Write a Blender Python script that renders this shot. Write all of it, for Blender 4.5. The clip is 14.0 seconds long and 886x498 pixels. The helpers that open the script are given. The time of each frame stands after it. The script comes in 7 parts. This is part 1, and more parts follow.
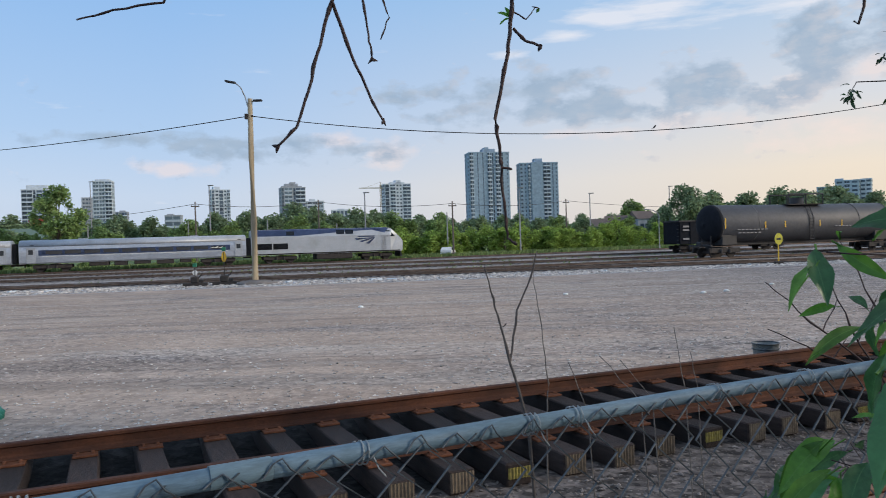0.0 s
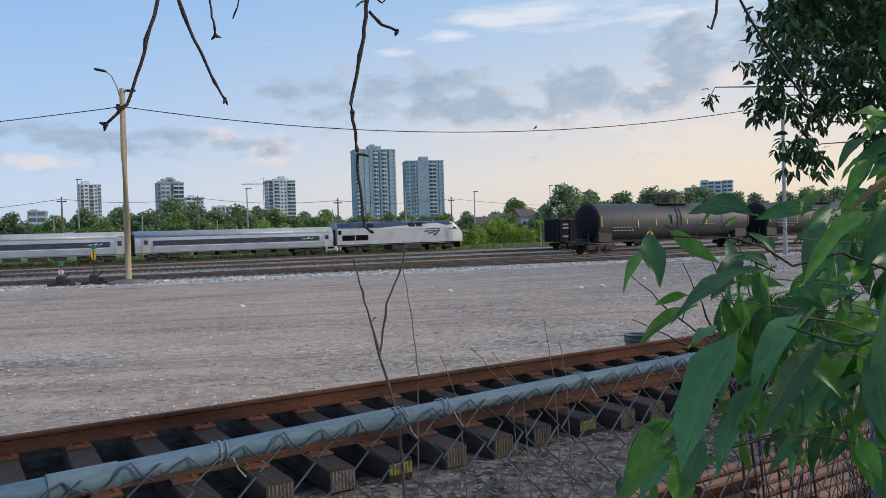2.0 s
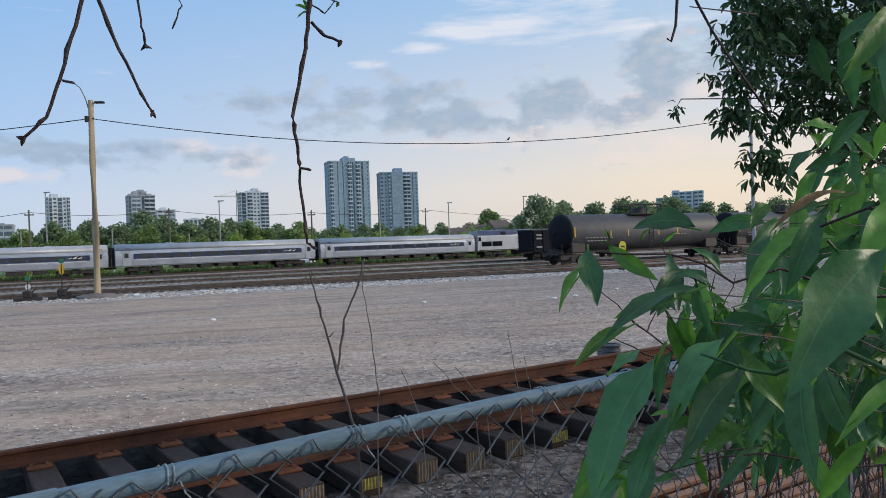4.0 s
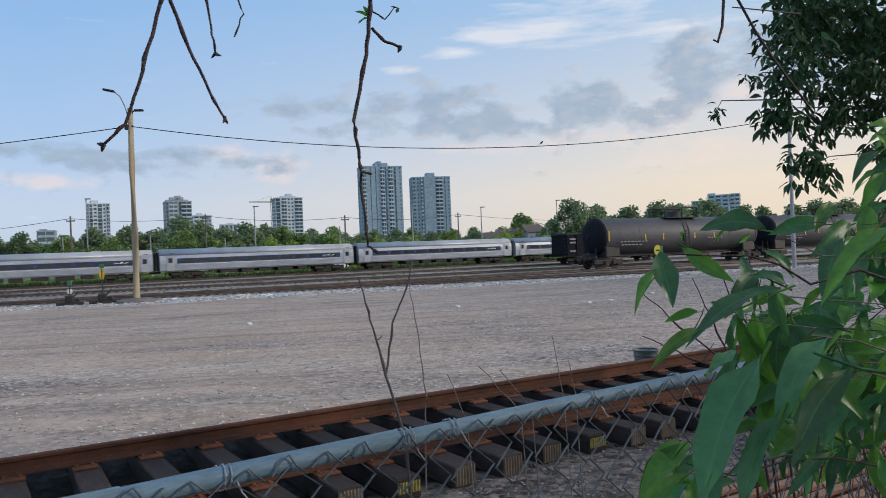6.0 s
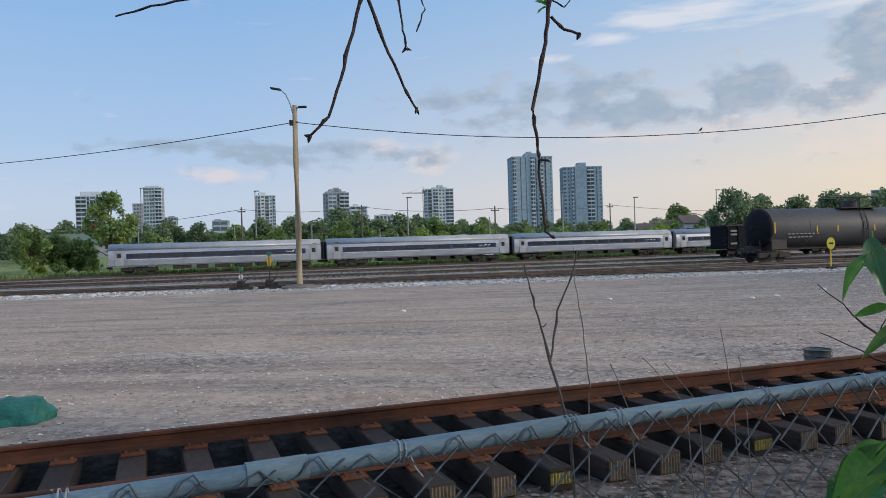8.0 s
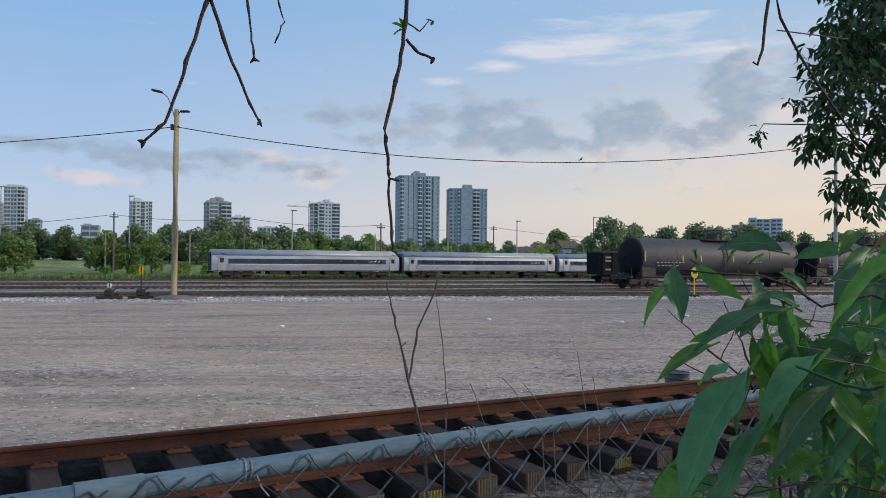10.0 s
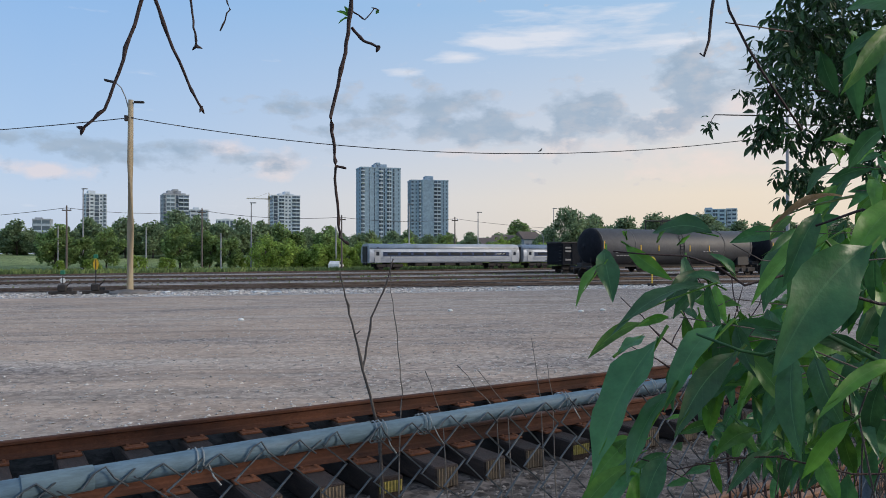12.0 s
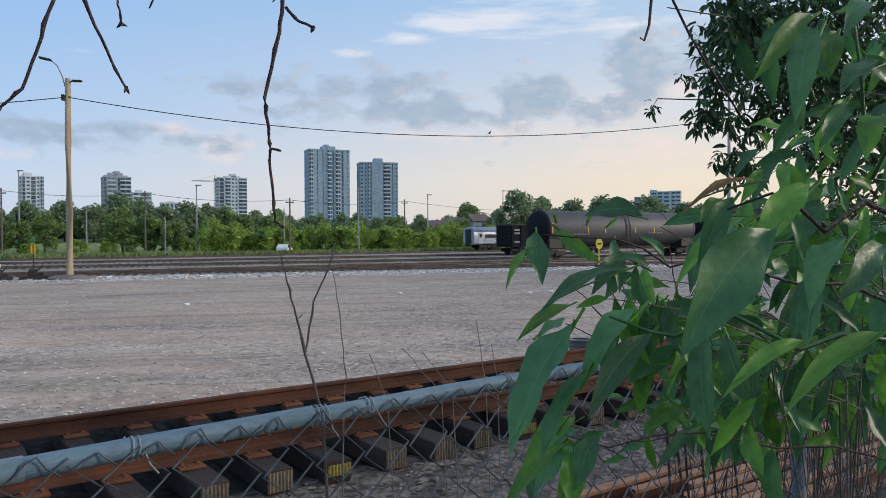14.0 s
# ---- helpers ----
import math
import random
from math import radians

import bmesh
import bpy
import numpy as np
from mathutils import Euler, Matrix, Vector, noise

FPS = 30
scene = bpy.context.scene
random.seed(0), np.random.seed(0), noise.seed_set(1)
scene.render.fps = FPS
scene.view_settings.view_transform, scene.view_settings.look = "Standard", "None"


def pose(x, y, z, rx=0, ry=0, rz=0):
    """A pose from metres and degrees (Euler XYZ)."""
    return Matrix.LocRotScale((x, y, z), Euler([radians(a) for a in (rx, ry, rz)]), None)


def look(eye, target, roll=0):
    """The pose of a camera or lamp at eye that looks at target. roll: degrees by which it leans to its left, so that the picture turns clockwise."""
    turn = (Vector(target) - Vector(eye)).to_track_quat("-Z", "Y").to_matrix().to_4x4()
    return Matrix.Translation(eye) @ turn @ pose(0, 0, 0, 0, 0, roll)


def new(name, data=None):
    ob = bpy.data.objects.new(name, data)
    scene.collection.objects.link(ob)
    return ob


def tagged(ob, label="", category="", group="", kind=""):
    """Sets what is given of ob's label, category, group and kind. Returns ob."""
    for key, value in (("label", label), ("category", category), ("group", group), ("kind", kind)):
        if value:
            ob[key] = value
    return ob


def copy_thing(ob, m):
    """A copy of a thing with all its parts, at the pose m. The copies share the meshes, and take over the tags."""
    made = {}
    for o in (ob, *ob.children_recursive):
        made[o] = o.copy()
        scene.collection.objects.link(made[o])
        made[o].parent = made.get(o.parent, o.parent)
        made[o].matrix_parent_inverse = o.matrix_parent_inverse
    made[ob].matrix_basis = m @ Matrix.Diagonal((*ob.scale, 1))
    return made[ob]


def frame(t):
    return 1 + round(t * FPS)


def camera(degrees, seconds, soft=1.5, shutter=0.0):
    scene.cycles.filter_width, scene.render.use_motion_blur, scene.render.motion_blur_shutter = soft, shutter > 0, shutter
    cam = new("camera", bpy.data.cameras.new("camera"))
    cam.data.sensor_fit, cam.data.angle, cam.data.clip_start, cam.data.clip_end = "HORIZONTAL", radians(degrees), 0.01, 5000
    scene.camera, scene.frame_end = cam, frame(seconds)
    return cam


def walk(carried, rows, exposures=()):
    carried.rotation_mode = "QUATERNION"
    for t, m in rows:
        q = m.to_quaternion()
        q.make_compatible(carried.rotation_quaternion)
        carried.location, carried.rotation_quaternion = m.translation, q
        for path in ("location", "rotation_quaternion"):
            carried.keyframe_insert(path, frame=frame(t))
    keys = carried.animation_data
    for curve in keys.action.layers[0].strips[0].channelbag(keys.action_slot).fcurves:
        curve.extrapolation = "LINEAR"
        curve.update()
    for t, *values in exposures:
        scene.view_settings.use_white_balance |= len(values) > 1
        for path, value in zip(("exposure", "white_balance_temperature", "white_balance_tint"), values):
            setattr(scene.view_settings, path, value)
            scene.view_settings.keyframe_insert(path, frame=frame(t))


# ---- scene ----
cam = camera(60.66, 14.0, soft=0.9, shutter=0.25)
EYE = 2.45
# seconds, place from the middle of the walk, yaw, pitch, lean to the right
ROWS = [
    (0.00, -0.029, -0.041, 0.014, 4.65, -0.71, 1.76),
    (0.50, -0.020, -0.044, 0.006, 1.18, -1.00, 1.96),
    (1.00, -0.006, -0.020, 0.004, -1.79, -1.41, 1.89),
    (1.50, 0.012, -0.034, 0.008, -3.14, -1.41, 1.68),
    (2.00, 0.015, -0.015, -0.001, -3.92, -1.16, 1.73),
    (2.50, 0.027, 0.002, -0.001, -3.91, -0.84, 2.02),
    (3.00, 0.051, 0.004, 0.003, -4.70, -0.44, 1.86),
    (3.46, 0.058, 0.006, 0.004, -5.44, -0.33, 1.88),
    (3.92, 0.059, 0.010, 0.004, -5.83, -0.36, 2.06),
    (4.38, 0.055, 0.013, 0.002, -5.89, -0.45, 2.28),
    (4.84, 0.048, 0.016, 0.001, -5.65, -0.50, 2.46),
    (5.30, 0.042, 0.015, 0.001, -5.12, -0.44, 2.49),
    (5.50, 0.037, 0.007, 0.005, -4.75, -0.28, 2.47),
    (6.00, 0.019, 0.007, 0.003, -3.42, 0.06, 2.24),
    (6.50, -0.000, 0.000, 0.000, 0.00, -0.07, 2.49),
    (7.00, -0.018, -0.013, -0.003, 4.61, -0.44, 2.57),
    (7.20, -0.023, -0.016, -0.000, 6.24, -0.47, 2.30),
    (7.62, -0.026, -0.019, -0.001, 7.93, -0.46, 2.11),
    (8.04, -0.021, -0.017, -0.003, 7.82, -0.22, 1.74),
    (8.46, -0.012, -0.014, -0.005, 6.51, 0.13, 1.29),
    (8.88, -0.001, -0.011, -0.006, 4.62, 0.47, 0.82),
    (9.30, 0.009, -0.011, -0.006, 2.78, 0.68, 0.44),
    (9.50, 0.017, -0.013, -0.008, 1.46, 0.76, 0.15),
    (10.00, 0.035, -0.017, -0.003, -0.82, 0.97, -0.44),
    (10.50, 0.032, -0.020, -0.009, -1.95, 0.85, -0.77),
    (11.00, 0.043, -0.022, -0.011, -2.61, 0.44, -0.19),
    (11.50, 0.056, -0.027, -0.007, -3.36, 0.29, 0.07),
    (12.00, 0.057, -0.034, -0.011, -3.73, 0.34, 0.04),
    (12.50, 0.060, -0.041, -0.008, -3.74, -0.50, 0.47),
    (13.00, 0.064, -0.043, -0.011, -4.60, -1.06, 0.57),
    (13.50, 0.071, -0.039, -0.010, -5.98, -0.93, 0.38),
    (14.00, 0.076, -0.034, -0.010, -7.51, -0.99, 0.29),
]
walk(cam, [(t, pose(x, y, EYE + z, 90 + pitch, 0, yaw) @ pose(0, 0, 0, 0, 0, -lean)) for t, x, y, z, yaw, pitch, lean in ROWS],
     [(0.0, 0.03), (3.0, 0.02), (6.5, -0.03), (8.0, -0.09), (10.0, -0.11), (12.0, -0.04), (14.0, 0.04)])

# ---- world and sun ----
SUN_AZ, SUN_EL = 98.0, 20.0


def make_world():
    world = bpy.data.worlds.new("evening_sky")
    scene.world = world
    world.use_nodes = True
    nt = world.node_tree
    nt.nodes.clear()

    def node(kind, **kw):
        n = nt.nodes.new(kind)
        for k, v in kw.items():
            setattr(n, k, v)
        return n

    def put(sock, v):
        if isinstance(v, bpy.types.NodeSocket):
            nt.links.new(v, sock)
        else:
            sock.default_value = v

    def math_(op, a, b=0.0, c=0.0, clamp=False):
        n = node("ShaderNodeMath", operation=op, use_clamp=clamp)
        for s, v in zip(n.inputs, (a, b, c)):
            put(s, v)
        return n.outputs[0]

    def mixc(fac, a, b):
        n = node("ShaderNodeMix", data_type="RGBA")
        put(n.inputs[0], fac), put(n.inputs[6], a), put(n.inputs[7], b)
        return n.outputs[2]

    def ramp(fac, stops):
        n = node("ShaderNodeValToRGB")
        while len(n.color_ramp.elements) < len(stops):
            n.color_ramp.elements.new(0.5)
        for e, (p, c) in zip(n.color_ramp.elements, stops):
            e.position, e.color = p, (*c, 1)
        put(n.inputs[0], fac)
        return n.outputs[0]

    geo = node("ShaderNodeTexCoord").outputs["Generated"]
    sep = node("ShaderNodeSeparateXYZ")
    nt.links.new(geo, sep.inputs[0])
    az = math_("MULTIPLY", math_("ARCTAN2", sep.outputs[0], sep.outputs[1]), 180 / math.pi)
    el = math_("MULTIPLY", math_("ARCSINE", sep.outputs[2]), 180 / math.pi)
    sky = node("ShaderNodeTexSky", sky_type="NISHITA", sun_disc=False, sun_elevation=radians(SUN_EL), sun_rotation=radians(SUN_AZ))
    sky_dim = node("ShaderNodeVectorMath", operation="SCALE")
    nt.links.new(sky.outputs[0], sky_dim.inputs[0])
    sky_dim.inputs["Scale"].default_value = 0.12
    # evening haze: lavender away from the sun, peach towards it, blue above
    e01 = math_("DIVIDE", el, 60.0, clamp=True)
    cool = ramp(e01, [(0.0, (0.54, 0.64, 0.82)), (0.06, (0.56, 0.67, 0.86)), (0.14, (0.43, 0.61, 0.88)), (0.30, (0.29, 0.52, 0.88)), (0.55, (0.36, 0.56, 0.86)), (1.0, (0.5, 0.62, 0.85))])
    warm = ramp(e01, [(0.0, (0.86, 0.72, 0.58)), (0.07, (0.91, 0.78, 0.64)), (0.15, (0.73, 0.74, 0.78)), (0.30, (0.42, 0.62, 0.86)), (0.55, (0.42, 0.60, 0.86)), (1.0, (0.5, 0.62, 0.85))])
    side = math_("SMOOTH_MIN", math_("DIVIDE", math_("ADD", az, 24.0), 48.0, clamp=True), 1.0, 0.1)
    haze = mixc(side, cool, warm)
    base = mixc(0.12, haze, sky_dim.outputs[0])
    # clouds: soft banks (azimuth, elevation, half sizes, amount) broken up by noise
    comb2 = node("ShaderNodeCombineXYZ")
    put(comb2.inputs[0], math_("MULTIPLY", az, 0.35)), put(comb2.inputs[1], math_("MULTIPLY", el, 0.8)), put(comb2.inputs[2], 3.7)
    fine = node("ShaderNodeTexNoise")
    nt.links.new(comb2.outputs[0], fine.inputs["Vector"])
    fine.inputs["Scale"].default_value, fine.inputs["Detail"].default_value = 1.6, 6.0
    n2 = fine.outputs[0]

    def cloud_noise(da, de, fa, fe, scale, detail, depth):
        c3 = node("ShaderNodeCombineXYZ")
        put(c3.inputs[0], math_("MULTIPLY", math_("ADD", az, da), fa)), put(c3.inputs[1], math_("MULTIPLY", math_("ADD", el, de), fe)), put(c3.inputs[2], depth)
        n = node("ShaderNodeTexNoise")
        nt.links.new(c3.outputs[0], n.inputs["Vector"])
        n.inputs["Scale"].default_value, n.inputs["Detail"].default_value, n.inputs["Roughness"].default_value = scale, detail, 0.55
        return n.outputs[0]

    puff = cloud_noise(0.0, 0.0, 0.30, 0.55, 1.25, 8.0, 1.3)
    puff_lit = cloud_noise(0.55, -0.45, 0.30, 0.55, 1.25, 8.0, 1.3)
    wisp = cloud_noise(0.0, 0.0, 0.13, 0.75, 1.3, 6.0, 7.1)

    def bank(blobs):
        total = 0.0
        for a, e, sa, se, amount in blobs:
            da = math_("DIVIDE", math_("SUBTRACT", az, a), sa)
            de = math_("DIVIDE", math_("SUBTRACT", el, e), se)
            r2 = math_("ADD", math_("MULTIPLY", da, da), math_("MULTIPLY", de, de))
            g = math_("MULTIPLY", math_("EXPONENT", math_("MULTIPLY", r2, -1.0)), amount)
            total = math_("MAXIMUM", total, g)
        return total

    grey_at = bank([(-6.5, 10.6, 6.5, 1.2, 0.9), (3.0, 11.0, 7.0, 1.5, 1.0), (7.0, 9.4, 8.0, 1.8, 1.05), (-2.0, 9.2, 7.0, 1.3, 0.9), (14.5, 9.8, 4.6, 2.3, 1.1), (18.5, 9.2, 4.0, 1.8, 1.0), (22.5, 11.9, 3.6, 2.6, 1.15), (28.5, 12.6, 5.0, 3.0, 1.1), (-19.5, 7.4, 9.0, 1.3, 0.9), (-26.0, 7.7, 7.0, 1.0, 0.85), (-9.5, 6.7, 6.0, 1.1, 0.8)])
    pink_at = bank([(14.5, 8.0, 4.5, 1.0, 0.95), (19.5, 9.0, 4.0, 1.4, 0.95), (24.8, 10.4, 3.0, 1.4, 1.0), (-8.0, 6.6, 3.2, 1.4, 1.0), (6.5, 7.6, 6.0, 0.8, 0.85), (-24.0, 5.6, 2.6, 0.8, 0.95), (23.0, 6.8, 6.0, 1.6, 0.85), (-12.0, 7.6, 2.6, 0.9, 0.85)])
    white_at = bank([(8.0, 15.6, 4.2, 1.0, 1.0), (12.5, 15.7, 7.0, 1.0, 0.95), (5.0, 14.7, 2.8, 0.6, 0.95), (15.5, 17.3, 7.0, 0.8, 0.85), (22.0, 15.0, 5.0, 1.0, 0.75), (0.5, 13.4, 1.6, 0.5, 0.75)])
    far = math_("GREATER_THAN", math_("ABSOLUTE", az), 45.0)
    grey = math_("MULTIPLY", math_("SUBTRACT", math_("ADD", grey_at, math_("MULTIPLY", far, 0.35)), math_("MULTIPLY", math_("SUBTRACT", 0.68, puff), 2.5)), 2.2, clamp=True)
    pink = math_("MULTIPLY", math_("SUBTRACT", pink_at, math_("MULTIPLY", math_("SUBTRACT", 0.68, puff_lit), 2.4)), 1.6, clamp=True)
    white = math_("MULTIPLY", math_("SUBTRACT", white_at, math_("MULTIPLY", math_("SUBTRACT", 0.66, wisp), 2.2)), 1.7, clamp=True)
    c = mixc(math_("MULTIPLY", white, 0.7), base, (0.84, 0.84, 0.89, 1))
    c = mixc(math_("MULTIPLY", pink, 0.5), c, (0.93, 0.76, 0.70, 1))
    grey_tone = mixc(n2, (0.26, 0.38, 0.53, 1), (0.44, 0.525, 0.63, 1))
    c = mixc(math_("MULTIPLY", grey, 0.82), c, grey_tone)
    # the side of each puff that faces the low sun
    edge = math_("MULTIPLY", math_("MULTIPLY", math_("SUBTRACT", puff, puff_lit), 5.0, clamp=True), math_("MULTIPLY", grey, math_("SUBTRACT", 1.25, grey)), clamp=True)
    c = mixc(math_("MULTIPLY", math_("MULTIPLY", edge, side), 0.9), c, (0.95, 0.80, 0.73, 1))
    ground = mixc(math_("LESS_THAN", el, -1.0), c, (0.2, 0.19, 0.17, 1))
    bg = node("ShaderNodeBackground")
    nt.links.new(ground, bg.inputs[0])
    bg.inputs[1].default_value = 1.0
    out = node("ShaderNodeOutputWorld")
    nt.links.new(bg.outputs[0], out.inputs[0])


make_world()
sun = new("sun", bpy.data.lights.new("sun", "SUN"))
sun.data.energy, sun.data.angle, sun.data.color = 2.1, radians(12), (1.0, 0.86, 0.7)
_a, _e = radians(SUN_AZ), radians(SUN_EL)
sun.matrix_world = look((0, 0, 60), (-math.sin(_a) * math.cos(_e), -math.cos(_a) * math.cos(_e), 60 - math.sin(_e)))


# ---- materials ----
def material(name, dark, light, rough=0.8, metal=0.0, scale=4.0, fine=40.0, bump=0.2, spots=None, island=0.0, obj_random=0.0, gloss=0.5, stretch=(1, 1, 1), back=0.0, world_space=False):
    """Two-scale noise between two colours, with stains (spots: colour, scale, amount) and fine relief."""
    m = bpy.data.materials.new(name)
    m.use_nodes = True
    nt = m.node_tree
    bsdf = nt.nodes["Principled BSDF"]
    tc = nt.nodes.new("ShaderNodeTexCoord")
    mp = nt.nodes.new("ShaderNodeMapping")
    mp.inputs["Scale"].default_value = stretch
    if world_space:
        gp = nt.nodes.new("ShaderNodeNewGeometry")
        nt.links.new(gp.outputs["Position"], mp.inputs[0])
    else:
        nt.links.new(tc.outputs["Object"], mp.inputs[0])

    def noise_(s, d=5.0, r=0.6):
        n = nt.nodes.new("ShaderNodeTexNoise")
        n.inputs["Scale"].default_value, n.inputs["Detail"].default_value, n.inputs["Roughness"].default_value = s, d, r
        nt.links.new(mp.outputs[0], n.inputs["Vector"])
        return n.outputs[0]

    def ramp(f, a, b):
        r = nt.nodes.new("ShaderNodeMapRange")
        r.inputs[1].default_value, r.inputs[2].default_value = a, b
        nt.links.new(f, r.inputs[0])
        return r.outputs[0]

    def mix(f, a, b, mode="MIX"):
        n = nt.nodes.new("ShaderNodeMix")
        n.data_type, n.blend_type = "RGBA", mode
        for s, v in ((n.inputs[0], f), (n.inputs[6], a), (n.inputs[7], b)):
            if isinstance(v, bpy.types.NodeSocket):
                nt.links.new(v, s)
            else:
                s.default_value = v if isinstance(v, float) else (*v, 1)
        return n.outputs[2]

    big, small = noise_(scale), noise_(fine, 3.0)
    col = mix(ramp(big, 0.3, 0.7), dark, light)
    grain = mix(ramp(small, 0.25, 0.75), (0.78, 0.78, 0.78), (1.2, 1.2, 1.2))
    col = mix(1.0, col, grain, "MULTIPLY")
    if spots:
        sc, s_scale, lo, hi = spots
        col = mix(ramp(noise_(s_scale, 6.0, 0.65), lo, hi), col, sc)
    if island or obj_random:
        src = nt.nodes.new("ShaderNodeNewGeometry").outputs["Random Per Island"] if island else nt.nodes.new("ShaderNodeObjectInfo").outputs["Random"]
        amt = island or obj_random
        r = nt.nodes.new("ShaderNodeMapRange")
        r.inputs[3].default_value, r.inputs[4].default_value = 1 - amt, 1 + amt
        nt.links.new(src, r.inputs[0])
        v = nt.nodes.new("ShaderNodeCombineColor")
        for k in range(3):
            nt.links.new(r.outputs[0], v.inputs[k])
        col = mix(1.0, col, v.outputs[0], "MULTIPLY")
    nt.links.new(col, bsdf.inputs["Base Color"])
    rr = nt.nodes.new("ShaderNodeMapRange")
    rr.inputs[3].default_value, rr.inputs[4].default_value = max(0.05, rough - 0.12), min(1, rough + 0.12)
    nt.links.new(big, rr.inputs[0])
    nt.links.new(rr.outputs[0], bsdf.inputs["Roughness"])
    bsdf.inputs["Metallic"].default_value = metal
    bsdf.inputs["Specular IOR Level"].default_value = gloss
    if bump:
        b = nt.nodes.new("ShaderNodeBump")
        b.inputs["Strength"].default_value, b.inputs["Distance"].default_value = bump, 0.02
        nt.links.new(small, b.inputs["Height"])
        nt.links.new(b.outputs[0], bsdf.inputs["Normal"])
    if back:
        tr = nt.nodes.new("ShaderNodeBsdfTranslucent")
        nt.links.new(col, tr.inputs[0])
        ms = nt.nodes.new("ShaderNodeMixShader")
        ms.inputs[0].default_value = back
        nt.links.new(bsdf.outputs[0], ms.inputs[1]), nt.links.new(tr.outputs[0], ms.inputs[2])
        nt.links.new(ms.outputs[0], nt.nodes["Material Output"].inputs[0])
    return m


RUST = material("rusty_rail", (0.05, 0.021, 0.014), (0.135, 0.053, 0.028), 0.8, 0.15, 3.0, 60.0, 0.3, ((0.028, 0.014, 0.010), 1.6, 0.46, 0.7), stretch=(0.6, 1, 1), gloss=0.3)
RUST_PLATE = material("rusty_plate", (0.10, 0.036, 0.018), (0.20, 0.078, 0.038), 0.8, 0.15, 8.0, 60.0, 0.3, obj_random=0.25, gloss=0.3)
RUST_PILE = material("rusty_loose_rail", (0.21, 0.10, 0.058), (0.40, 0.23, 0.145), 0.7, 0.1, 5.0, 60.0, 0.3, ((0.06, 0.024, 0.014), 2.5, 0.5, 0.75), stretch=(0.5, 1, 1), obj_random=0.2, gloss=0.3)
TIE = material("creosoted_tie", (0.020, 0.014, 0.012), (0.055, 0.037, 0.031), 0.8, 0.0, 5.0, 50.0, 0.5, ((0.085, 0.062, 0.052), 2.5, 0.58, 0.85), obj_random=0.3, stretch=(6, 0.8, 6), gloss=0.3)
TIE_END = material("tie_end_grain", (0.06, 0.045, 0.035), (0.17, 0.13, 0.085), 0.85, 0.0, 12.0, 70.0, 0.5, obj_random=0.3)
TIE_MARK = material("yellow_tie_paint", (0.10, 0.08, 0.025), (0.30, 0.25, 0.05), 0.8, 0.0, 18.0, 60.0, 0.3)
FAR_RAIL = material("yard_rail", (0.10, 0.07, 0.055), (0.20, 0.15, 0.12), 0.42, 0.5, 2.0, 30.0, 0.1)
FAR_TIE = material("yard_tie", (0.022, 0.018, 0.017), (0.06, 0.048, 0.043), 0.9, 0.0, 1.0, 12.0, 0.2, island=0.3)
BALLAST = material("ballast", (0.11, 0.094, 0.084), (0.27, 0.245, 0.225), 0.95, 0.0, 0.35, 7.0, 0.6, ((0.06, 0.048, 0.04), 0.25, 0.50, 0.70), world_space=True)
STONE = material("gravel_stone", (0.32, 0.285, 0.255), (0.60, 0.55, 0.50), 0.9, 0.0, 3.0, 30.0, 0.3, island=0.4)
STONE_DARK = material("dark_gravel_stone", (0.085, 0.07, 0.06), (0.24, 0.205, 0.18), 0.9, 0.0, 3.0, 30.0, 0.3, island=0.5)
GALV = material("galvanised_steel", (0.085, 0.145, 0.195), (0.14, 0.215, 0.27), 0.6, 0.0, 6.0, 70.0, 0.12, ((0.05, 0.075, 0.10), 7.0, 0.58, 0.8), gloss=0.35, stretch=(0.5, 2, 2))
POST_STEEL = material("weathered_post_steel", (0.05, 0.068, 0.085), (0.105, 0.13, 0.15), 0.6, 0.1, 5.0, 60.0, 0.15, ((0.09, 0.06, 0.04), 6.0, 0.6, 0.85), gloss=0.3)
ZINC = material("zinc_bucket", (0.24, 0.27, 0.28), (0.36, 0.385, 0.39), 0.5, 0.3, 6.0, 40.0, 0.1)
WIRE = material("galvanised_wire", (0.035, 0.045, 0.055), (0.095, 0.115, 0.13), 0.5, 0.2, 30.0, 200.0, 0.1)
WOOD_POLE = material("weathered_pole", (0.25, 0.195, 0.12), (0.40, 0.33, 0.225), 0.85, 0.0, 2.0, 25.0, 0.3, stretch=(3, 3, 0.25))
OLD_POLE = material("old_pole", (0.07, 0.055, 0.045), (0.15, 0.12, 0.10), 0.9, 0.0, 2.0, 20.0, 0.2, stretch=(3, 3, 0.3))
GREY_POLE = material("concrete_pole", (0.20, 0.21, 0.215), (0.30, 0.30, 0.30), 0.8, 0.0, 2.0, 20.0, 0.1)
BLACK = material("black_paint", (0.012, 0.012, 0.014), (0.028, 0.027, 0.028), 0.6, 0.0, 3.0, 30.0, 0.1)
# black paint, with the shade on the tank head put in darker and bluer
HEAD_BLACK = material("tank_head_paint", (0.007, 0.009, 0.013), (0.016, 0.018, 0.024), 0.8, 0.0, 2.0, 20.0, 0.1, gloss=0.15)
DARK_METAL = material("dark_running_gear", (0.02, 0.018, 0.017), (0.06, 0.05, 0.045), 0.8, 0.1, 3.0, 20.0, 0.2)
CABLE = material("black_cable", (0.012, 0.012, 0.013), (0.03, 0.03, 0.03), 0.6, 0.0, 5.0, 50.0, 0.05)
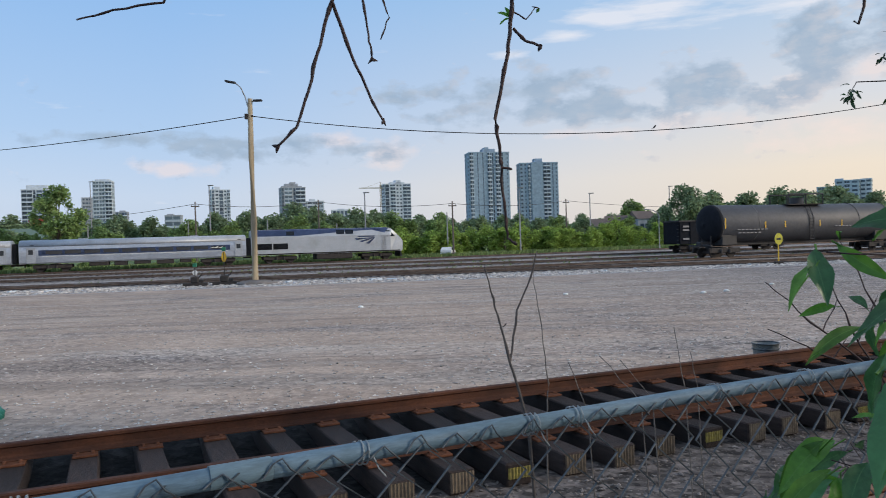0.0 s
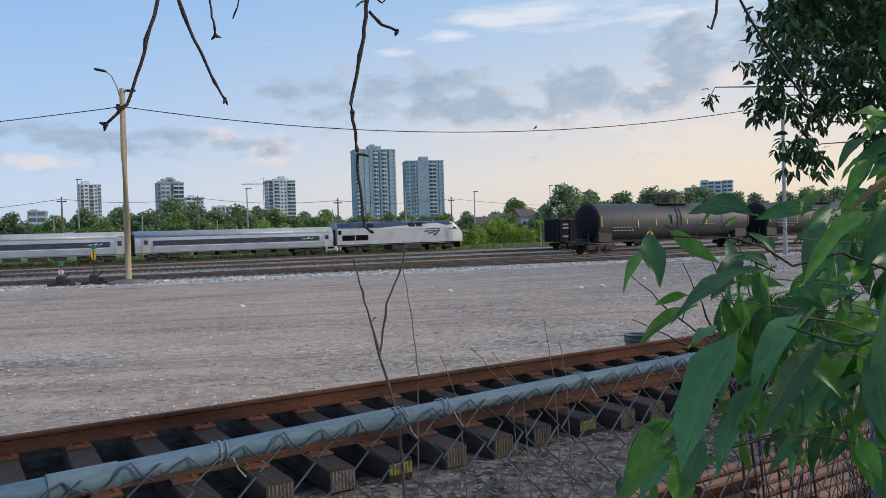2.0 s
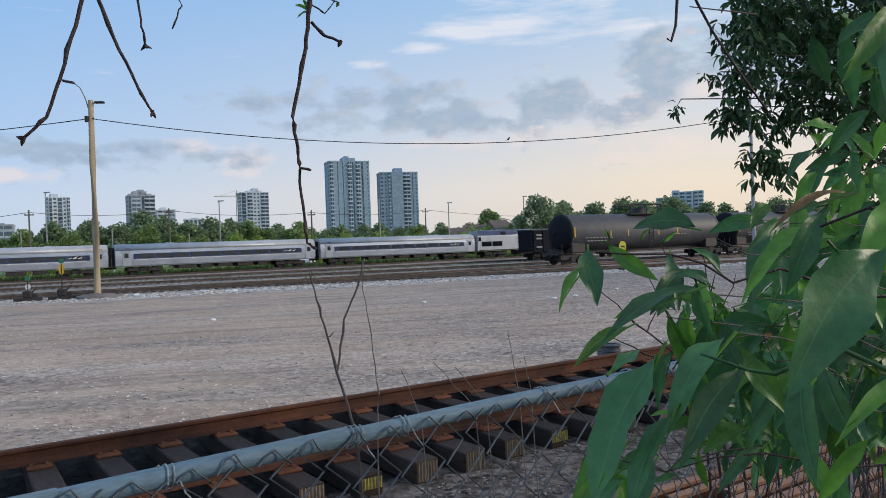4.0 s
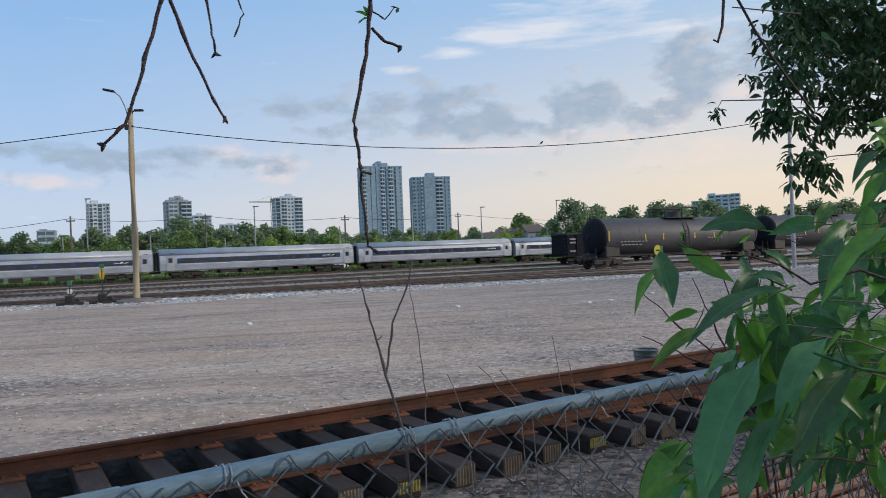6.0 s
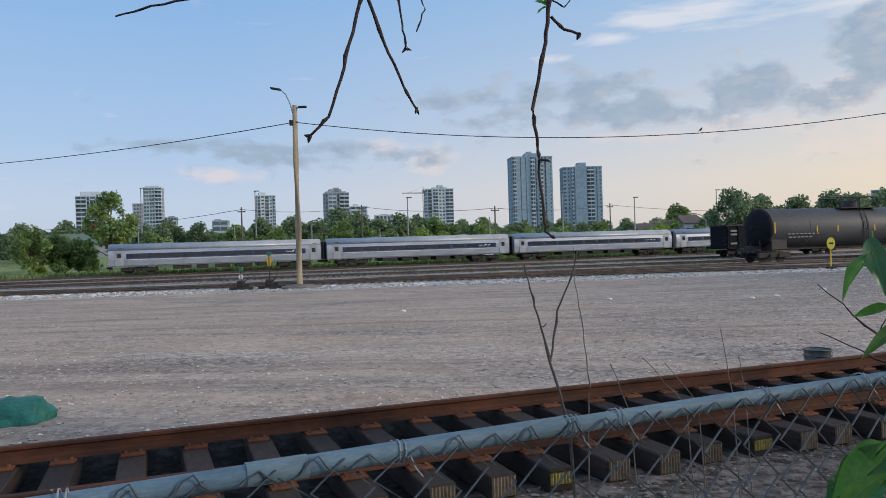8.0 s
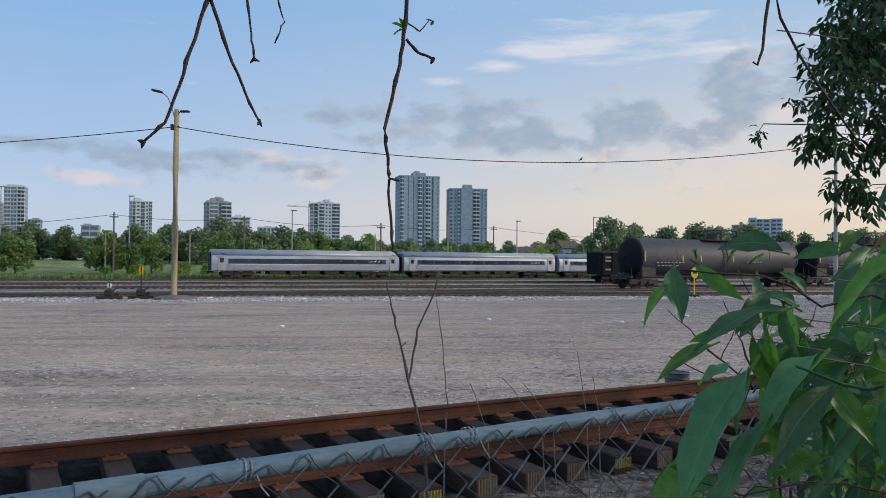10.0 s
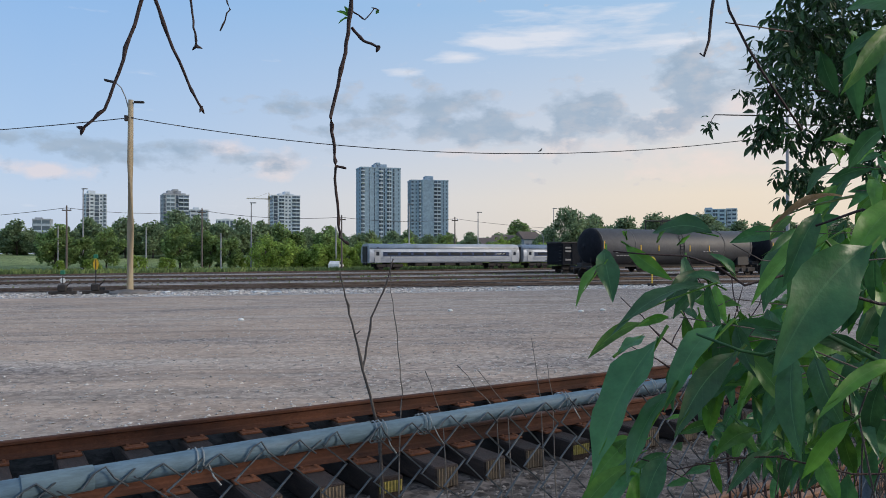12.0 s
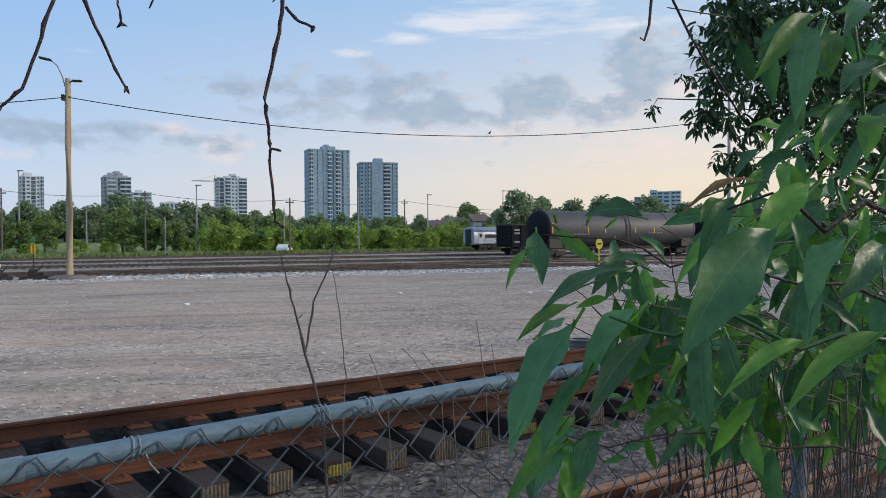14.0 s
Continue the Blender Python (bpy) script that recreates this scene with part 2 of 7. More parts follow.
STAINLESS = material("stainless_side", (0.34, 0.375, 0.435), (0.45, 0.485, 0.54), 0.42, 0.4, 0.7, 9.0, 0.05, ((0.30, 0.30, 0.31), 0.5, 0.55, 0.85), stretch=(0.4, 1, 2))
STEEL_ROOF = material("steel_roof", (0.33, 0.355, 0.39), (0.45, 0.47, 0.50), 0.5, 0.3, 0.5, 8.0, 0.05, ((0.30, 0.30, 0.30), 0.4, 0.5, 0.8))
BLUE = material("blue_band", (0.05, 0.085, 0.20), (0.08, 0.125, 0.26), 0.4, 0.0, 1.0, 12.0, 0.02)
COACH_BLUE = material("coach_blue_band", (0.05, 0.08, 0.175), (0.08, 0.12, 0.235), 0.4, 0.0, 1.0, 12.0, 0.02)
LOCO_WHITE = material("silver_loco_paint", (0.37, 0.40, 0.43), (0.46, 0.48, 0.51), 0.42, 0.2, 0.8, 10.0, 0.03, ((0.30, 0.30, 0.29), 0.6, 0.5, 0.8))
PALE = material("pale_paint", (0.62, 0.62, 0.60), (0.75, 0.75, 0.73), 0.5, 0.0, 2.0, 20.0, 0.02)
LETTER = material("faded_lettering", (0.20, 0.19, 0.19), (0.34, 0.33, 0.32), 0.7, 0.0, 6.0, 30.0, 0.02)
RED = material("red_paint", (0.38, 0.035, 0.03), (0.50, 0.06, 0.04), 0.5, 0.0, 2.0, 20.0, 0.02)
YELLOW = material("yellow_target", (0.62, 0.36, 0.02), (0.75, 0.47, 0.03), 0.6, 0.0, 6.0, 30.0, 0.05)
YELLOW_SIGN = material("yellow_sign", (0.60, 0.50, 0.04), (0.72, 0.62, 0.08), 0.6, 0.0, 6.0, 30.0, 0.05)
GREEN_TARGET = material("green_target", (0.01, 0.13, 0.07), (0.02, 0.2, 0.11), 0.6, 0.0, 6.0, 30.0, 0.05)
TARP = material("green_tarp", (0.01, 0.12, 0.085), (0.025, 0.22, 0.16), 0.45, 0.0, 5.0, 40.0, 0.2, back=0.1)
TANK = material("tank_paint", (0.042, 0.044, 0.050), (0.074, 0.074, 0.080), 0.6, 0.0, 0.5, 9.0, 0.1, ((0.105, 0.100, 0.100), 0.35, 0.55, 0.9), stretch=(0.6, 1, 0.5))
GLASS_DARK = material("dark_window_glass", (0.012, 0.016, 0.024), (0.03, 0.038, 0.05), 0.15, 0.0, 1.0, 5.0, 0.0)
BARK = material("bark", (0.05, 0.038, 0.03), (0.12, 0.095, 0.075), 0.9, 0.0, 3.0, 20.0, 0.5, stretch=(3, 3, 0.6))
TWIG = material("dark_twig", (0.022, 0.012, 0.012), (0.058, 0.030, 0.027), 0.7, 0.0, 30.0, 200.0, 0.4)
TWIG_GREY = material("dry_twig", (0.055, 0.046, 0.042), (0.14, 0.118, 0.104), 0.85, 0.0, 30.0, 200.0, 0.4)
def leaf_material(name, dark, light, rib, rough, back):
    """A leaf with a paler midrib and side veins along its own grain, blotched, letting light through."""
    m = material(name, dark, light, rough, 0.0, 14.0, 120.0, 0.05, obj_random=0.4, back=back)
    nt = m.node_tree
    uv = nt.nodes.new("ShaderNodeUVMap")
    sep = nt.nodes.new("ShaderNodeSeparateXYZ")
    nt.links.new(uv.outputs[0], sep.inputs[0])

    def calc(op, a, b=0.0):
        n = nt.nodes.new("ShaderNodeMath")
        n.operation = op
        for k, v in enumerate((a, b)):
            if isinstance(v, bpy.types.NodeSocket):
                nt.links.new(v, n.inputs[k])
            else:
                n.inputs[k].default_value = v
        return n.outputs[0]

    across = calc("ABSOLUTE", calc("SUBTRACT", sep.outputs[1], 0.5))
    wave = calc("ABSOLUTE", calc("SUBTRACT", calc("FRACT", calc("SUBTRACT", calc("MULTIPLY", sep.outputs[0], 9.0), calc("MULTIPLY", across, 3.4))), 0.5))
    vein = calc("MAXIMUM", calc("MULTIPLY", calc("LESS_THAN", wave, 0.035), 0.16), calc("MULTIPLY", calc("LESS_THAN", across, 0.018), 0.8))
    bsdf = nt.nodes["Principled BSDF"]
    old = bsdf.inputs["Base Color"].links[0].from_socket
    mx = nt.nodes.new("ShaderNodeMix")
    mx.data_type = "RGBA"
    nt.links.new(vein, mx.inputs[0]), nt.links.new(old, mx.inputs[6])
    mx.inputs[7].default_value = (*rib, 1)
    nt.links.new(mx.outputs[2], bsdf.inputs["Base Color"])
    bump = bsdf.inputs["Normal"].links[0].from_node
    swell = nt.nodes.new("ShaderNodeBump")
    swell.inputs["Strength"].default_value, swell.inputs["Distance"].default_value = 0.12, 0.001
    nt.links.new(wave, swell.inputs["Height"])
    nt.links.new(bump.outputs[0], swell.inputs["Normal"])
    nt.links.new(swell.outputs[0], bsdf.inputs["Normal"])
    return m


TWIG_PALE = material("pale_dry_stalk", (0.11, 0.095, 0.085), (0.23, 0.20, 0.175), 0.85, 0.0, 30.0, 200.0, 0.4)
LEAF_DARK = material("shaded_leaf", (0.022, 0.062, 0.022), (0.050, 0.120, 0.036), 0.42, 0.0, 10.0, 80.0, 0.1, island=0.45, back=0.3)
LEAF = leaf_material("broad_leaf", (0.036, 0.125, 0.046), (0.070, 0.205, 0.066), (0.11, 0.27, 0.10), 0.42, 0.36)
LEAF_YOUNG = leaf_material("young_leaf", (0.060, 0.185, 0.024), (0.12, 0.29, 0.038), (0.17, 0.36, 0.08), 0.42, 0.46)
# Distance haze is put into these greens: lightened, less saturated, the dark one bluer.
FOL_HAZY = material("hazy_dark_foliage", (0.155, 0.225, 0.135), (0.285, 0.365, 0.195), 0.85, 0.0, 0.35, 3.0, 0.0, island=0.5, back=0.45, gloss=0.2)
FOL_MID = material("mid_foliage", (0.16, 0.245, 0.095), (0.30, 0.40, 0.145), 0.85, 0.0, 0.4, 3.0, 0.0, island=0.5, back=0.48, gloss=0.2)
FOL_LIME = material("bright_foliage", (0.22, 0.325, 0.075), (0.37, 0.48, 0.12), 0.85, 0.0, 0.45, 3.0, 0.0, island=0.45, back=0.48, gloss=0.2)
GRASS = material("verge_grass", (0.14, 0.20, 0.075), (0.26, 0.32, 0.12), 0.9, 0.0, 0.2, 4.0, 0.3, island=0.3, back=0.3, gloss=0.2)


# ---- building blocks ----
def thing(name, m=None, label="", category="", group="", kind=""):
    ob = new(name)
    ob.empty_display_size = 0.2
    if m is not None:
        ob.matrix_basis = m
    return tagged(ob, label, category, group, kind)


def mesh_of(name, bm, mats):
    me = bpy.data.meshes.new(name)
    bm.to_mesh(me)
    bm.free()
    for m in mats if isinstance(mats, (list, tuple)) else [mats]:
        me.materials.append(m)
    return me


def part(name, bm, mats, parent=None, label="", smooth=False):
    """One mesh object out of a bmesh (or a ready mesh), under its thing."""
    me = bm if isinstance(bm, bpy.types.Mesh) else mesh_of(name, bm, mats)
    if smooth:
        for p in me.polygons:
            p.use_smooth = True
    ob = new(name, me)
    ob.parent = parent
    if label:
        ob["label"] = label
    return ob


def box(bm, x0, x1, y0, y1, z0, z1, bevel=0.0, mat=0):
    r = bmesh.ops.create_cube(bm, size=1.0, matrix=Matrix.LocRotScale(((x0 + x1) / 2, (y0 + y1) / 2, (z0 + z1) / 2), None, (x1 - x0, y1 - y0, z1 - z0)))
    fs = list({f for v in r["verts"] for f in v.link_faces})
    for f in fs:
        f.material_index = mat
    if bevel:
        es = list({e for v in r["verts"] for e in v.link_edges})
        for f in bmesh.ops.bevel(bm, geom=es, offset=bevel, segments=1, affect="EDGES", profile=0.5)["faces"]:
            f.material_index = mat
    return bm


def tube(bm, pts, radii, seg=6, cap=True, mat=0):
    """A round, tapering bar along points."""
    pts = [Vector(p) for p in pts]
    if not hasattr(radii, "__len__"):
        radii = [radii] * len(pts)
    rings = []
    for i, (p, r) in enumerate(zip(pts, radii)):
        d = (pts[min(i + 1, len(pts) - 1)] - pts[max(i - 1, 0)]).normalized()
        a = d.cross(Vector((0, 0, 1)))
        if a.length < 1e-3:
            a = Vector((1, 0, 0))
        a.normalize()
        b = d.cross(a)
        rings.append([bm.verts.new(p + r * (math.cos(t) * a + math.sin(t) * b)) for t in (k * 2 * math.pi / seg for k in range(seg))])
    for r0, r1 in zip(rings, rings[1:]):
        for k in range(seg):
            f = bm.faces.new((r0[k], r0[(k + 1) % seg], r1[(k + 1) % seg], r1[k]))
            f.material_index, f.smooth = mat, seg > 5
    if cap:
        for r in (rings[0], rings[-1]):
            bm.faces.new(r).material_index = mat
    return bm


def extrude_x(bm, outline, x0, x1, mat=0, smooth=False):
    """A prism along x with the closed outline (y, z)."""
    a = [bm.verts.new((x0, y, z)) for y, z in outline]
    b = [bm.verts.new((x1, y, z)) for y, z in outline]
    n = len(outline)
    for k in range(n):
        f = bm.faces.new((a[k], a[(k + 1) % n], b[(k + 1) % n], b[k]))
        f.material_index, f.smooth = mat, smooth
    bm.faces.new(a[::-1]).material_index = mat
    bm.faces.new(b).material_index = mat
    return bm


RAIL = [(y, z * 0.84) for y, z in ((-0.07, 0), (0.07, 0), (0.07, 0.012), (0.018, 0.032), (0.010, 0.05), (0.010, 0.125), (0.037, 0.138), (0.037, 0.165), (0.026, 0.175), (-0.026, 0.175), (-0.037, 0.165), (-0.037, 0.138), (-0.010, 0.125), (-0.010, 0.05), (-0.018, 0.032), (-0.07, 0.012))]
PANEL_YAW = 28.35
PD = Vector((math.cos(radians(PANEL_YAW)), math.sin(radians(PANEL_YAW)), 0))
PN = Vector((-PD.y, PD.x, 0))
TRAIN_YAW = 24.94
TD = Vector((math.cos(radians(TRAIN_YAW)), math.sin(radians(TRAIN_YAW)), 0))
TN = Vector((-TD.y, TD.x, 0))
NEAR_YAW = 11.0
ND = Vector((math.cos(radians(NEAR_YAW)), math.sin(radians(NEAR_YAW)), 0))
NN = Vector((-ND.y, ND.x, 0))


def step(a, b, v):
    """From 0 at a to 1 at b, eased."""
    t = min(1.0, max(0.0, (v - a) / (b - a)))
    return t * t * (3 - 2 * t)


def ground_z(x, y):
    n = -PD.y * x + PD.x * y
    z = 0.82 - 0.31 * step(1.6, 3.6, n) + 0.13 * step(7.35, 7.75, n) - 0.64 * step(9.0, 44.0, n)
    w = -TD.y * x + TD.x * y
    z += (0.9 + 1.5 * step(5.0, -35.0, x)) * step(128.0, 172.0, w) * step(0, 60, y)
    z -= 0.17 * step(70.0, 92.0, w)
    if n < 46:
        z += 0.035 * noise.noise((x * 0.5, y * 0.5, 0)) + 0.012 * noise.noise((x * 2.3, y * 2.3, 5))
    return z


# ---- ground ----
def ground_material():
    m = bpy.data.materials.new("yard_ground")
    m.use_nodes = True
    nt = m.node_tree
    bsdf = nt.nodes["Principled BSDF"]
    geo = nt.nodes.new("ShaderNodeNewGeometry")

    def link(a, b):
        nt.links.new(a, b)

    def dot(vec):
        n = nt.nodes.new("ShaderNodeVectorMath")
        n.operation = "DOT_PRODUCT"
        link(geo.outputs["Position"], n.inputs[0])
        n.inputs[1].default_value = vec
        return n.outputs["Value"]

    def noise_(s, d=6.0, r=0.6, stretch=None):
        n = nt.nodes.new("ShaderNodeTexNoise")
        n.inputs["Scale"].default_value, n.inputs["Detail"].default_value, n.inputs["Roughness"].default_value = s, d, r
        src = geo.outputs["Position"]
        if stretch:
            mp = nt.nodes.new("ShaderNodeMapping")
            mp.inputs["Rotation"].default_value = (0, 0, radians(-stretch[0]))
            mp.inputs["Scale"].default_value = (stretch[1], stretch[2], 1)
            link(src, mp.inputs[0])
            src = mp.outputs[0]
        link(src, n.inputs["Vector"])
        return n.outputs[0]

    def rng(f, a, b, c=0.0, d=1.0):
        r = nt.nodes.new("ShaderNodeMapRange")
        for k, v in enumerate((a, b, c, d)):
            r.inputs[k + 1].default_value = v
        link(f, r.inputs[0])
        return r.outputs[0]

    def op(kind, a, b):
        n = nt.nodes.new("ShaderNodeMath")
        n.operation = kind
        for s, v in zip(n.inputs, (a, b)):
            if isinstance(v, bpy.types.NodeSocket):
                link(v, s)
            else:
                s.default_value = v
        return n.outputs[0]

    def mix(f, a, b, mode="MIX"):
        n = nt.nodes.new("ShaderNodeMix")
        n.data_type, n.blend_type = "RGBA", mode
        for s, v in ((n.inputs[0], f), (n.inputs[6], a), (n.inputs[7], b)):
            if isinstance(v, bpy.types.NodeSocket):
                link(v, s)
            else:
                s.default_value = v if isinstance(v, float) else (*v, 1)
        return n.outputs[2]

    n_dist, w_dist, t_dist = dot(PN), dot(NN), dot(TN)
    x_dist = dot((1, 0, 0))
    wob = op("MULTIPLY", op("SUBTRACT", noise_(0.35), 0.5), 3.0)
    dirt = mix(rng(noise_(0.25), 0.35, 0.65), (0.40, 0.300, 0.232), (0.51, 0.392, 0.308))
    gravel = mix(rng(noise_(1.2), 0.3, 0.7), (0.19, 0.166, 0.154), (0.30, 0.268, 0.25))
    # gravel showing through the tracked-over dirt in long patches, and more of it to the right
    streak = noise_(1.0, 5.0, 0.6, (16.0, 0.06, 0.55))
    patch = noise_(1.0, 6.0, 0.62, (19.0, 0.16, 0.42))
    right = rng(op("ADD", x_dist, op("MULTIPLY", streak, 22.0)), 9.0, 27.0)
    stony = op("MAXIMUM", rng(patch, 0.48, 0.68, 0.0, 0.9), right)
    col = mix(stony, dirt, gravel)
    col = mix(rng(streak, 0.52, 0.64, 0.0, 0.5), col, (0.50, 0.42, 0.355))
    # wheel tracks swept across the dirt, and damp brown patches
    tyre = noise_(1.0, 3.0, 0.5, (24.0, 0.03, 1.5))
    col = mix(rng(tyre, 0.54, 0.62, 0.0, 0.5), col, (0.235, 0.185, 0.152))
    col = mix(rng(noise_(1.0, 4.0, 0.55, (8.0, 0.05, 1.1)), 0.57, 0.66, 0.0, 0.4), col, (0.52, 0.44, 0.37))
    col = mix(rng(noise_(1.0, 5.0, 0.6, (20.0, 0.1, 0.9)), 0.30, 0.44, 0.4, 0.0), col, (0.245, 0.19, 0.15))
    near = rng(op("ADD", n_dist, op("MULTIPLY", wob, 0.1)), 8.0, 8.3, 1.0, 0.0)
    col = mix(near, col, mix(rng(noise_(6.0), 0.35, 0.65), (0.065, 0.053, 0.046), (0.155, 0.13, 0.115)))
    # shade between and under the panel's ties, put into the ground colour
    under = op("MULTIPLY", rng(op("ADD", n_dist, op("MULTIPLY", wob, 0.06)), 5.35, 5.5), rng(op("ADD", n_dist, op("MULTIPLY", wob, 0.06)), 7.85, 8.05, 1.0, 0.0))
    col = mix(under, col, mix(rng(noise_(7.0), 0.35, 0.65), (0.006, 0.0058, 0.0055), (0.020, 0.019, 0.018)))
    strip = rng(op("ADD", w_dist, op("MULTIPLY", wob, 0.4)), 45.2, 46.6)
    col = mix(strip, col, mix(rng(noise_(2.2), 0.35, 0.65), (0.38, 0.38, 0.385), (0.52, 0.515, 0.51)))
    yard = rng(op("ADD", w_dist, op("MULTIPLY", wob, 0.25)), 50.6, 51.4)
    yard_col = mix(rng(noise_(0.5, 6.0, 0.6, (16.0, 0.12, 1.0)), 0.35, 0.65), (0.16, 0.13, 0.112), (0.40, 0.365, 0.335))
    col = mix(yard, col, yard_col)
    grass_line = rng(op("ADD", t_dist, op("MULTIPLY", wob, 0.6)), 102.0, 103.5)
    col = mix(grass_line, col, mix(rng(noise_(0.2), 0.35, 0.65), (0.14, 0.19, 0.075), (0.27, 0.32, 0.13)))
    # grit at the size of stones
    vor = nt.nodes.new("ShaderNodeTexVoronoi")
    vor.inputs["Scale"].default_value = 16.0
    link(geo.outputs["Position"], vor.inputs["Vector"])
    tone = nt.nodes.new("ShaderNodeSeparateColor")
    link(vor.outputs["Color"], tone.inputs[0])
    vor2 = nt.nodes.new("ShaderNodeTexVoronoi")
    vor2.inputs["Scale"].default_value = 5.5
    link(geo.outputs["Position"], vor2.inputs["Vector"])
    tone2 = nt.nodes.new("ShaderNodeSeparateColor")
    link(vor2.outputs["Color"], tone2.inputs[0])
    amount = op("ADD", op("MULTIPLY", op("MAXIMUM", stony, op("MAXIMUM", near, strip)), 0.75), 0.25)
    g = op("ADD", 1.0, op("MULTIPLY", amount, op("ADD", rng(tone.outputs[0], 0.0, 1.0, -0.6, 0.6), rng(tone2.outputs[0], 0.0, 1.0, -0.22, 0.22))))
    cc = nt.nodes.new("ShaderNodeCombineColor")
    for k in range(3):
        link(g, cc.inputs[k])
    col = mix(1.0, col, cc.outputs[0], "MULTIPLY")
    f2 = rng(noise_(3.5, 9.0, 0.78), 0.27, 0.73, 0.72, 1.24)
    cc2 = nt.nodes.new("ShaderNodeCombineColor")
    for k in range(3):
        link(f2, cc2.inputs[k])
    col = mix(1.0, col, cc2.outputs[0], "MULTIPLY")
    link(col, bsdf.inputs["Base Color"])
    bsdf.inputs["Roughness"].default_value = 0.95
    bsdf.inputs["Specular IOR Level"].default_value = 0.2
    b = nt.nodes.new("ShaderNodeBump")
    b.inputs["Strength"].default_value, b.inputs["Distance"].default_value = 0.8, 0.03
    h = op("ADD", op("MULTIPLY", tone.outputs[1], 0.5), noise_(7.0, 5.0))
    link(h, b.inputs["Height"])
    link(b.outputs[0], bsdf.inputs["Normal"])
    return m


def make_ground():
    def axis(lo, hi, a, b, fine_step):
        mid = list(np.arange(a, b, fine_step))
        left = [a - 1.2 ** k for k in range(1, 60) if a - 1.2 ** k > lo][::-1]
        right = [b + 1.2 ** k for k in range(1, 60) if b + 1.2 ** k < hi]
        return [lo] + left + mid + right + [hi]
    xs = axis(-2500, 2500, -30, 30, 0.5)
    ys = axis(-400, 3500, -2, 52, 0.5)
    verts = [(x, y, ground_z(x, y)) for y in ys for x in xs]
    w = len(xs)
    faces = [(j * w + i, j * w + i + 1, (j + 1) * w + i + 1, (j + 1) * w + i) for j in range(len(ys) - 1) for i in range(w - 1)]
    me = bpy.data.meshes.new("ground")
    me.from_pydata(verts, [], faces)
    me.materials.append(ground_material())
    for p in me.polygons:
        p.use_smooth = True
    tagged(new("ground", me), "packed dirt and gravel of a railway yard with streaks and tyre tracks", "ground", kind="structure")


make_ground()


def scatter_stones(name, label, count, region, size, mat, seed):
    """Loose stones as one mesh of small uneven lumps."""
    rnd = np.random.default_rng(seed)
    base = np.array([(1, 0, 0), (0, 1, 0), (-1, 0, 0), (0, -1, 0), (0, 0, 0.5), (0, 0, -0.5)], float)
    tri = [(0, 1, 4), (1, 2, 4), (2, 3, 4), (3, 0, 4), (1, 0, 5), (2, 1, 5), (3, 2, 5), (0, 3, 5)]
    verts, faces = [], []
    while len(verts) < count * 6:
        x, y = region(rnd)
        s = size * (0.5 + rnd.random() ** 2 * 1.6)
        a = rnd.random() * 6.28
        v = base * (s * (0.7 + 0.6 * rnd.random(3))) * (0.75 + 0.5 * rnd.random((6, 1)))
        c, q = math.cos(a), math.sin(a)
        o = len(verts)
        z = ground_z(x, y) + 0.15 * s
        verts += [(x + p[0] * c - p[1] * q, y + p[0] * q + p[1] * c, z + p[2]) for p in v]
        faces += [(o + i, o + j, o + k) for i, j, k in tri]
    me = bpy.data.meshes.new(name)
    me.from_pydata(verts, [], faces)
    me.materials.append(mat)
    return tagged(new(name, me), label, "gravel", kind="stuff")


def along_panel(s0, s1, n0, n1, power=1.0):
    def region(rnd):
        p = PD * (s0 + (s1 - s0) * rnd.random()) + PN * (n0 + (n1 - n0) * rnd.random() ** power)
        return p.x, p.y
    return region


scatter_stones("near_gravel", "loose grey-brown gravel beside the track panel", 32000, along_panel(-9, 16, 1.8, 5.4), 0.0115, STONE_DARK, 1)
scatter_stones("yard_gravel", "scattered pale stones on the packed yard dirt", 42000, along_panel(-14, 34, 8.2, 42, 1.6), 0.0155, STONE, 2)
scatter_stones("ballast_strip", "pale crushed stone heaped beside the yard tracks", 7000, lambda rnd: tuple((ND * (-30 + 75 * rnd.random()) + NN * (46 + 5.2 * rnd.random()))[:2]), 0.075, STONE, 3)


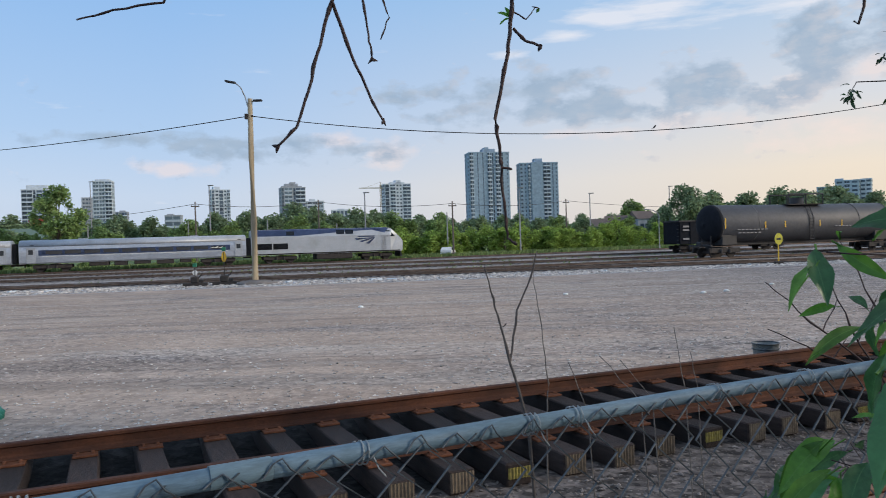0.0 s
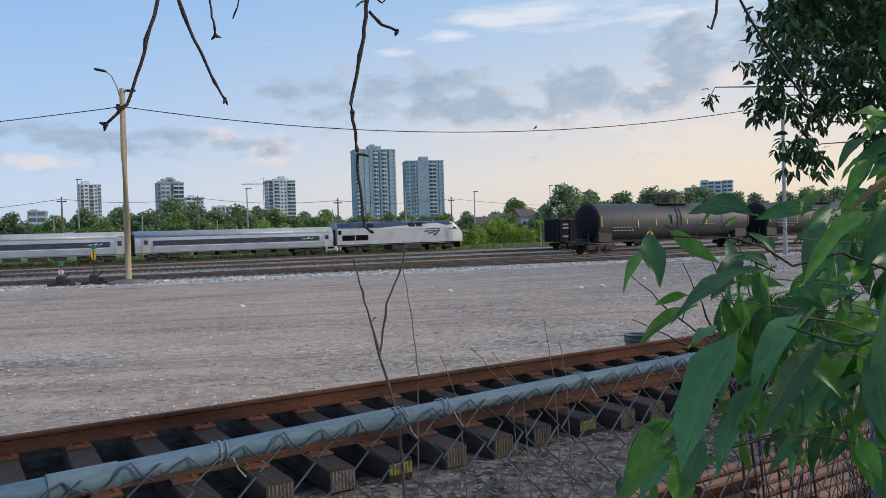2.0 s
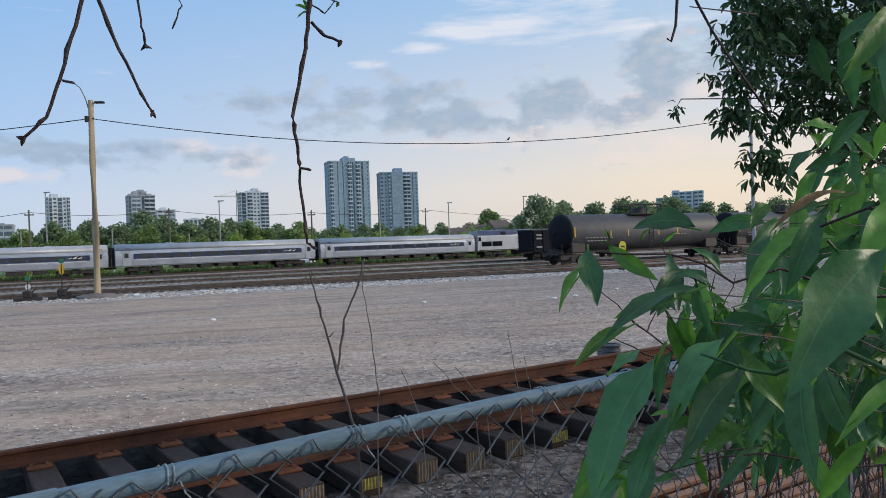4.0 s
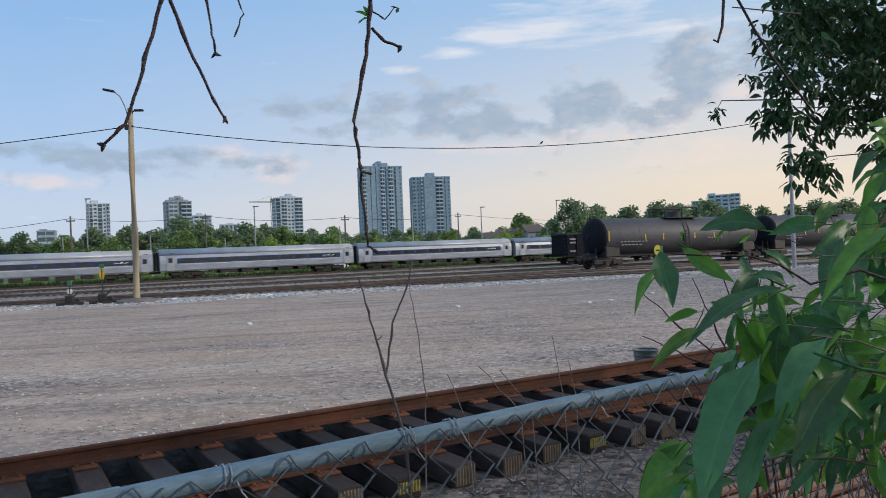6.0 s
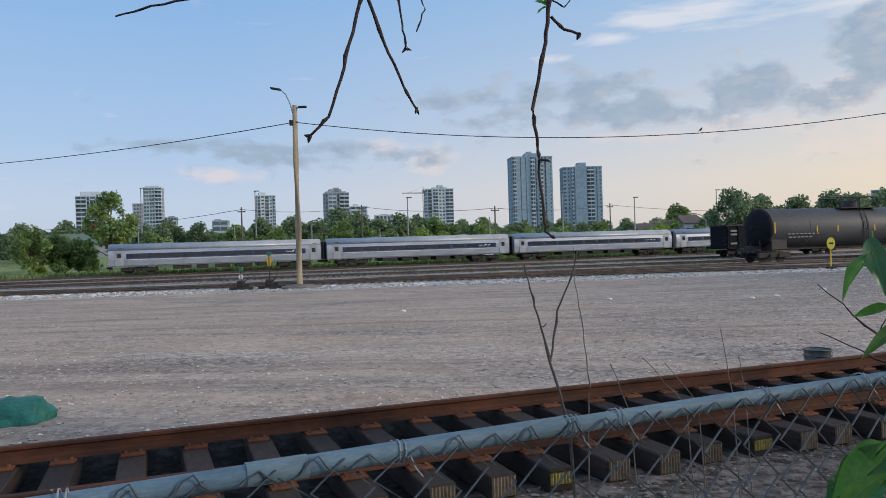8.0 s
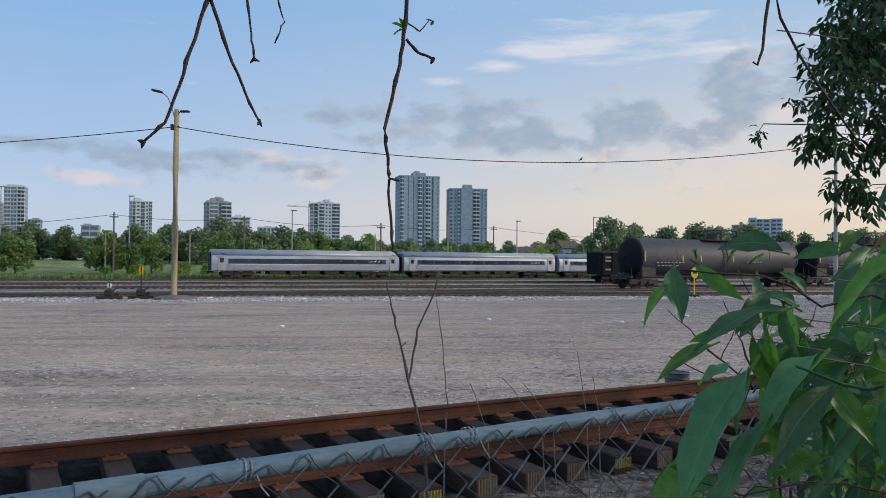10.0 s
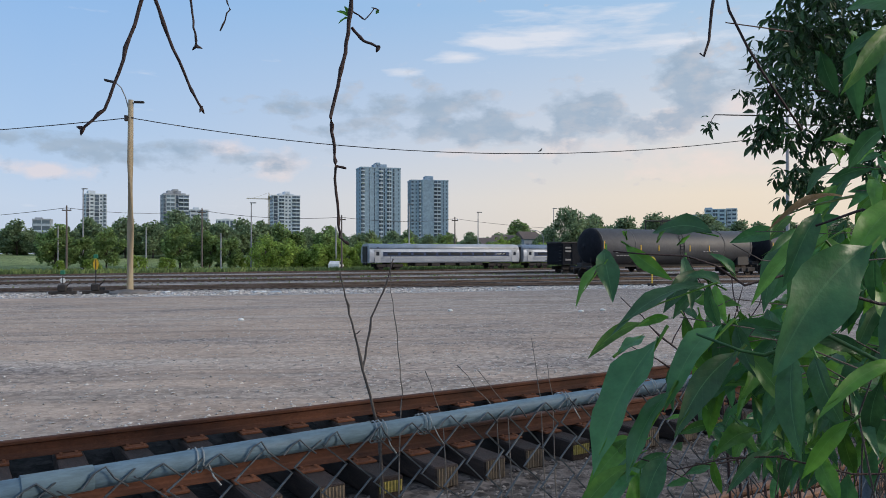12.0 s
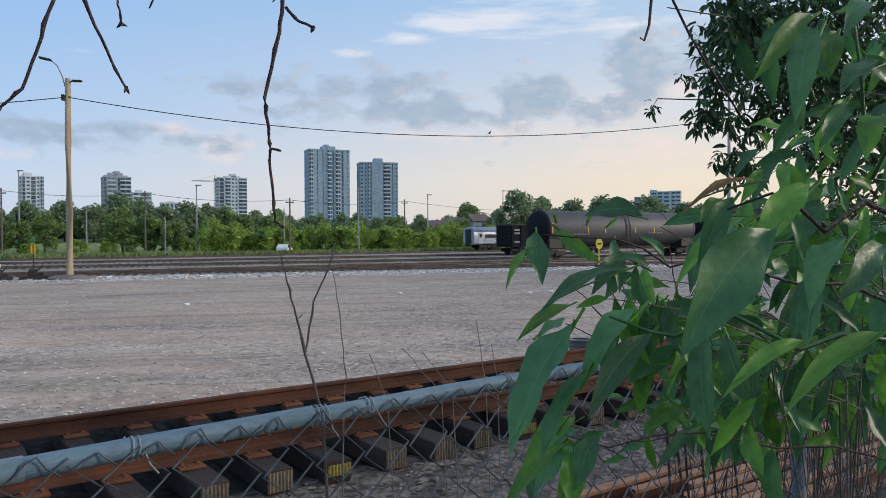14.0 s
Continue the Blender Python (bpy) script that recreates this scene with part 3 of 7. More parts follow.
# ---- track panel in the foreground ----
def make_panel():
    zt = 0.70
    thing_ = thing("track_panel", pose(0, 0, 0, 0, 0, PANEL_YAW), "rusty rails on dark creosoted ties, an old panel on gravel", "track panel")
    rnd = random.Random(5)
    s_ties = [2.354, 2.829, 3.342, 3.817, 4.358, 4.841, 5.321, 5.799, 6.310, 6.808]
    s_all = list(s_ties)
    s = s_ties[0]
    while s > -7.5:
        s -= 0.51 + rnd.uniform(-0.04, 0.04)
        s_all.append(s)
    s = s_ties[-1]
    while s < 24:
        s += 0.51 + rnd.uniform(-0.04, 0.04)
        s_all.append(s)
    far_c, near_c = 7.28, 5.77
    for k in (far_c, near_c):
        bm = bmesh.new()
        extrude_x(bm, [(y + k, z + zt + 0.022) for y, z in RAIL], -8.0, 24.5)
        part("rail", bm, RUST, thing_)
    tie_meshes, end_meshes = [], []

    def grooved(inset, mat):
        """The sawn end of a tie, weathered into upright grooves."""
        bm = bmesh.new()
        prof = [(-0.1 + 0.2 * k / 14, -0.010 if k % 2 else -0.002) for k in range(15)]
        lo = [bm.verts.new((x, y, -0.175 + inset)) for x, y in prof]
        hi = [bm.verts.new((x, y, -0.010 - inset * 0.5)) for x, y in prof]
        for k in range(14):
            bm.faces.new((lo[k], lo[k + 1], hi[k + 1], hi[k]))
        return mesh_of("end_grain", bm, mat)

    for v in range(4):
        bm = bmesh.new()
        box(bm, -0.112, 0.112, -1.30, 1.30, -0.185, 0, 0.012)
        for vert in bm.verts:
            vert.co.x += rnd.uniform(-0.006, 0.006)
            vert.co.z += rnd.uniform(-0.006, 0.002)
        tie_meshes.append(mesh_of("tie", bm, TIE))
        end_meshes.append(grooved(rnd.uniform(0, 0.02), TIE_END))
    ends = end_meshes
    marks = [grooved(0.03, TIE_MARK), grooved(0.05, TIE_MARK)]
    bm = bmesh.new()
    box(bm, -0.10, 0.10, -0.18, 0.18, 0.0, 0.02, 0.004)
    for sx in (-0.06, 0.06):
        for sy in (-0.13, 0.13, -0.085, 0.085):
            tube(bm, [(sx, sy, 0.015), (sx, sy, 0.035)], [0.016, 0.013], 6)
    plate = mesh_of("tie_plate", bm, RUST_PLATE)
    for i, s in enumerate(sorted(s_all)):
        t = part("tie", tie_meshes[i % 4], None, thing_)
        off = rnd.uniform(-0.06, 0.06)
        t.matrix_basis = pose(s, (far_c + near_c) / 2 + off, zt, 0, 0, rnd.uniform(-1.5, 1.5))
        e = part("end_grain", marks[i % 2] if i % 4 == 1 else ends[i % 4], None, t)
        e.matrix_basis = pose(0, -1.302, 0)
        for k in (far_c, near_c):
            p = part("tie_plate", plate, None, thing_)
            p.matrix_basis = pose(s, k, zt + 0.001, 0, 0, rnd.uniform(-2, 2))


make_panel()


def make_rail_pile():
    rnd = random.Random(8)
    bm = bmesh.new()
    extrude_x(bm, RAIL, 0, 11.9)
    # shade on the webs is put into their colour, a darker rust
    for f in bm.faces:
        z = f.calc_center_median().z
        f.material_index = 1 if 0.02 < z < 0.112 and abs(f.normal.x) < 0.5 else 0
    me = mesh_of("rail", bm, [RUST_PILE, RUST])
    for i, n in enumerate((3.56, 3.36, 3.15, 2.95, 2.75, 2.54, 2.34)):
        s = 3.75 + rnd.uniform(-0.3, 0.5) + 0.1 * i
        p = PD * s + PN * n
        ob = tagged(new("stacked_rail", me), "rusty loose rail laid on the gravel beside others", "rail", "loose rails")
        ob.matrix_basis = pose(p.x, p.y, ground_z(p.x, p.y) + 0.02, rnd.uniform(-3, 3), 0, PANEL_YAW + rnd.uniform(-0.9, 0.9))


make_rail_pile()


# ---- yard tracks ----
def make_track(point, yaw, s0, s1, gap_ties=0.56, bed=0.0, drop=0.0):
    rnd = random.Random(int(point[1] * 10))
    t = thing("railway_track", pose(point[0], point[1], -drop, 0, 0, yaw), "yard track with dark weathered ties and worn rails", "railway track", "yard tracks")
    bm = bmesh.new()
    extrude_x(bm, [(-2.0, -0.05), (2.0, -0.05), (1.5, 0.05 + bed), (-1.5, 0.05 + bed)], s0, s1)
    part("ballast_bed", bm, BALLAST, t)
    for k in (-0.755, 0.755):
        bm = bmesh.new()
        extrude_x(bm, [(y + k, z * 0.95 + 0.09 + bed) for y, z in RAIL], s0, s1)
        part("rail", bm, FAR_RAIL, t)
    verts, faces = [], []
    s = s0 + 0.3
    while s < s1:
        o = len(verts)
        w, l = 0.12, 1.3 + rnd.uniform(-0.05, 0.05)
        z0, z1 = 0.0, 0.09 + bed + rnd.uniform(-0.01, 0.01)
        verts += [(s + sx * w, sy * l, z) for z in (z0, z1) for sx, sy in ((-1, -1), (1, -1), (1, 1), (-1, 1))]
        faces += [(o + 4, o + 5, o + 6, o + 7), (o, o + 1, o + 5, o + 4), (o + 1, o + 2, o + 6, o + 5), (o + 2, o + 3, o + 7, o + 6), (o + 3, o, o + 4, o + 7)]
        s += gap_ties + rnd.uniform(-0.03, 0.03)
    me = bpy.data.meshes.new("tie_bed")
    me.from_pydata(verts, [], faces)
    me.materials.append(FAR_TIE)
    tagged(part("tie_bed", me, None, t), kind="stuff")


make_track((-16, 51.3), 11.0, -60, 130)
make_track((17.2, 66.3), 21.0, -95, 110)
make_track((-16, 66.0), 17.0, -80, 130)
make_track((-16, 79.0), 21.0, -80, 140)
p0 = TN * 99.12
make_track((p0.x, p0.y), TRAIN_YAW, -120, 330, bed=0.01, drop=0.166)


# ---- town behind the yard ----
# Pale blue of distance haze is put into the town's wall and window colours.
CONC = material("hazed_blue_concrete", (0.235, 0.325, 0.42), (0.29, 0.385, 0.48), 0.85, 0.0, 0.05, 0.6, 0.0)
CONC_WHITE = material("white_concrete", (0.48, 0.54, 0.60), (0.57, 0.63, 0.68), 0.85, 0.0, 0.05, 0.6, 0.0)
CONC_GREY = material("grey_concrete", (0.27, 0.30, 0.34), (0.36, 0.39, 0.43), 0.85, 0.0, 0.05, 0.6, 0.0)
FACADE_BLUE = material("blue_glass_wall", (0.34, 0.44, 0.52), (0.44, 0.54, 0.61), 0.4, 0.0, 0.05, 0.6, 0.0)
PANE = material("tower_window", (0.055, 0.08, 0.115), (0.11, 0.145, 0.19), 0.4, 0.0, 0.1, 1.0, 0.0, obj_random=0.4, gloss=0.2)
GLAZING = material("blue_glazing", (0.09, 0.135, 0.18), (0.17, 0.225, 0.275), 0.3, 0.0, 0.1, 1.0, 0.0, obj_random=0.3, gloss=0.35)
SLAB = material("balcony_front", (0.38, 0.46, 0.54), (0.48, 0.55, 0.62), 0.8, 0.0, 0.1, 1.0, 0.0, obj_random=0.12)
ROOFING = material("dark_roofing", (0.10, 0.075, 0.065), (0.17, 0.13, 0.11), 0.9, 0.0, 0.4, 4.0, 0.1)


def tower(name, az0, az1, top, dist, turn, d, wall, cols, side_cols, floors, label, caps=((0.3, 0.7, 4.0),), wings=(), sink=2.0):
    """A block between two bearings, its roof at the elevation top (degrees), turned so far from facing the yard.

    cols are (from, to, style) shares of a face: b balconies before dark rooms, w small windows, s an unbroken dark
    strip, g bands of glazing. caps are roof houses (from, to, height), wings are lower slabs (from, to, share of height, forward).
    """
    az = radians((az0 + az1) / 2)
    rel = radians(turn)
    w = (dist * radians(az1 - az0) - d * abs(math.sin(rel))) / math.cos(rel)
    h = EYE + (dist - d / 2) * math.tan(radians(top))
    t = thing(name, pose(dist * math.sin(az), dist * math.cos(az), 0, 0, 0, turn - math.degrees(az)), label, "building")
    bm = bmesh.new()
    box(bm, -w / 2, w / 2, -d / 2, d / 2, -sink, h, 0.15)
    part("wall", bm, wall, t)
    for a, b, ch in caps:
        bm = bmesh.new()
        box(bm, (a - 0.5) * w, (b - 0.5) * w, -d * 0.25, d * 0.25, h - 0.1, h + ch, 0.1)
        part("roof_house", bm, wall, t)
    for a, b, share, out in wings:
        bm = bmesh.new()
        box(bm, (a - 0.5) * w, (b - 0.5) * w, -d / 2 - out, -d / 2 + 0.5, -sink, h * share, 0.1)
        part("wing", bm, wall, t)
    bm = bmesh.new()
    box(bm, -w / 2 - 0.15, w / 2 + 0.15, -d / 2 - 0.15, d / 2 + 0.15, h - 0.5, h + 0.35)
    part("parapet", bm, wall, t)
    pitch = h / floors
    first = int(max(0, 7.0 / pitch))

    def face(spin, half, width, columns):
        for a, b, style in columns:
            cw = (b - a) * width
            tall = {"b": 0.66, "w": 0.45, "s": 0.86, "g": 0.60}[style]
            bm = bmesh.new()
            box(bm, -cw / 2, cw / 2, -0.12, 0.1, 0.0, pitch * tall)
            pieces = [(mesh_of("window", bm, GLAZING if style == "g" else PANE), "window", pitch * 0.34 if style != "s" else 0.0)]
            if style in "bg":
                bm = bmesh.new()
                box(bm, -cw / 2 - 0.1, cw / 2 + 0.1, -1.1 if style == "b" else -0.3, 0.1, 0.0, pitch * 0.34)
                pieces.append((mesh_of("balcony", bm, SLAB), "balcony" if style == "b" else "spandrel", 0.0))
                bm = bmesh.new()
                for k in range(1, max(2, int(cw / 3.2))):
                    x = -cw / 2 + cw * k / max(2, int(cw / 3.2))
                    box(bm, x - 0.14, x + 0.14, -0.7 if style == "b" else -0.2, 0.1, 0.0, pitch)
                pieces.append((mesh_of("divider", bm, SLAB), "divider", 0.0))
            u = (a + b) / 2 - 0.5
            for f in range(first, floors):
                for me, nm, dz in pieces:
                    ob = new(nm, me)
                    ob.parent = t
                    ob.matrix_basis = pose(0, 0, 0, 0, 0, spin) @ pose(u * width, -half, f * pitch + dz)
    face(0, d / 2, w, cols)
    face(90, w / 2, d, side_cols)
    face(-90, w / 2, d, side_cols)
    return t


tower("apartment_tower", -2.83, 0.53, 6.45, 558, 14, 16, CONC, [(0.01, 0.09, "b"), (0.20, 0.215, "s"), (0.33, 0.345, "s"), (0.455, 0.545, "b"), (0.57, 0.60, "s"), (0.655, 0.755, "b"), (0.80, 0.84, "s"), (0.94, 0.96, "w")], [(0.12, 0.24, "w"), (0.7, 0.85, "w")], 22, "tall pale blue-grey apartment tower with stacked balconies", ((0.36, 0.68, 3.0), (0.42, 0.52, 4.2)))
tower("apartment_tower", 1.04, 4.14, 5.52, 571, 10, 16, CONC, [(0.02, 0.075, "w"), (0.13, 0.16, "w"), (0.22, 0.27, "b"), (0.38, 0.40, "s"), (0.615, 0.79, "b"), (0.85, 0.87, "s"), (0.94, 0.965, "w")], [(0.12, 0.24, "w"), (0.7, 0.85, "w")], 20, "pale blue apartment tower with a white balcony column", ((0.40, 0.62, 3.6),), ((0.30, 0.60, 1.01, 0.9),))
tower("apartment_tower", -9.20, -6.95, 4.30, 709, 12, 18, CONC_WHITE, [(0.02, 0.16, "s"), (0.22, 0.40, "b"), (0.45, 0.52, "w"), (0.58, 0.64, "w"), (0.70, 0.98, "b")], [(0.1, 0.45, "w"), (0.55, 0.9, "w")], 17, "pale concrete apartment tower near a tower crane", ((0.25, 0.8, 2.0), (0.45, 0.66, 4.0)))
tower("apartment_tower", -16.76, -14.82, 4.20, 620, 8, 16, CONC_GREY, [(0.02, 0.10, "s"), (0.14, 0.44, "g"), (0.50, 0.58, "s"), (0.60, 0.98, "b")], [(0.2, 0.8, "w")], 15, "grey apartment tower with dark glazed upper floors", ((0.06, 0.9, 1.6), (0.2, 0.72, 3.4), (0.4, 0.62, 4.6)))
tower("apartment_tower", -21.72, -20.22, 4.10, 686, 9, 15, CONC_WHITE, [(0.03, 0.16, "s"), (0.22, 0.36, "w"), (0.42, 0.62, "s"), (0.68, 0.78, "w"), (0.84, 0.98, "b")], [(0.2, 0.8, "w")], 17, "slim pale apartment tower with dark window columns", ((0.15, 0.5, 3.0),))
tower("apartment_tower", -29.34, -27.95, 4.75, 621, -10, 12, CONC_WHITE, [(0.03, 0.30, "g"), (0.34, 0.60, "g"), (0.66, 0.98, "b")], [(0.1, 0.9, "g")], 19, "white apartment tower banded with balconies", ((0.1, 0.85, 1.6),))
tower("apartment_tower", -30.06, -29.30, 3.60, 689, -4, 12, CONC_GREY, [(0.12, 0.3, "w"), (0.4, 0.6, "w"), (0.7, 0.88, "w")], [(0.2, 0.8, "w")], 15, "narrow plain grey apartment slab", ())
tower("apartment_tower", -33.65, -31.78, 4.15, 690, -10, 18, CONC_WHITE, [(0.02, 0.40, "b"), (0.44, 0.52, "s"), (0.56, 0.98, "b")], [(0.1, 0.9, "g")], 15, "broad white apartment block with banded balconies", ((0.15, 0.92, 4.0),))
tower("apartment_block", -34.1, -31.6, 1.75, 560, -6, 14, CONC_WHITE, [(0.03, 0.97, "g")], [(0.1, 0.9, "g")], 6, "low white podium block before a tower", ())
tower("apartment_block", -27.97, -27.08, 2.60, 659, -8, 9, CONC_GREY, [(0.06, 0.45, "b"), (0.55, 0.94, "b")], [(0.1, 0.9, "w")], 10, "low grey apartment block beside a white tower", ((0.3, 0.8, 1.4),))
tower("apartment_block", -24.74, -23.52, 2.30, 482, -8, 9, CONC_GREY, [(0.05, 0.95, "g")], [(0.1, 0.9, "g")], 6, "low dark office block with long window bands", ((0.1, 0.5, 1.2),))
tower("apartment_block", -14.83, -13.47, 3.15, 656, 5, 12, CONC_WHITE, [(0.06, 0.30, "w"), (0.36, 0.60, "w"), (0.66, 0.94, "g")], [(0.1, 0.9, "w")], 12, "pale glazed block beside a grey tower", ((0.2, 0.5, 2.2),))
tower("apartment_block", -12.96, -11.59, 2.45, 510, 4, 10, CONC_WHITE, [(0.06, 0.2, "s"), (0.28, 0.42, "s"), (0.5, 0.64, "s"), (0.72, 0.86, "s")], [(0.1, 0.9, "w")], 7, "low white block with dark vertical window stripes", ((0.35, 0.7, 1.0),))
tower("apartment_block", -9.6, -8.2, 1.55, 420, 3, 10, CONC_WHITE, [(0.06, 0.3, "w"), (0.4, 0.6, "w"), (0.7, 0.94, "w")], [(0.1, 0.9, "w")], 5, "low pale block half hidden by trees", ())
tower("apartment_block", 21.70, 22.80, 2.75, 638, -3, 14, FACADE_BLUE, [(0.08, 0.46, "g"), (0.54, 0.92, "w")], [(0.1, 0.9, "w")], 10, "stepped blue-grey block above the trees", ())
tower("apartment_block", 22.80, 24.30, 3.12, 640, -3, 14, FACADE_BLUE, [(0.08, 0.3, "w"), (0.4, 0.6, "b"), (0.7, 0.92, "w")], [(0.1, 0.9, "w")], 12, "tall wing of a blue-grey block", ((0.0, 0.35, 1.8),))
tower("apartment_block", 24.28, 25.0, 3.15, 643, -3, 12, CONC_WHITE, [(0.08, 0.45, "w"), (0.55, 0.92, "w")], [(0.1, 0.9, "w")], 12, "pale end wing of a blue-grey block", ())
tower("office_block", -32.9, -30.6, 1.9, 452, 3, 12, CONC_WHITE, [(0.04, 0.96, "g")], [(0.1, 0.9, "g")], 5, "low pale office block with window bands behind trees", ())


def make_crane():
    t = thing("tower_crane", pose(-112.6, 694, 0), "yellow lattice tower crane over a building site", "crane")
    m = material("crane_yellow", (0.30, 0.24, 0.12), (0.42, 0.34, 0.18), 0.7)
    bm = bmesh.new()
    for sx, sy in ((-0.6, -0.6), (0.6, -0.6), (0.6, 0.6), (-0.6, 0.6)):
        tube(bm, [(sx, sy, -2), (sx, sy, 55)], 0.16, 4)
    for k in range(28):
        tube(bm, [(-0.6, -0.6, k * 2), (0.6, -0.6, k * 2 + 2)], 0.1, 3)
    part("mast", bm, m, t)
    bm = bmesh.new()
    for dz in (0, 1.0):
        tube(bm, [(-20, 0, 52.2 + dz * 0.6), (7, 0, 51.2 + dz)], 0.16, 4)
    for k in range(13):
        tube(bm, [(-19 + 2 * k, 0, 52.3), (-18 + 2 * k, 0, 52.4)], 0.09, 3)
    part("jib", bm, m, t)
    bm = bmesh.new()
    box(bm, 5, 7.5, -0.8, 0.8, 49.2, 51.4)
    part("counterweight", bm, CONC_GREY, t)
    bm = bmesh.new()
    tube(bm, [(0, 0, 52), (0, 0, 57.5)], 0.25, 4)
    tube(bm, [(0, 0, 57.5), (-14, 0, 52.8)], 0.08, 3)
    tube(bm, [(0, 0, 57.5), (6, 0, 52.2)], 0.08, 3)
    part("tower_head", bm, m, t)


make_crane()


def house(x, y, z, w, d, h, yaw, roof_h):
    t = thing("house", pose(x, y, z, 0, 0, yaw), "old house with pale walls and a dark gable roof", "house", "houses behind the yard")
    bm = bmesh.new()
    box(bm, -w / 2, w / 2, -d / 2, d / 2, -3.0, h)
    part("wall", bm, CONC_GREY, t)
    bm = bmesh.new()
    extrude_x(bm, [(-d / 2 - 0.4, h - 0.2), (d / 2 + 0.4, h - 0.2), (0, h + roof_h)], -w / 2 - 0.3, w / 2 + 0.3)
    part("roof", bm, ROOFING, t)
    for k in range(3):
        bm = bmesh.new()
        box(bm, w * (k - 1) * 0.28 - 0.5, w * (k - 1) * 0.28 + 0.5, -d / 2 - 0.05, -d / 2 + 0.02, h * 0.35, h * 0.75)
        part("window", bm, PANE, t)


for i, (hx, hy, hw, hh) in enumerate(((25, 214, 8, 5.0), (33, 216, 9, 5.8), (42, 226, 9, 6.3), (52, 240, 10, 5.5), (38, 214, 5, 6.8))):
    house(hx, hy, 0.5, hw, 8, hh - 0.6, -8 + 5 * i, 2.0)

# low shed with a green roof, and a red loader behind it
shed = thing("shed", pose(-98, 150, 0, 0, 0, 20), "long low shed with a dull green roof", "shed")
bm = bmesh.new()
box(bm, -8, 5, -4, 4, -1, 5.4)
part("wall", bm, CONC_GREY, shed)
bm = bmesh.new()
extrude_x(bm, [(-4.6, 5.2), (4.6, 5.2), (0, 7.4)], -8.5, 5.5)
part("roof", bm, material("green_roof", (0.10, 0.16, 0.12), (0.15, 0.21, 0.16), 0.7), shed)
sign = thing("red_tank_sign", pose(-109.2, 169.2, 0, 0, 0, 25), "red rounded drum on a tall post behind trees", "sign")
bm = bmesh.new()
tube(bm, [(0, 0, 6.0), (0, 0, 10.2)], 1.6, 16)
part("drum", bm, RED, sign)
bm = bmesh.new()
tube(bm, [(0, 0, -1), (0, 0, 6.2)], 0.2, 8)
tube(bm, [(0.5, 0, 6.2), (4.0, 0, 3.5)], 0.14, 6)
part("post", bm, GREY_POLE, sign)


# ---- trees ----
def leaf_cloud(name, lobes, count, size, mat, rnd, flat=0.0):
    """Many small bent leaf clumps spread through uneven lobes (centre, radius)."""
    vols = np.array([r[0] * r[1] * r[2] for _, r in lobes]) ** 0.75
    pick = rnd.choice(len(lobes), count, p=vols / vols.sum())
    d = rnd.normal(size=(count, 3))
    d /= np.linalg.norm(d, axis=1)[:, None]
    rad = (0.25 + 0.95 * rnd.random(count) ** 0.75)[:, None]
    c = np.array([l[0] for l in lobes])[pick] + d * rad * np.array([l[1] for l in lobes])[pick]
    a = rnd.normal(size=(count, 3)) + d * 0.6
    a[:, 2] *= 1 - flat
    a /= np.linalg.norm(a, axis=1)[:, None]
    b = np.cross(a, rnd.normal(size=(count, 3)))
    b /= np.linalg.norm(b, axis=1)[:, None]
    n = np.cross(a, b)
    s = size * (0.45 + 1.2 * rnd.random((count, 1)) ** 2)
    v = np.stack([c - a * s, c + b * s * 0.6 + n * s * 0.2, c + a * s, c - b * s * 0.6 + n * s * 0.2], 1).reshape(-1, 3)
    f = [(4 * i, 4 * i + 1, 4 * i + 2, 4 * i + 3) for i in range(count)]
    me = bpy.data.meshes.new(name)
    me.from_pydata(v.tolist(), [], f)
    me.materials.append(mat)
    return me


def tree_model(name, h, spread, mat, seed, count, size, label, low=0.25, group=""):
    rnd = np.random.default_rng(seed)
    t = thing(name, None, label, "tree" if name == "tree" else "bush", group)
    bm = bmesh.new()
    lean = rnd.normal(size=2) * 0.04 * h
    top = Vector((lean[0], lean[1], h * 0.7))
    tube(bm, [(0, 0, -1.0), (lean[0] * 0.3, lean[1] * 0.3, h * 0.3), top], [h * 0.022, h * 0.017, h * 0.006], 7)
    lobes = []
    count_l = 20 if name == "tree" else 13
    for k in range(count_l):
        a = k * 2.4 + rnd.random() * 1.2
        f = (k + rnd.random()) / count_l
        zz = h * (low + (0.95 - low) * f) if name == "tree" else h * (0.12 + 0.75 * f)
        r = spread * math.sin(math.pi * (0.22 + 0.72 * f)) * (0.35 + 0.55 * rnd.random())
        p = Vector((math.cos(a) * r + lean[0] * f, math.sin(a) * r + lean[1] * f, zz))
        tube(bm, [(lean[0] * 0.4, lean[1] * 0.4, max(0.2, zz * 0.55)), (p.x * 0.55, p.y * 0.55, zz * 0.82), p], [h * 0.008, h * 0.005, h * 0.0015], 5)
        s = spread * (0.14 + 0.22 * rnd.random())
        lobes.append(((p.x, p.y, p.z), (s, s, s * (0.7 + 0.7 * rnd.random()))))
    part("trunk", bm, BARK, t)
    tagged(part("crown", leaf_cloud("crown", lobes, count, size, mat, rnd), None, t))
    return t


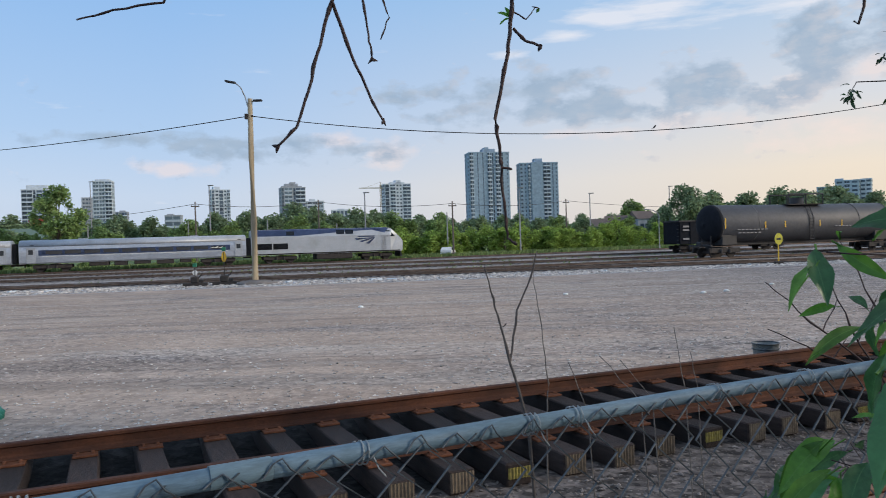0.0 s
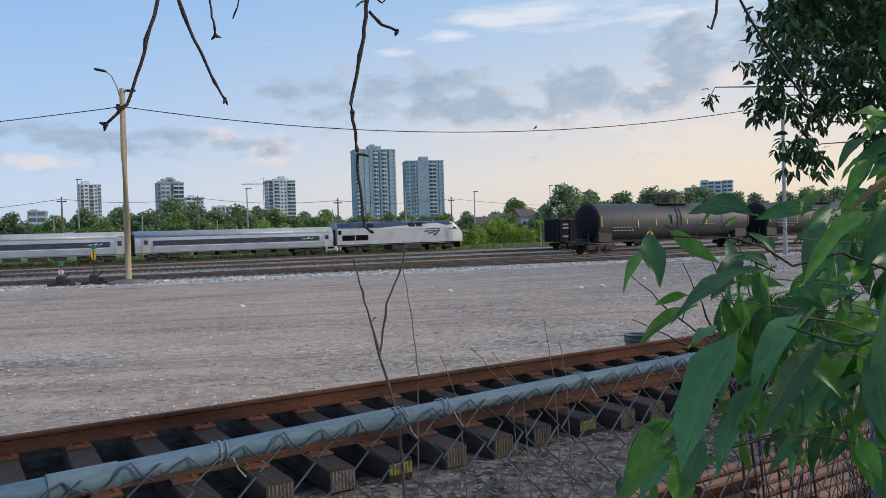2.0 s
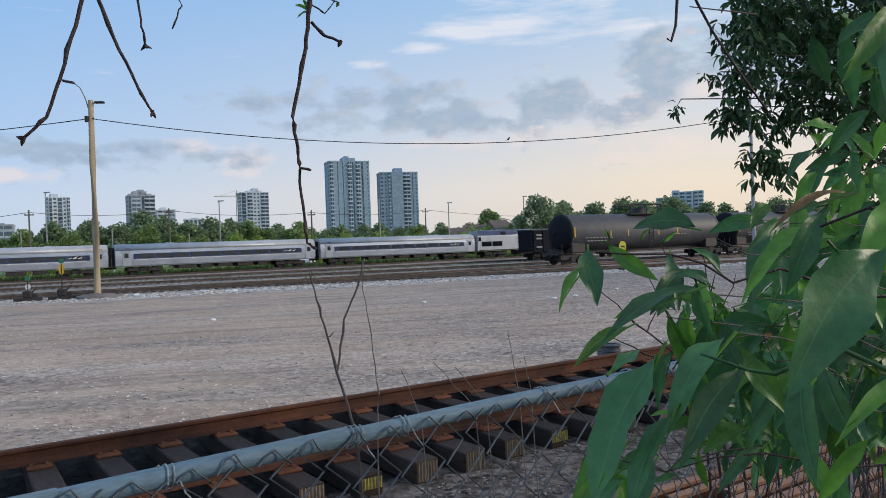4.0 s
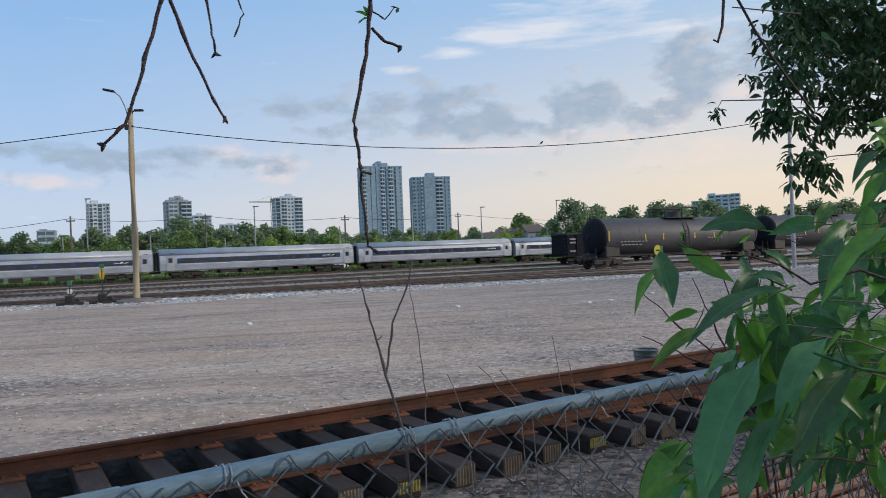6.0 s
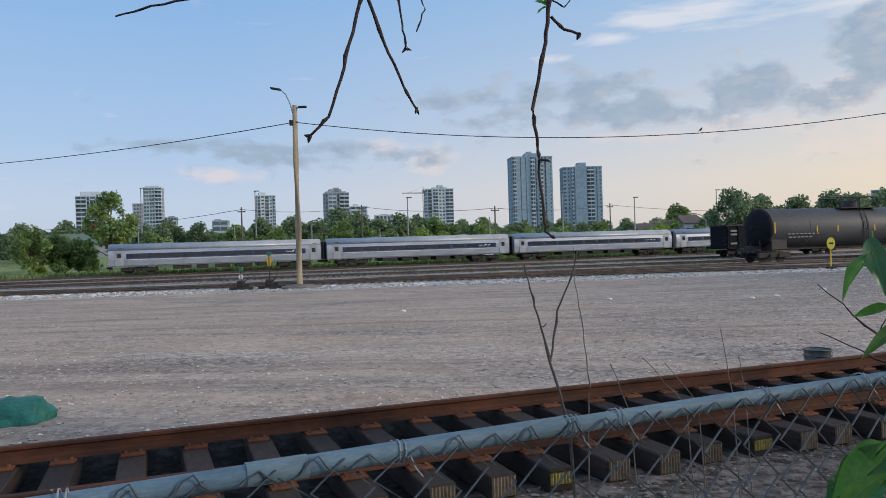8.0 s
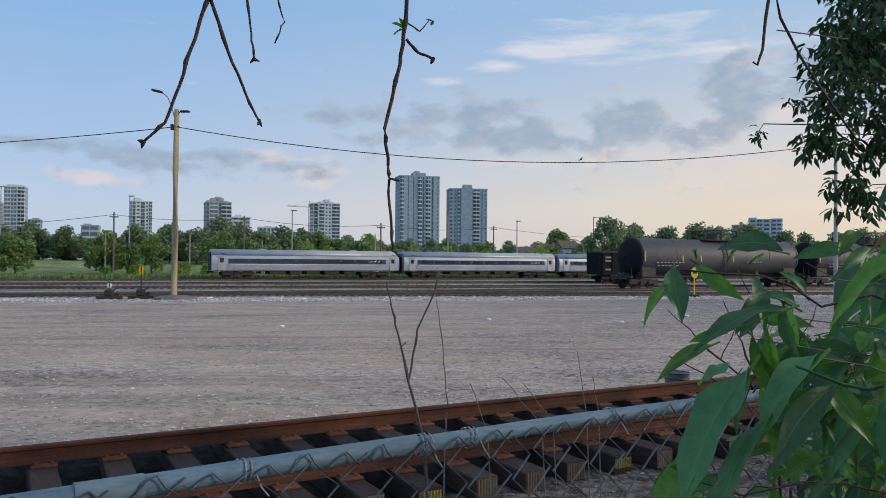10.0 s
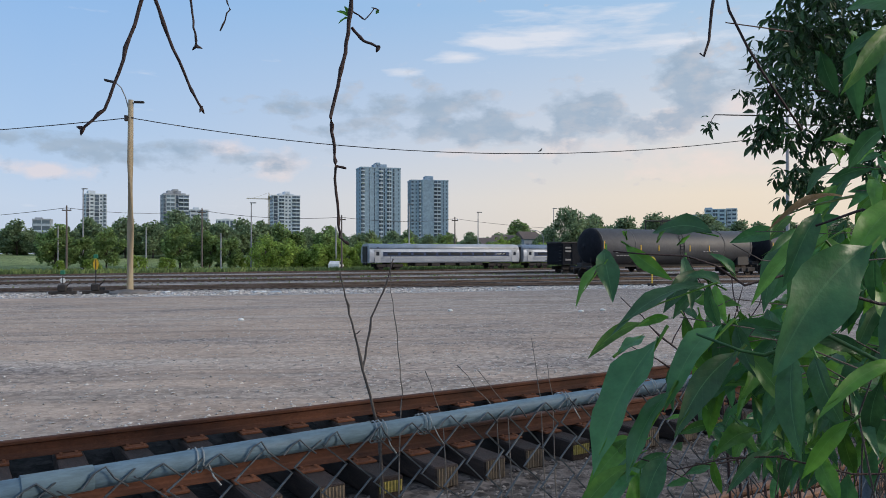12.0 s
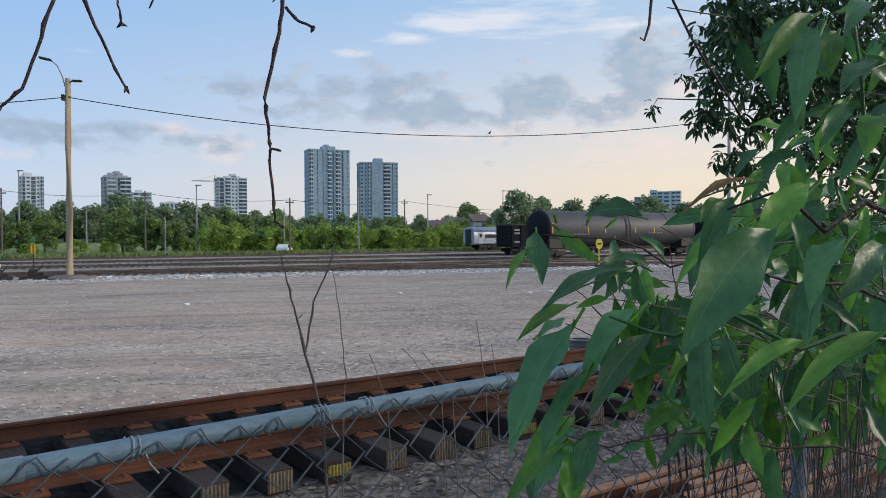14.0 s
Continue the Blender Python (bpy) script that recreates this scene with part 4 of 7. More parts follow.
def plant_belt():
    rnd = random.Random(21)
    dark = [tree_model("tree", h, h * 0.56, FOL_HAZY, 30 + i, 5200, 0.31, "tall dark green broadleaf tree in a wooded belt") for i, h in enumerate((8.4, 9.2, 7.4))]
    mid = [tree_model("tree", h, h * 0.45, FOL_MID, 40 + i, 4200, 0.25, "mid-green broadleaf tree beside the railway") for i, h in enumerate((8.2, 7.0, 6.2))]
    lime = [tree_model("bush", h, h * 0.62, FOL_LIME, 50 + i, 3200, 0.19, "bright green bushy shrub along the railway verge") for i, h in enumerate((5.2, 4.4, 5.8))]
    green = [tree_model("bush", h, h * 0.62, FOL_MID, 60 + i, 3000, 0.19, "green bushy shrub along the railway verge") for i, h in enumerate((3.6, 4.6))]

    thicket = [tree_model("bush", h, h * 0.75, FOL_HAZY, 65 + i, 1500, 0.3, "dark green thicket at the foot of the wood") for i, h in enumerate((3.8, 4.4))]

    def place(model, az, w, size=1.0, used=set()):
        r = w / math.cos(radians(az + TRAIN_YAW))
        x, y = r * math.sin(radians(az)), r * math.cos(radians(az))
        m = pose(x, y, ground_z(x, y), 0, 0, rnd.uniform(0, 360)) @ Matrix.Diagonal((size * rnd.uniform(0.95, 1.2), size * rnd.uniform(0.95, 1.2), size, 1))
        if id(model) in used:
            return copy_thing(model, m)
        used.add(id(model))
        model.matrix_basis = m
        return model

    # the far wood behind everything
    az = -42.0
    while az < 40:
        place(rnd.choice(dark), az, rnd.uniform(190, 240) + (0 if az < 14 else -62), rnd.uniform(0.62, 1.12) if az < -5 else rnd.uniform(1.0, 1.3) if az < 14 else rnd.uniform(0.8, 1.0))
        az += rnd.uniform(0.9, 1.6)
    # clumps of tall trees on the rise behind the meadow
    for a, w, k, size in ((-37.0, 158, 0, 0.9), (-34.6, 168, 1, 0.8), (-27.2, 176, 2, 0.9), (-25.6, 172, 0, 0.85), (-23.0, 165, 1, 0.95), (-21.4, 172, 2, 1.0), (-19.0, 160, 0, 0.95), (-17.2, 158, 1, 1.12), (-15.8, 163, 0, 1.15), (-13.9, 158, 2, 1.1), (-12.6, 152, 1, 1.15), (-11.2, 156, 0, 1.0), (-9.4, 160, 2, 1.0), (-6.6, 158, 1, 0.95), (-4.6, 168, 0, 0.85), (-2.0, 165, 2, 0.9), (0.4, 172, 1, 0.9), (2.6, 170, 0, 0.8)):
        place(dark[k], a, w, size)
    az = 4.0
    while az < 38:
        place(rnd.choice(dark + mid), az, rnd.uniform(150, 175) if az < 14 else rnd.uniform(120, 150), rnd.uniform(0.8, 1.05))
        az += rnd.uniform(1.3, 2.4) if az > 13 else rnd.uniform(1.5, 2.6)
    place(mid[2], 9.35, 200, 1.75)
    # separate trees standing before the open meadow
    for a, w, k, size in ((-36.5, 126, 0, 0.9), (-34.9, 130, 1, 0.8), (-33.6, 131, 2, 0.8), (-28.6, 134, 1, 0.8), (-23.4, 133, 1, 0.9), (-21.6, 131, 2, 0.75), (-20.2, 134, 0, 0.82), (-15.4, 131, 0, 0.92), (-13.4, 130, 2, 0.9), (-11.9, 126, 2, 0.75), (-8.6, 128, 0, 0.95), (-7.2, 126, 2, 0.9), (-5.0, 128, 1, 0.95)):
        place(mid[k], a, w, size)
    # undergrowth closing the foot of the wood
    az = -42.0
    while az < 14:
        place(rnd.choice(thicket), az, rnd.uniform(174, 184), rnd.uniform(0.85, 1.3))
        az += rnd.uniform(0.7, 1.1)
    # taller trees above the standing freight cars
    high = [tree_model("tree", h, h * 0.58, FOL_HAZY, 80 + i, 6500, 0.33, "tall dark green tree behind the freight cars") for i, h in enumerate((10.8, 9.8))]
    az = 13.2
    while az < 37:
        place(rnd.choice(high), az, rnd.uniform(122, 140))
        az += rnd.uniform(1.3, 2.3)
    # bushes along the verge
    az = -9.5
    while az < 13.4:
        place(rnd.choice(lime), az, rnd.uniform(115, 120), rnd.uniform(0.72, 1.08))
        az += rnd.uniform(0.75, 1.3)
    az = -36.0
    while az < 30:
        low = az < -9.0
        place(rnd.choice(green + ([lime[1]] if az < 14 else [])), az, rnd.uniform(122, 128) if low else rnd.uniform(119, 124), rnd.uniform(0.3, 0.6) if low else rnd.uniform(0.7, 1.0))
        az += rnd.uniform(1.2, 2.8)
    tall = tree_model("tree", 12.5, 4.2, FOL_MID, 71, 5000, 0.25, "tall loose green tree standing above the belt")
    place(tall, -31.6, 125)


plant_belt()


def make_grass():
    rnd = np.random.default_rng(9)
    n = 26000
    s = rnd.random(n) * 260 - 95
    w = 102.6 + rnd.random(n) ** 1.6 * 14
    far = np.array(TD)[None, :2] * s[:, None] + np.array(TN)[None, :2] * w[:, None]
    s2 = rnd.random(1800) * 200 - 80
    w2 = rnd.choice([60.2, 73.5, 73.5], 1800) + rnd.normal(size=1800) * 1.1
    mid = np.array(TD)[None, :2] * s2[:, None] + np.array(TN)[None, :2] * w2[:, None]
    p = np.concatenate([far, mid])
    h = np.concatenate([0.25 + 0.5 * rnd.random(n), 0.06 + 0.16 * rnd.random(1800)])
    a = rnd.random(len(p)) * math.pi
    verts, faces = [], []
    for (x, y), hh, aa in zip(p, h, a):
        z = ground_z(x, y)
        dx, dy = math.cos(aa) * hh * 0.5, math.sin(aa) * hh * 0.5
        o = len(verts)
        verts += [(x - dx, y - dy, z), (x + dx, y + dy, z), (x + dx * 0.5 + 0.1, y, z + hh)]
        faces.append((o, o + 1, o + 2))
    me = bpy.data.meshes.new("verge_grass")
    me.from_pydata(verts, [], faces)
    me.materials.append(GRASS)
    tagged(new("verge_grass", me), "rough green grass and weeds along the tracks", "grass", kind="stuff")


make_grass()


# ---- poles and wires ----
def lamp_post(x, y, h, arm=1.2, turn=0):
    t = thing("lamp_post", pose(x, y, ground_z(x, y), 0, 0, turn), "thin grey steel lamp post by the tracks", "lamp post", "yard lamp posts")
    bm = bmesh.new()
    tube(bm, [(0, 0, -0.3), (0, 0, h)], [0.14, 0.08], 8)
    part("post", bm, GREY_POLE, t)
    bm = bmesh.new()
    box(bm, -0.3, 0.3, -0.3, 0.3, -0.3, 0.35, 0.03)
    part("footing", bm, CONC_WHITE, t)
    if arm:
        bm = bmesh.new()
        box(bm, -0.2, arm * 0.6, -0.15, 0.15, h - 0.02, h + 0.14, 0.03)
        part("lamp_head", bm, GREY_POLE, t)


for x, y, h in ((-51.4, 119.9, 6.9), (-49.3, 124, 12.8), (-39.8, 125, 6.9), (-21.9, 118.7, 10.4), (-9.1, 121.3, 7.0), (-27.7, 124, 5.9), (2.6, 124.8, 10.7), (15.5, 138, 10.1), (33.6, 157, 12.0), (-86, 152, 14.5), (-72, 126, 9.5)):
    lamp_post(x, y, h, 1.2 if h > 9 else 0)


def utility_pole(x, y, h, arm=True, mat=OLD_POLE, label="dark weathered wooden utility pole with a crossarm"):
    t = thing("utility_pole", pose(x, y, ground_z(x, y), 0, 0, 10), label, "utility pole", "utility poles")
    bm = bmesh.new()
    tube(bm, [(0, 0, -0.5), (0, 0, h)], [0.15, 0.10], 8)
    part("pole", bm, mat, t)
    if arm:
        bm = bmesh.new()
        box(bm, -0.6, 0.6, -0.06, 0.06, h - 0.75, h - 0.6)
        part("crossarm", bm, mat, t)
        for k in (-0.5, 0.0, 0.5):
            bm = bmesh.new()
            tube(bm, [(k, 0, h - 0.6), (k, 0, h - 0.42)], 0.05, 6)
            part("insulator", bm, CONC_GREY, t)


curved = thing("street_lamp", pose(24.3, 121.5, ground_z(24.3, 121.5)), "grey street lamp with a curved arm", "street lamp")
bm = bmesh.new()
tube(bm, [(0, 0, -0.3), (0, 0, 5.2), (-0.25, 0, 5.8), (-0.8, 0, 6.2), (-1.6, 0, 6.4)], [0.11, 0.08, 0.07, 0.06, 0.05], 8)
part("post", bm, GREY_POLE, curved)
bm = bmesh.new()
box(bm, -2.2, -1.5, -0.14, 0.14, 6.32, 6.46, 0.04)
part("lamp_head", bm, GREY_POLE, curved)
UP = [(-45.1, 107.9, 9.3), (-30.3, 122.4, 9.8), (-7.6, 112.5, 8.3), (11.4, 140, 9.4)]
for x, y, h in UP:
    utility_pole(x, y, h)
utility_pole(28.4, 52.8, 12.2, False, GREY_POLE, "plain grey utility pole beyond the shrubs")


def wire(name, a, b, sag, r, label, n=24):
    cu = bpy.data.curves.new(name, "CURVE")
    cu.dimensions, cu.bevel_depth, cu.bevel_resolution = "3D", r, 1
    sp = cu.splines.new("POLY")
    sp.points.add(n)
    for i in range(n + 1):
        k = i / n
        p = Vector(a).lerp(Vector(b), k)
        sp.points[i].co = (p.x, p.y, p.z - 4 * sag * k * (1 - k), 1)
    cu.materials.append(CABLE)
    ob = new(name, cu)
    dg = bpy.context.evaluated_depsgraph_get()
    me = bpy.data.meshes.new_from_object(ob.evaluated_get(dg))
    bpy.data.objects.remove(ob)
    return tagged(new(name, me), label, "cable")


wire("overhead_cable", (-15.85, 46.85, 10.66), (28.4, 52.7, 11.0), 1.76, 0.028, "thin black overhead cable strung from a wooden pole")
wire("overhead_cable", (-15.85, 46.85, 10.66), (-58, 59, 10.5), 0.55, 0.028, "thin black overhead cable strung from a wooden pole")
for (x0, y0, h0), (x1, y1, h1) in zip(UP, UP[1:]):
    wire("telegraph_wire", (x0, y0, h0 - 0.5), (x1, y1, h1 - 0.5), 0.6, 0.035, "thin dark wire between old utility poles", 12)
wire("telegraph_wire", (-45.1, 107.9, 8.8), (-100, 130, 8.0), 1.0, 0.035, "thin dark wire between old utility poles", 12)
wire("telegraph_wire", (11.4, 140, 8.9), (60, 190, 9.0), 1.0, 0.035, "thin dark wire between old utility poles", 12)


def make_bird():
    t = thing("bird", pose(9.9, 50.25, 9.27, 0, 0, 20), "small dark bird perched on the overhead cable", "bird")
    bm = bmesh.new()
    tube(bm, [(-0.10, 0, 0.02), (-0.03, 0, 0.06), (0.05, 0, 0.13), (0.08, 0, 0.16)], [0.02, 0.055, 0.06, 0.03], 8)
    part("body", bm, BLACK, t)
    bm = bmesh.new()
    tube(bm, [(0.06, 0, 0.17), (0.10, 0, 0.20), (0.14, 0, 0.2)], [0.03, 0.038, 0.006], 8)
    part("head", bm, BLACK, t)
    bm = bmesh.new()
    tube(bm, [(-0.09, 0, 0.03), (-0.2, 0, -0.03)], [0.02, 0.012], 5)
    part("tail", bm, BLACK, t)


make_bird()


def make_main_pole():
    t = thing("light_pole", pose(-15.85, 46.9, 0), "tall weathered wooden pole with two lamps", "light pole")
    bm = bmesh.new()
    tube(bm, [(0, 0, -0.5), (0.02, 0, 4), (0.0, 0, 8), (0.03, 0, 11.75)], [0.22, 0.20, 0.175, 0.15], 14)
    part("pole", bm, WOOD_POLE, t)
    bm = bmesh.new()
    tube(bm, [(-0.1, 0, 11.2), (-0.28, 0, 11.9), (-0.55, 0, 12.5), (-0.95, 0, 12.85)], 0.035, 6)
    arm = part("lamp_arm", bm, GREY_POLE, t)
    bm = bmesh.new()
    box(bm, -1.55, -0.85, -0.14, 0.14, 12.8, 12.94, 0.05)
    for v in bm.verts:
        v.co.z += (-1.2 - v.co.x) * 0.22
    part("lamp_head", bm, BLACK, t, "dark flat lamp head on a curved arm")
    bm = bmesh.new()
    tube(bm, [(0.12, 0, 11.5), (0.3, 0, 11.62)], 0.03, 6)
    box(bm, 0.25, 0.82, -0.14, 0.14, 11.56, 11.68, 0.04)
    part("lamp_head", bm, BLACK, t, "dark flat lamp head beside the pole top")
    bm = bmesh.new()
    tube(bm, [(-0.22, -0.1, 10.66), (0.22, -0.1, 10.66)], 0.05, 6)
    box(bm, -0.30, -0.12, -0.2, 0.0, 10.45, 10.8, 0.02)
    part("bracket", bm, DARK_METAL, t)
    bm = bmesh.new()
    bmesh.ops.create_icosphere(bm, subdivisions=3, radius=1.0)
    for v in bm.verts:
        k = 1 + 0.25 * noise.noise(v.co * 2.2)
        v.co = Vector((v.co.x * 1.3 * k, v.co.y * 1.1 * k, max(-0.2, v.co.z) * 0.28 * k))
    part("gravel_mound", bm, BALLAST, t, smooth=True)


make_main_pole()


def switch_stand(x, y, turn, target, mat, low_mat, label):
    t = thing("switch_stand", pose(x, y, ground_z(x, y), 0, 0, turn), label, "switch stand", "switch stands")
    bm = bmesh.new()
    box(bm, -0.75, 0.75, -0.16, 0.16, 0.0, 0.22, 0.03)
    box(bm, -0.26, 0.22, -0.2, 0.2, 0.2, 0.62, 0.06)
    box(bm, 0.26, 0.52, -0.12, 0.12, 0.2, 0.42, 0.03)
    part("base", bm, DARK_METAL, t)
    bm = bmesh.new()
    tube(bm, [(0, 0, 0.45), (0, 0, target + 0.3)], 0.035, 6)
    part("mast", bm, DARK_METAL, t)
    bm = bmesh.new()
    tube(bm, [(0.1, -0.05, 0.4), (0.3, -0.1, 0.6), (0.5, -0.1, 0.85)], 0.035, 6)
    part("lever", bm, DARK_METAL, t)
    bm = bmesh.new()
    bmesh.ops.create_cone(bm, cap_ends=True, segments=16, radius1=0.34, radius2=0.34, depth=0.03, matrix=Matrix.Translation((0, 0, target)) @ Matrix.Rotation(radians(90), 4, "X") @ Matrix.Diagonal((0.45, 1.0 if target > 1.2 else 0.5, 1, 1)))
    part("target", bm, mat, t)
    bm = bmesh.new()
    box(bm, -0.12, 0.12, -0.12, 0.12, target + 0.36, target + 0.6, 0.02)
    part("top_target", bm, low_mat, t)


switch_stand(-17.9, 47.0, 12, 1.8, YELLOW, GREEN_TARGET, "switch stand with an orange-yellow target")
switch_stand(-19.5, 46.2, 12, 0.85, PALE, GREEN_TARGET, "low switch stand with a green and white target")
t = thing("yellow_marker", pose(18.9, 54.2, 0, 0, 0, 10), "yellow oval sign on a post beside the tracks", "sign")
bm = bmesh.new()
tube(bm, [(0, 0, -0.1), (0, 0, 1.5)], 0.05, 6)
part("post", bm, YELLOW, t)
bm = bmesh.new()
bmesh.ops.create_cone(bm, cap_ends=True, segments=20, radius1=0.4, radius2=0.4, depth=0.05, matrix=Matrix.Translation((0, -0.06, 1.8)) @ Matrix.Rotation(radians(90), 4, "X") @ Matrix.Diagonal((0.7, 1.0, 1, 1)))
part("plate", bm, YELLOW_SIGN, t)
bm = bmesh.new()
box(bm, -0.15, 0.15, -0.1, -0.088, 1.74, 1.86)
part("lettering_bar", bm, BLACK, t)
bm = bmesh.new()
box(bm, -0.3, 0.3, -0.15, 0.15, -0.02, 0.25, 0.03)
part("base", bm, DARK_METAL, t)


def debris():
    rnd = random.Random(77)
    for i in range(14):
        s, w = rnd.uniform(-30, 28), rnd.uniform(48.5, 50.5)
        p = ND * s + NN * w
        bm = bmesh.new()
        box(bm, -0.3, 0.3, -0.09, 0.09, 0, 0.1, 0.02)
        ob = part("concrete_chunk", bm, CONC_WHITE, None)
        ob.matrix_basis = pose(p.x, p.y, ground_z(p.x, p.y), rnd.uniform(-8, 8), 0, rnd.uniform(0, 90))
        tagged(ob, "pale broken concrete chunk on the ballast edge", "rubble", "rubble by the tracks")
    for x, y in ((6.2, 24.5), (7.0, 24.8), (2.0, 26.0), (-4.5, 23), (9.5, 28)):
        bm = bmesh.new()
        bmesh.ops.create_icosphere(bm, subdivisions=2, radius=0.09)
        for v in bm.verts:
            v.co *= 1 + 0.3 * noise.noise(v.co * 7 + Vector((x, y, 0)))
            v.co.z *= 0.55
        ob = part("pale_stone", bm, PALE, None)
        ob.matrix_basis = pose(x, y, ground_z(x, y) + 0.03)
        tagged(ob, "pale rough stone lying on the yard dirt", "stone", "loose stones")


debris()


def parked_car():
    t = thing("car", pose(-8.8, 117.5, ground_z(-8.8, 117.5), 0, 0, 84), "pale silver hatchback car parked on the verge", "car")
    prof = [(-2.0, 0.35), (2.05, 0.35), (2.1, 0.8), (1.25, 0.95), (0.5, 1.45), (-1.2, 1.48), (-1.95, 1.0), (-2.05, 0.7)]
    bm = bmesh.new()
    a = [bm.verts.new((x, -0.85 if z < 1.1 else -0.7, z)) for x, z in prof]
    b = [bm.verts.new((x, 0.85 if z < 1.1 else 0.7, z)) for x, z in prof]
    for k in range(8):
        bm.faces.new((a[k], a[(k + 1) % 8], b[(k + 1) % 8], b[k]))
    bm.faces.new(a[::-1]), bm.faces.new(b)
    part("body", bm, PALE, t)
    bm = bmesh.new()
    v = [bm.verts.new(p) for p in ((-1.6, -0.86, 0.98), (1.1, -0.86, 0.98), (0.45, -0.74, 1.38), (-1.2, -0.74, 1.4))]
    bm.faces.new(v)
    bmesh.ops.solidify(bm, geom=bm.faces[:], thickness=0.02)
    part("side_window", bm, GLASS_DARK, t)
    for wx in (-1.25, 1.3):
        for wy in (-0.8, 0.8):
            bm = bmesh.new()
            tube(bm, [(wx, wy - 0.1, 0.32), (wx, wy + 0.1, 0.32)], 0.32, 14)
            part("wheel", bm, BLACK, t)


parked_car()


# ---- rolling stock ----
def truck(parent, x, wheels=2, base=2.6, frame_mat=None, z=0.0):
    """A two-axle truck at x along a car; returns its wheelsets."""
    tr = part("truck", box(box(bmesh.new(), x - base / 2 - 0.75, x + base / 2 + 0.75, -1.12, -0.94, 0.42, 0.86, 0.05), x - base / 2 - 0.75, x + base / 2 + 0.75, 0.94, 1.12, 0.42, 0.86, 0.05), frame_mat or DARK_METAL, parent)
    sets = []
    for k in (-1, 1):
        bm = bmesh.new()
        for s in (-0.76, 0.76):
            tube(bm, [(0, s - 0.07, 0), (0, s + 0.07, 0)], 0.46, 18)
            for q in range(4):
                a = q * math.pi / 2
                tube(bm, [(0.2 * math.cos(a), s - 0.09, 0.2 * math.sin(a)), (0.2 * math.cos(a), s + 0.09, 0.2 * math.sin(a))], 0.06, 6)
        tube(bm, [(0, -1.0, 0), (0, 1.0, 0)], 0.09, 8)
        ws = part("wheelset", bm, DARK_METAL, tr)
        ws.matrix_basis = pose(x + k * base / 2, 0, 0.46 + z)
        sets.append(ws)
    bm = bmesh.new()
    box(bm, x - 0.3, x + 0.3, -1.05, 1.05, 0.45, 0.95, 0.04)
    part("bolster", bm, DARK_METAL, tr)
    for k in (-1, 1):
        bm = bmesh.new()
        tube(bm, [(x + k * 0.45, -1.18, 0.4), (x + k * 0.45, -1.18, 0.75)], 0.12, 8)
        part("spring", bm, DARK_METAL, tr)
    return sets


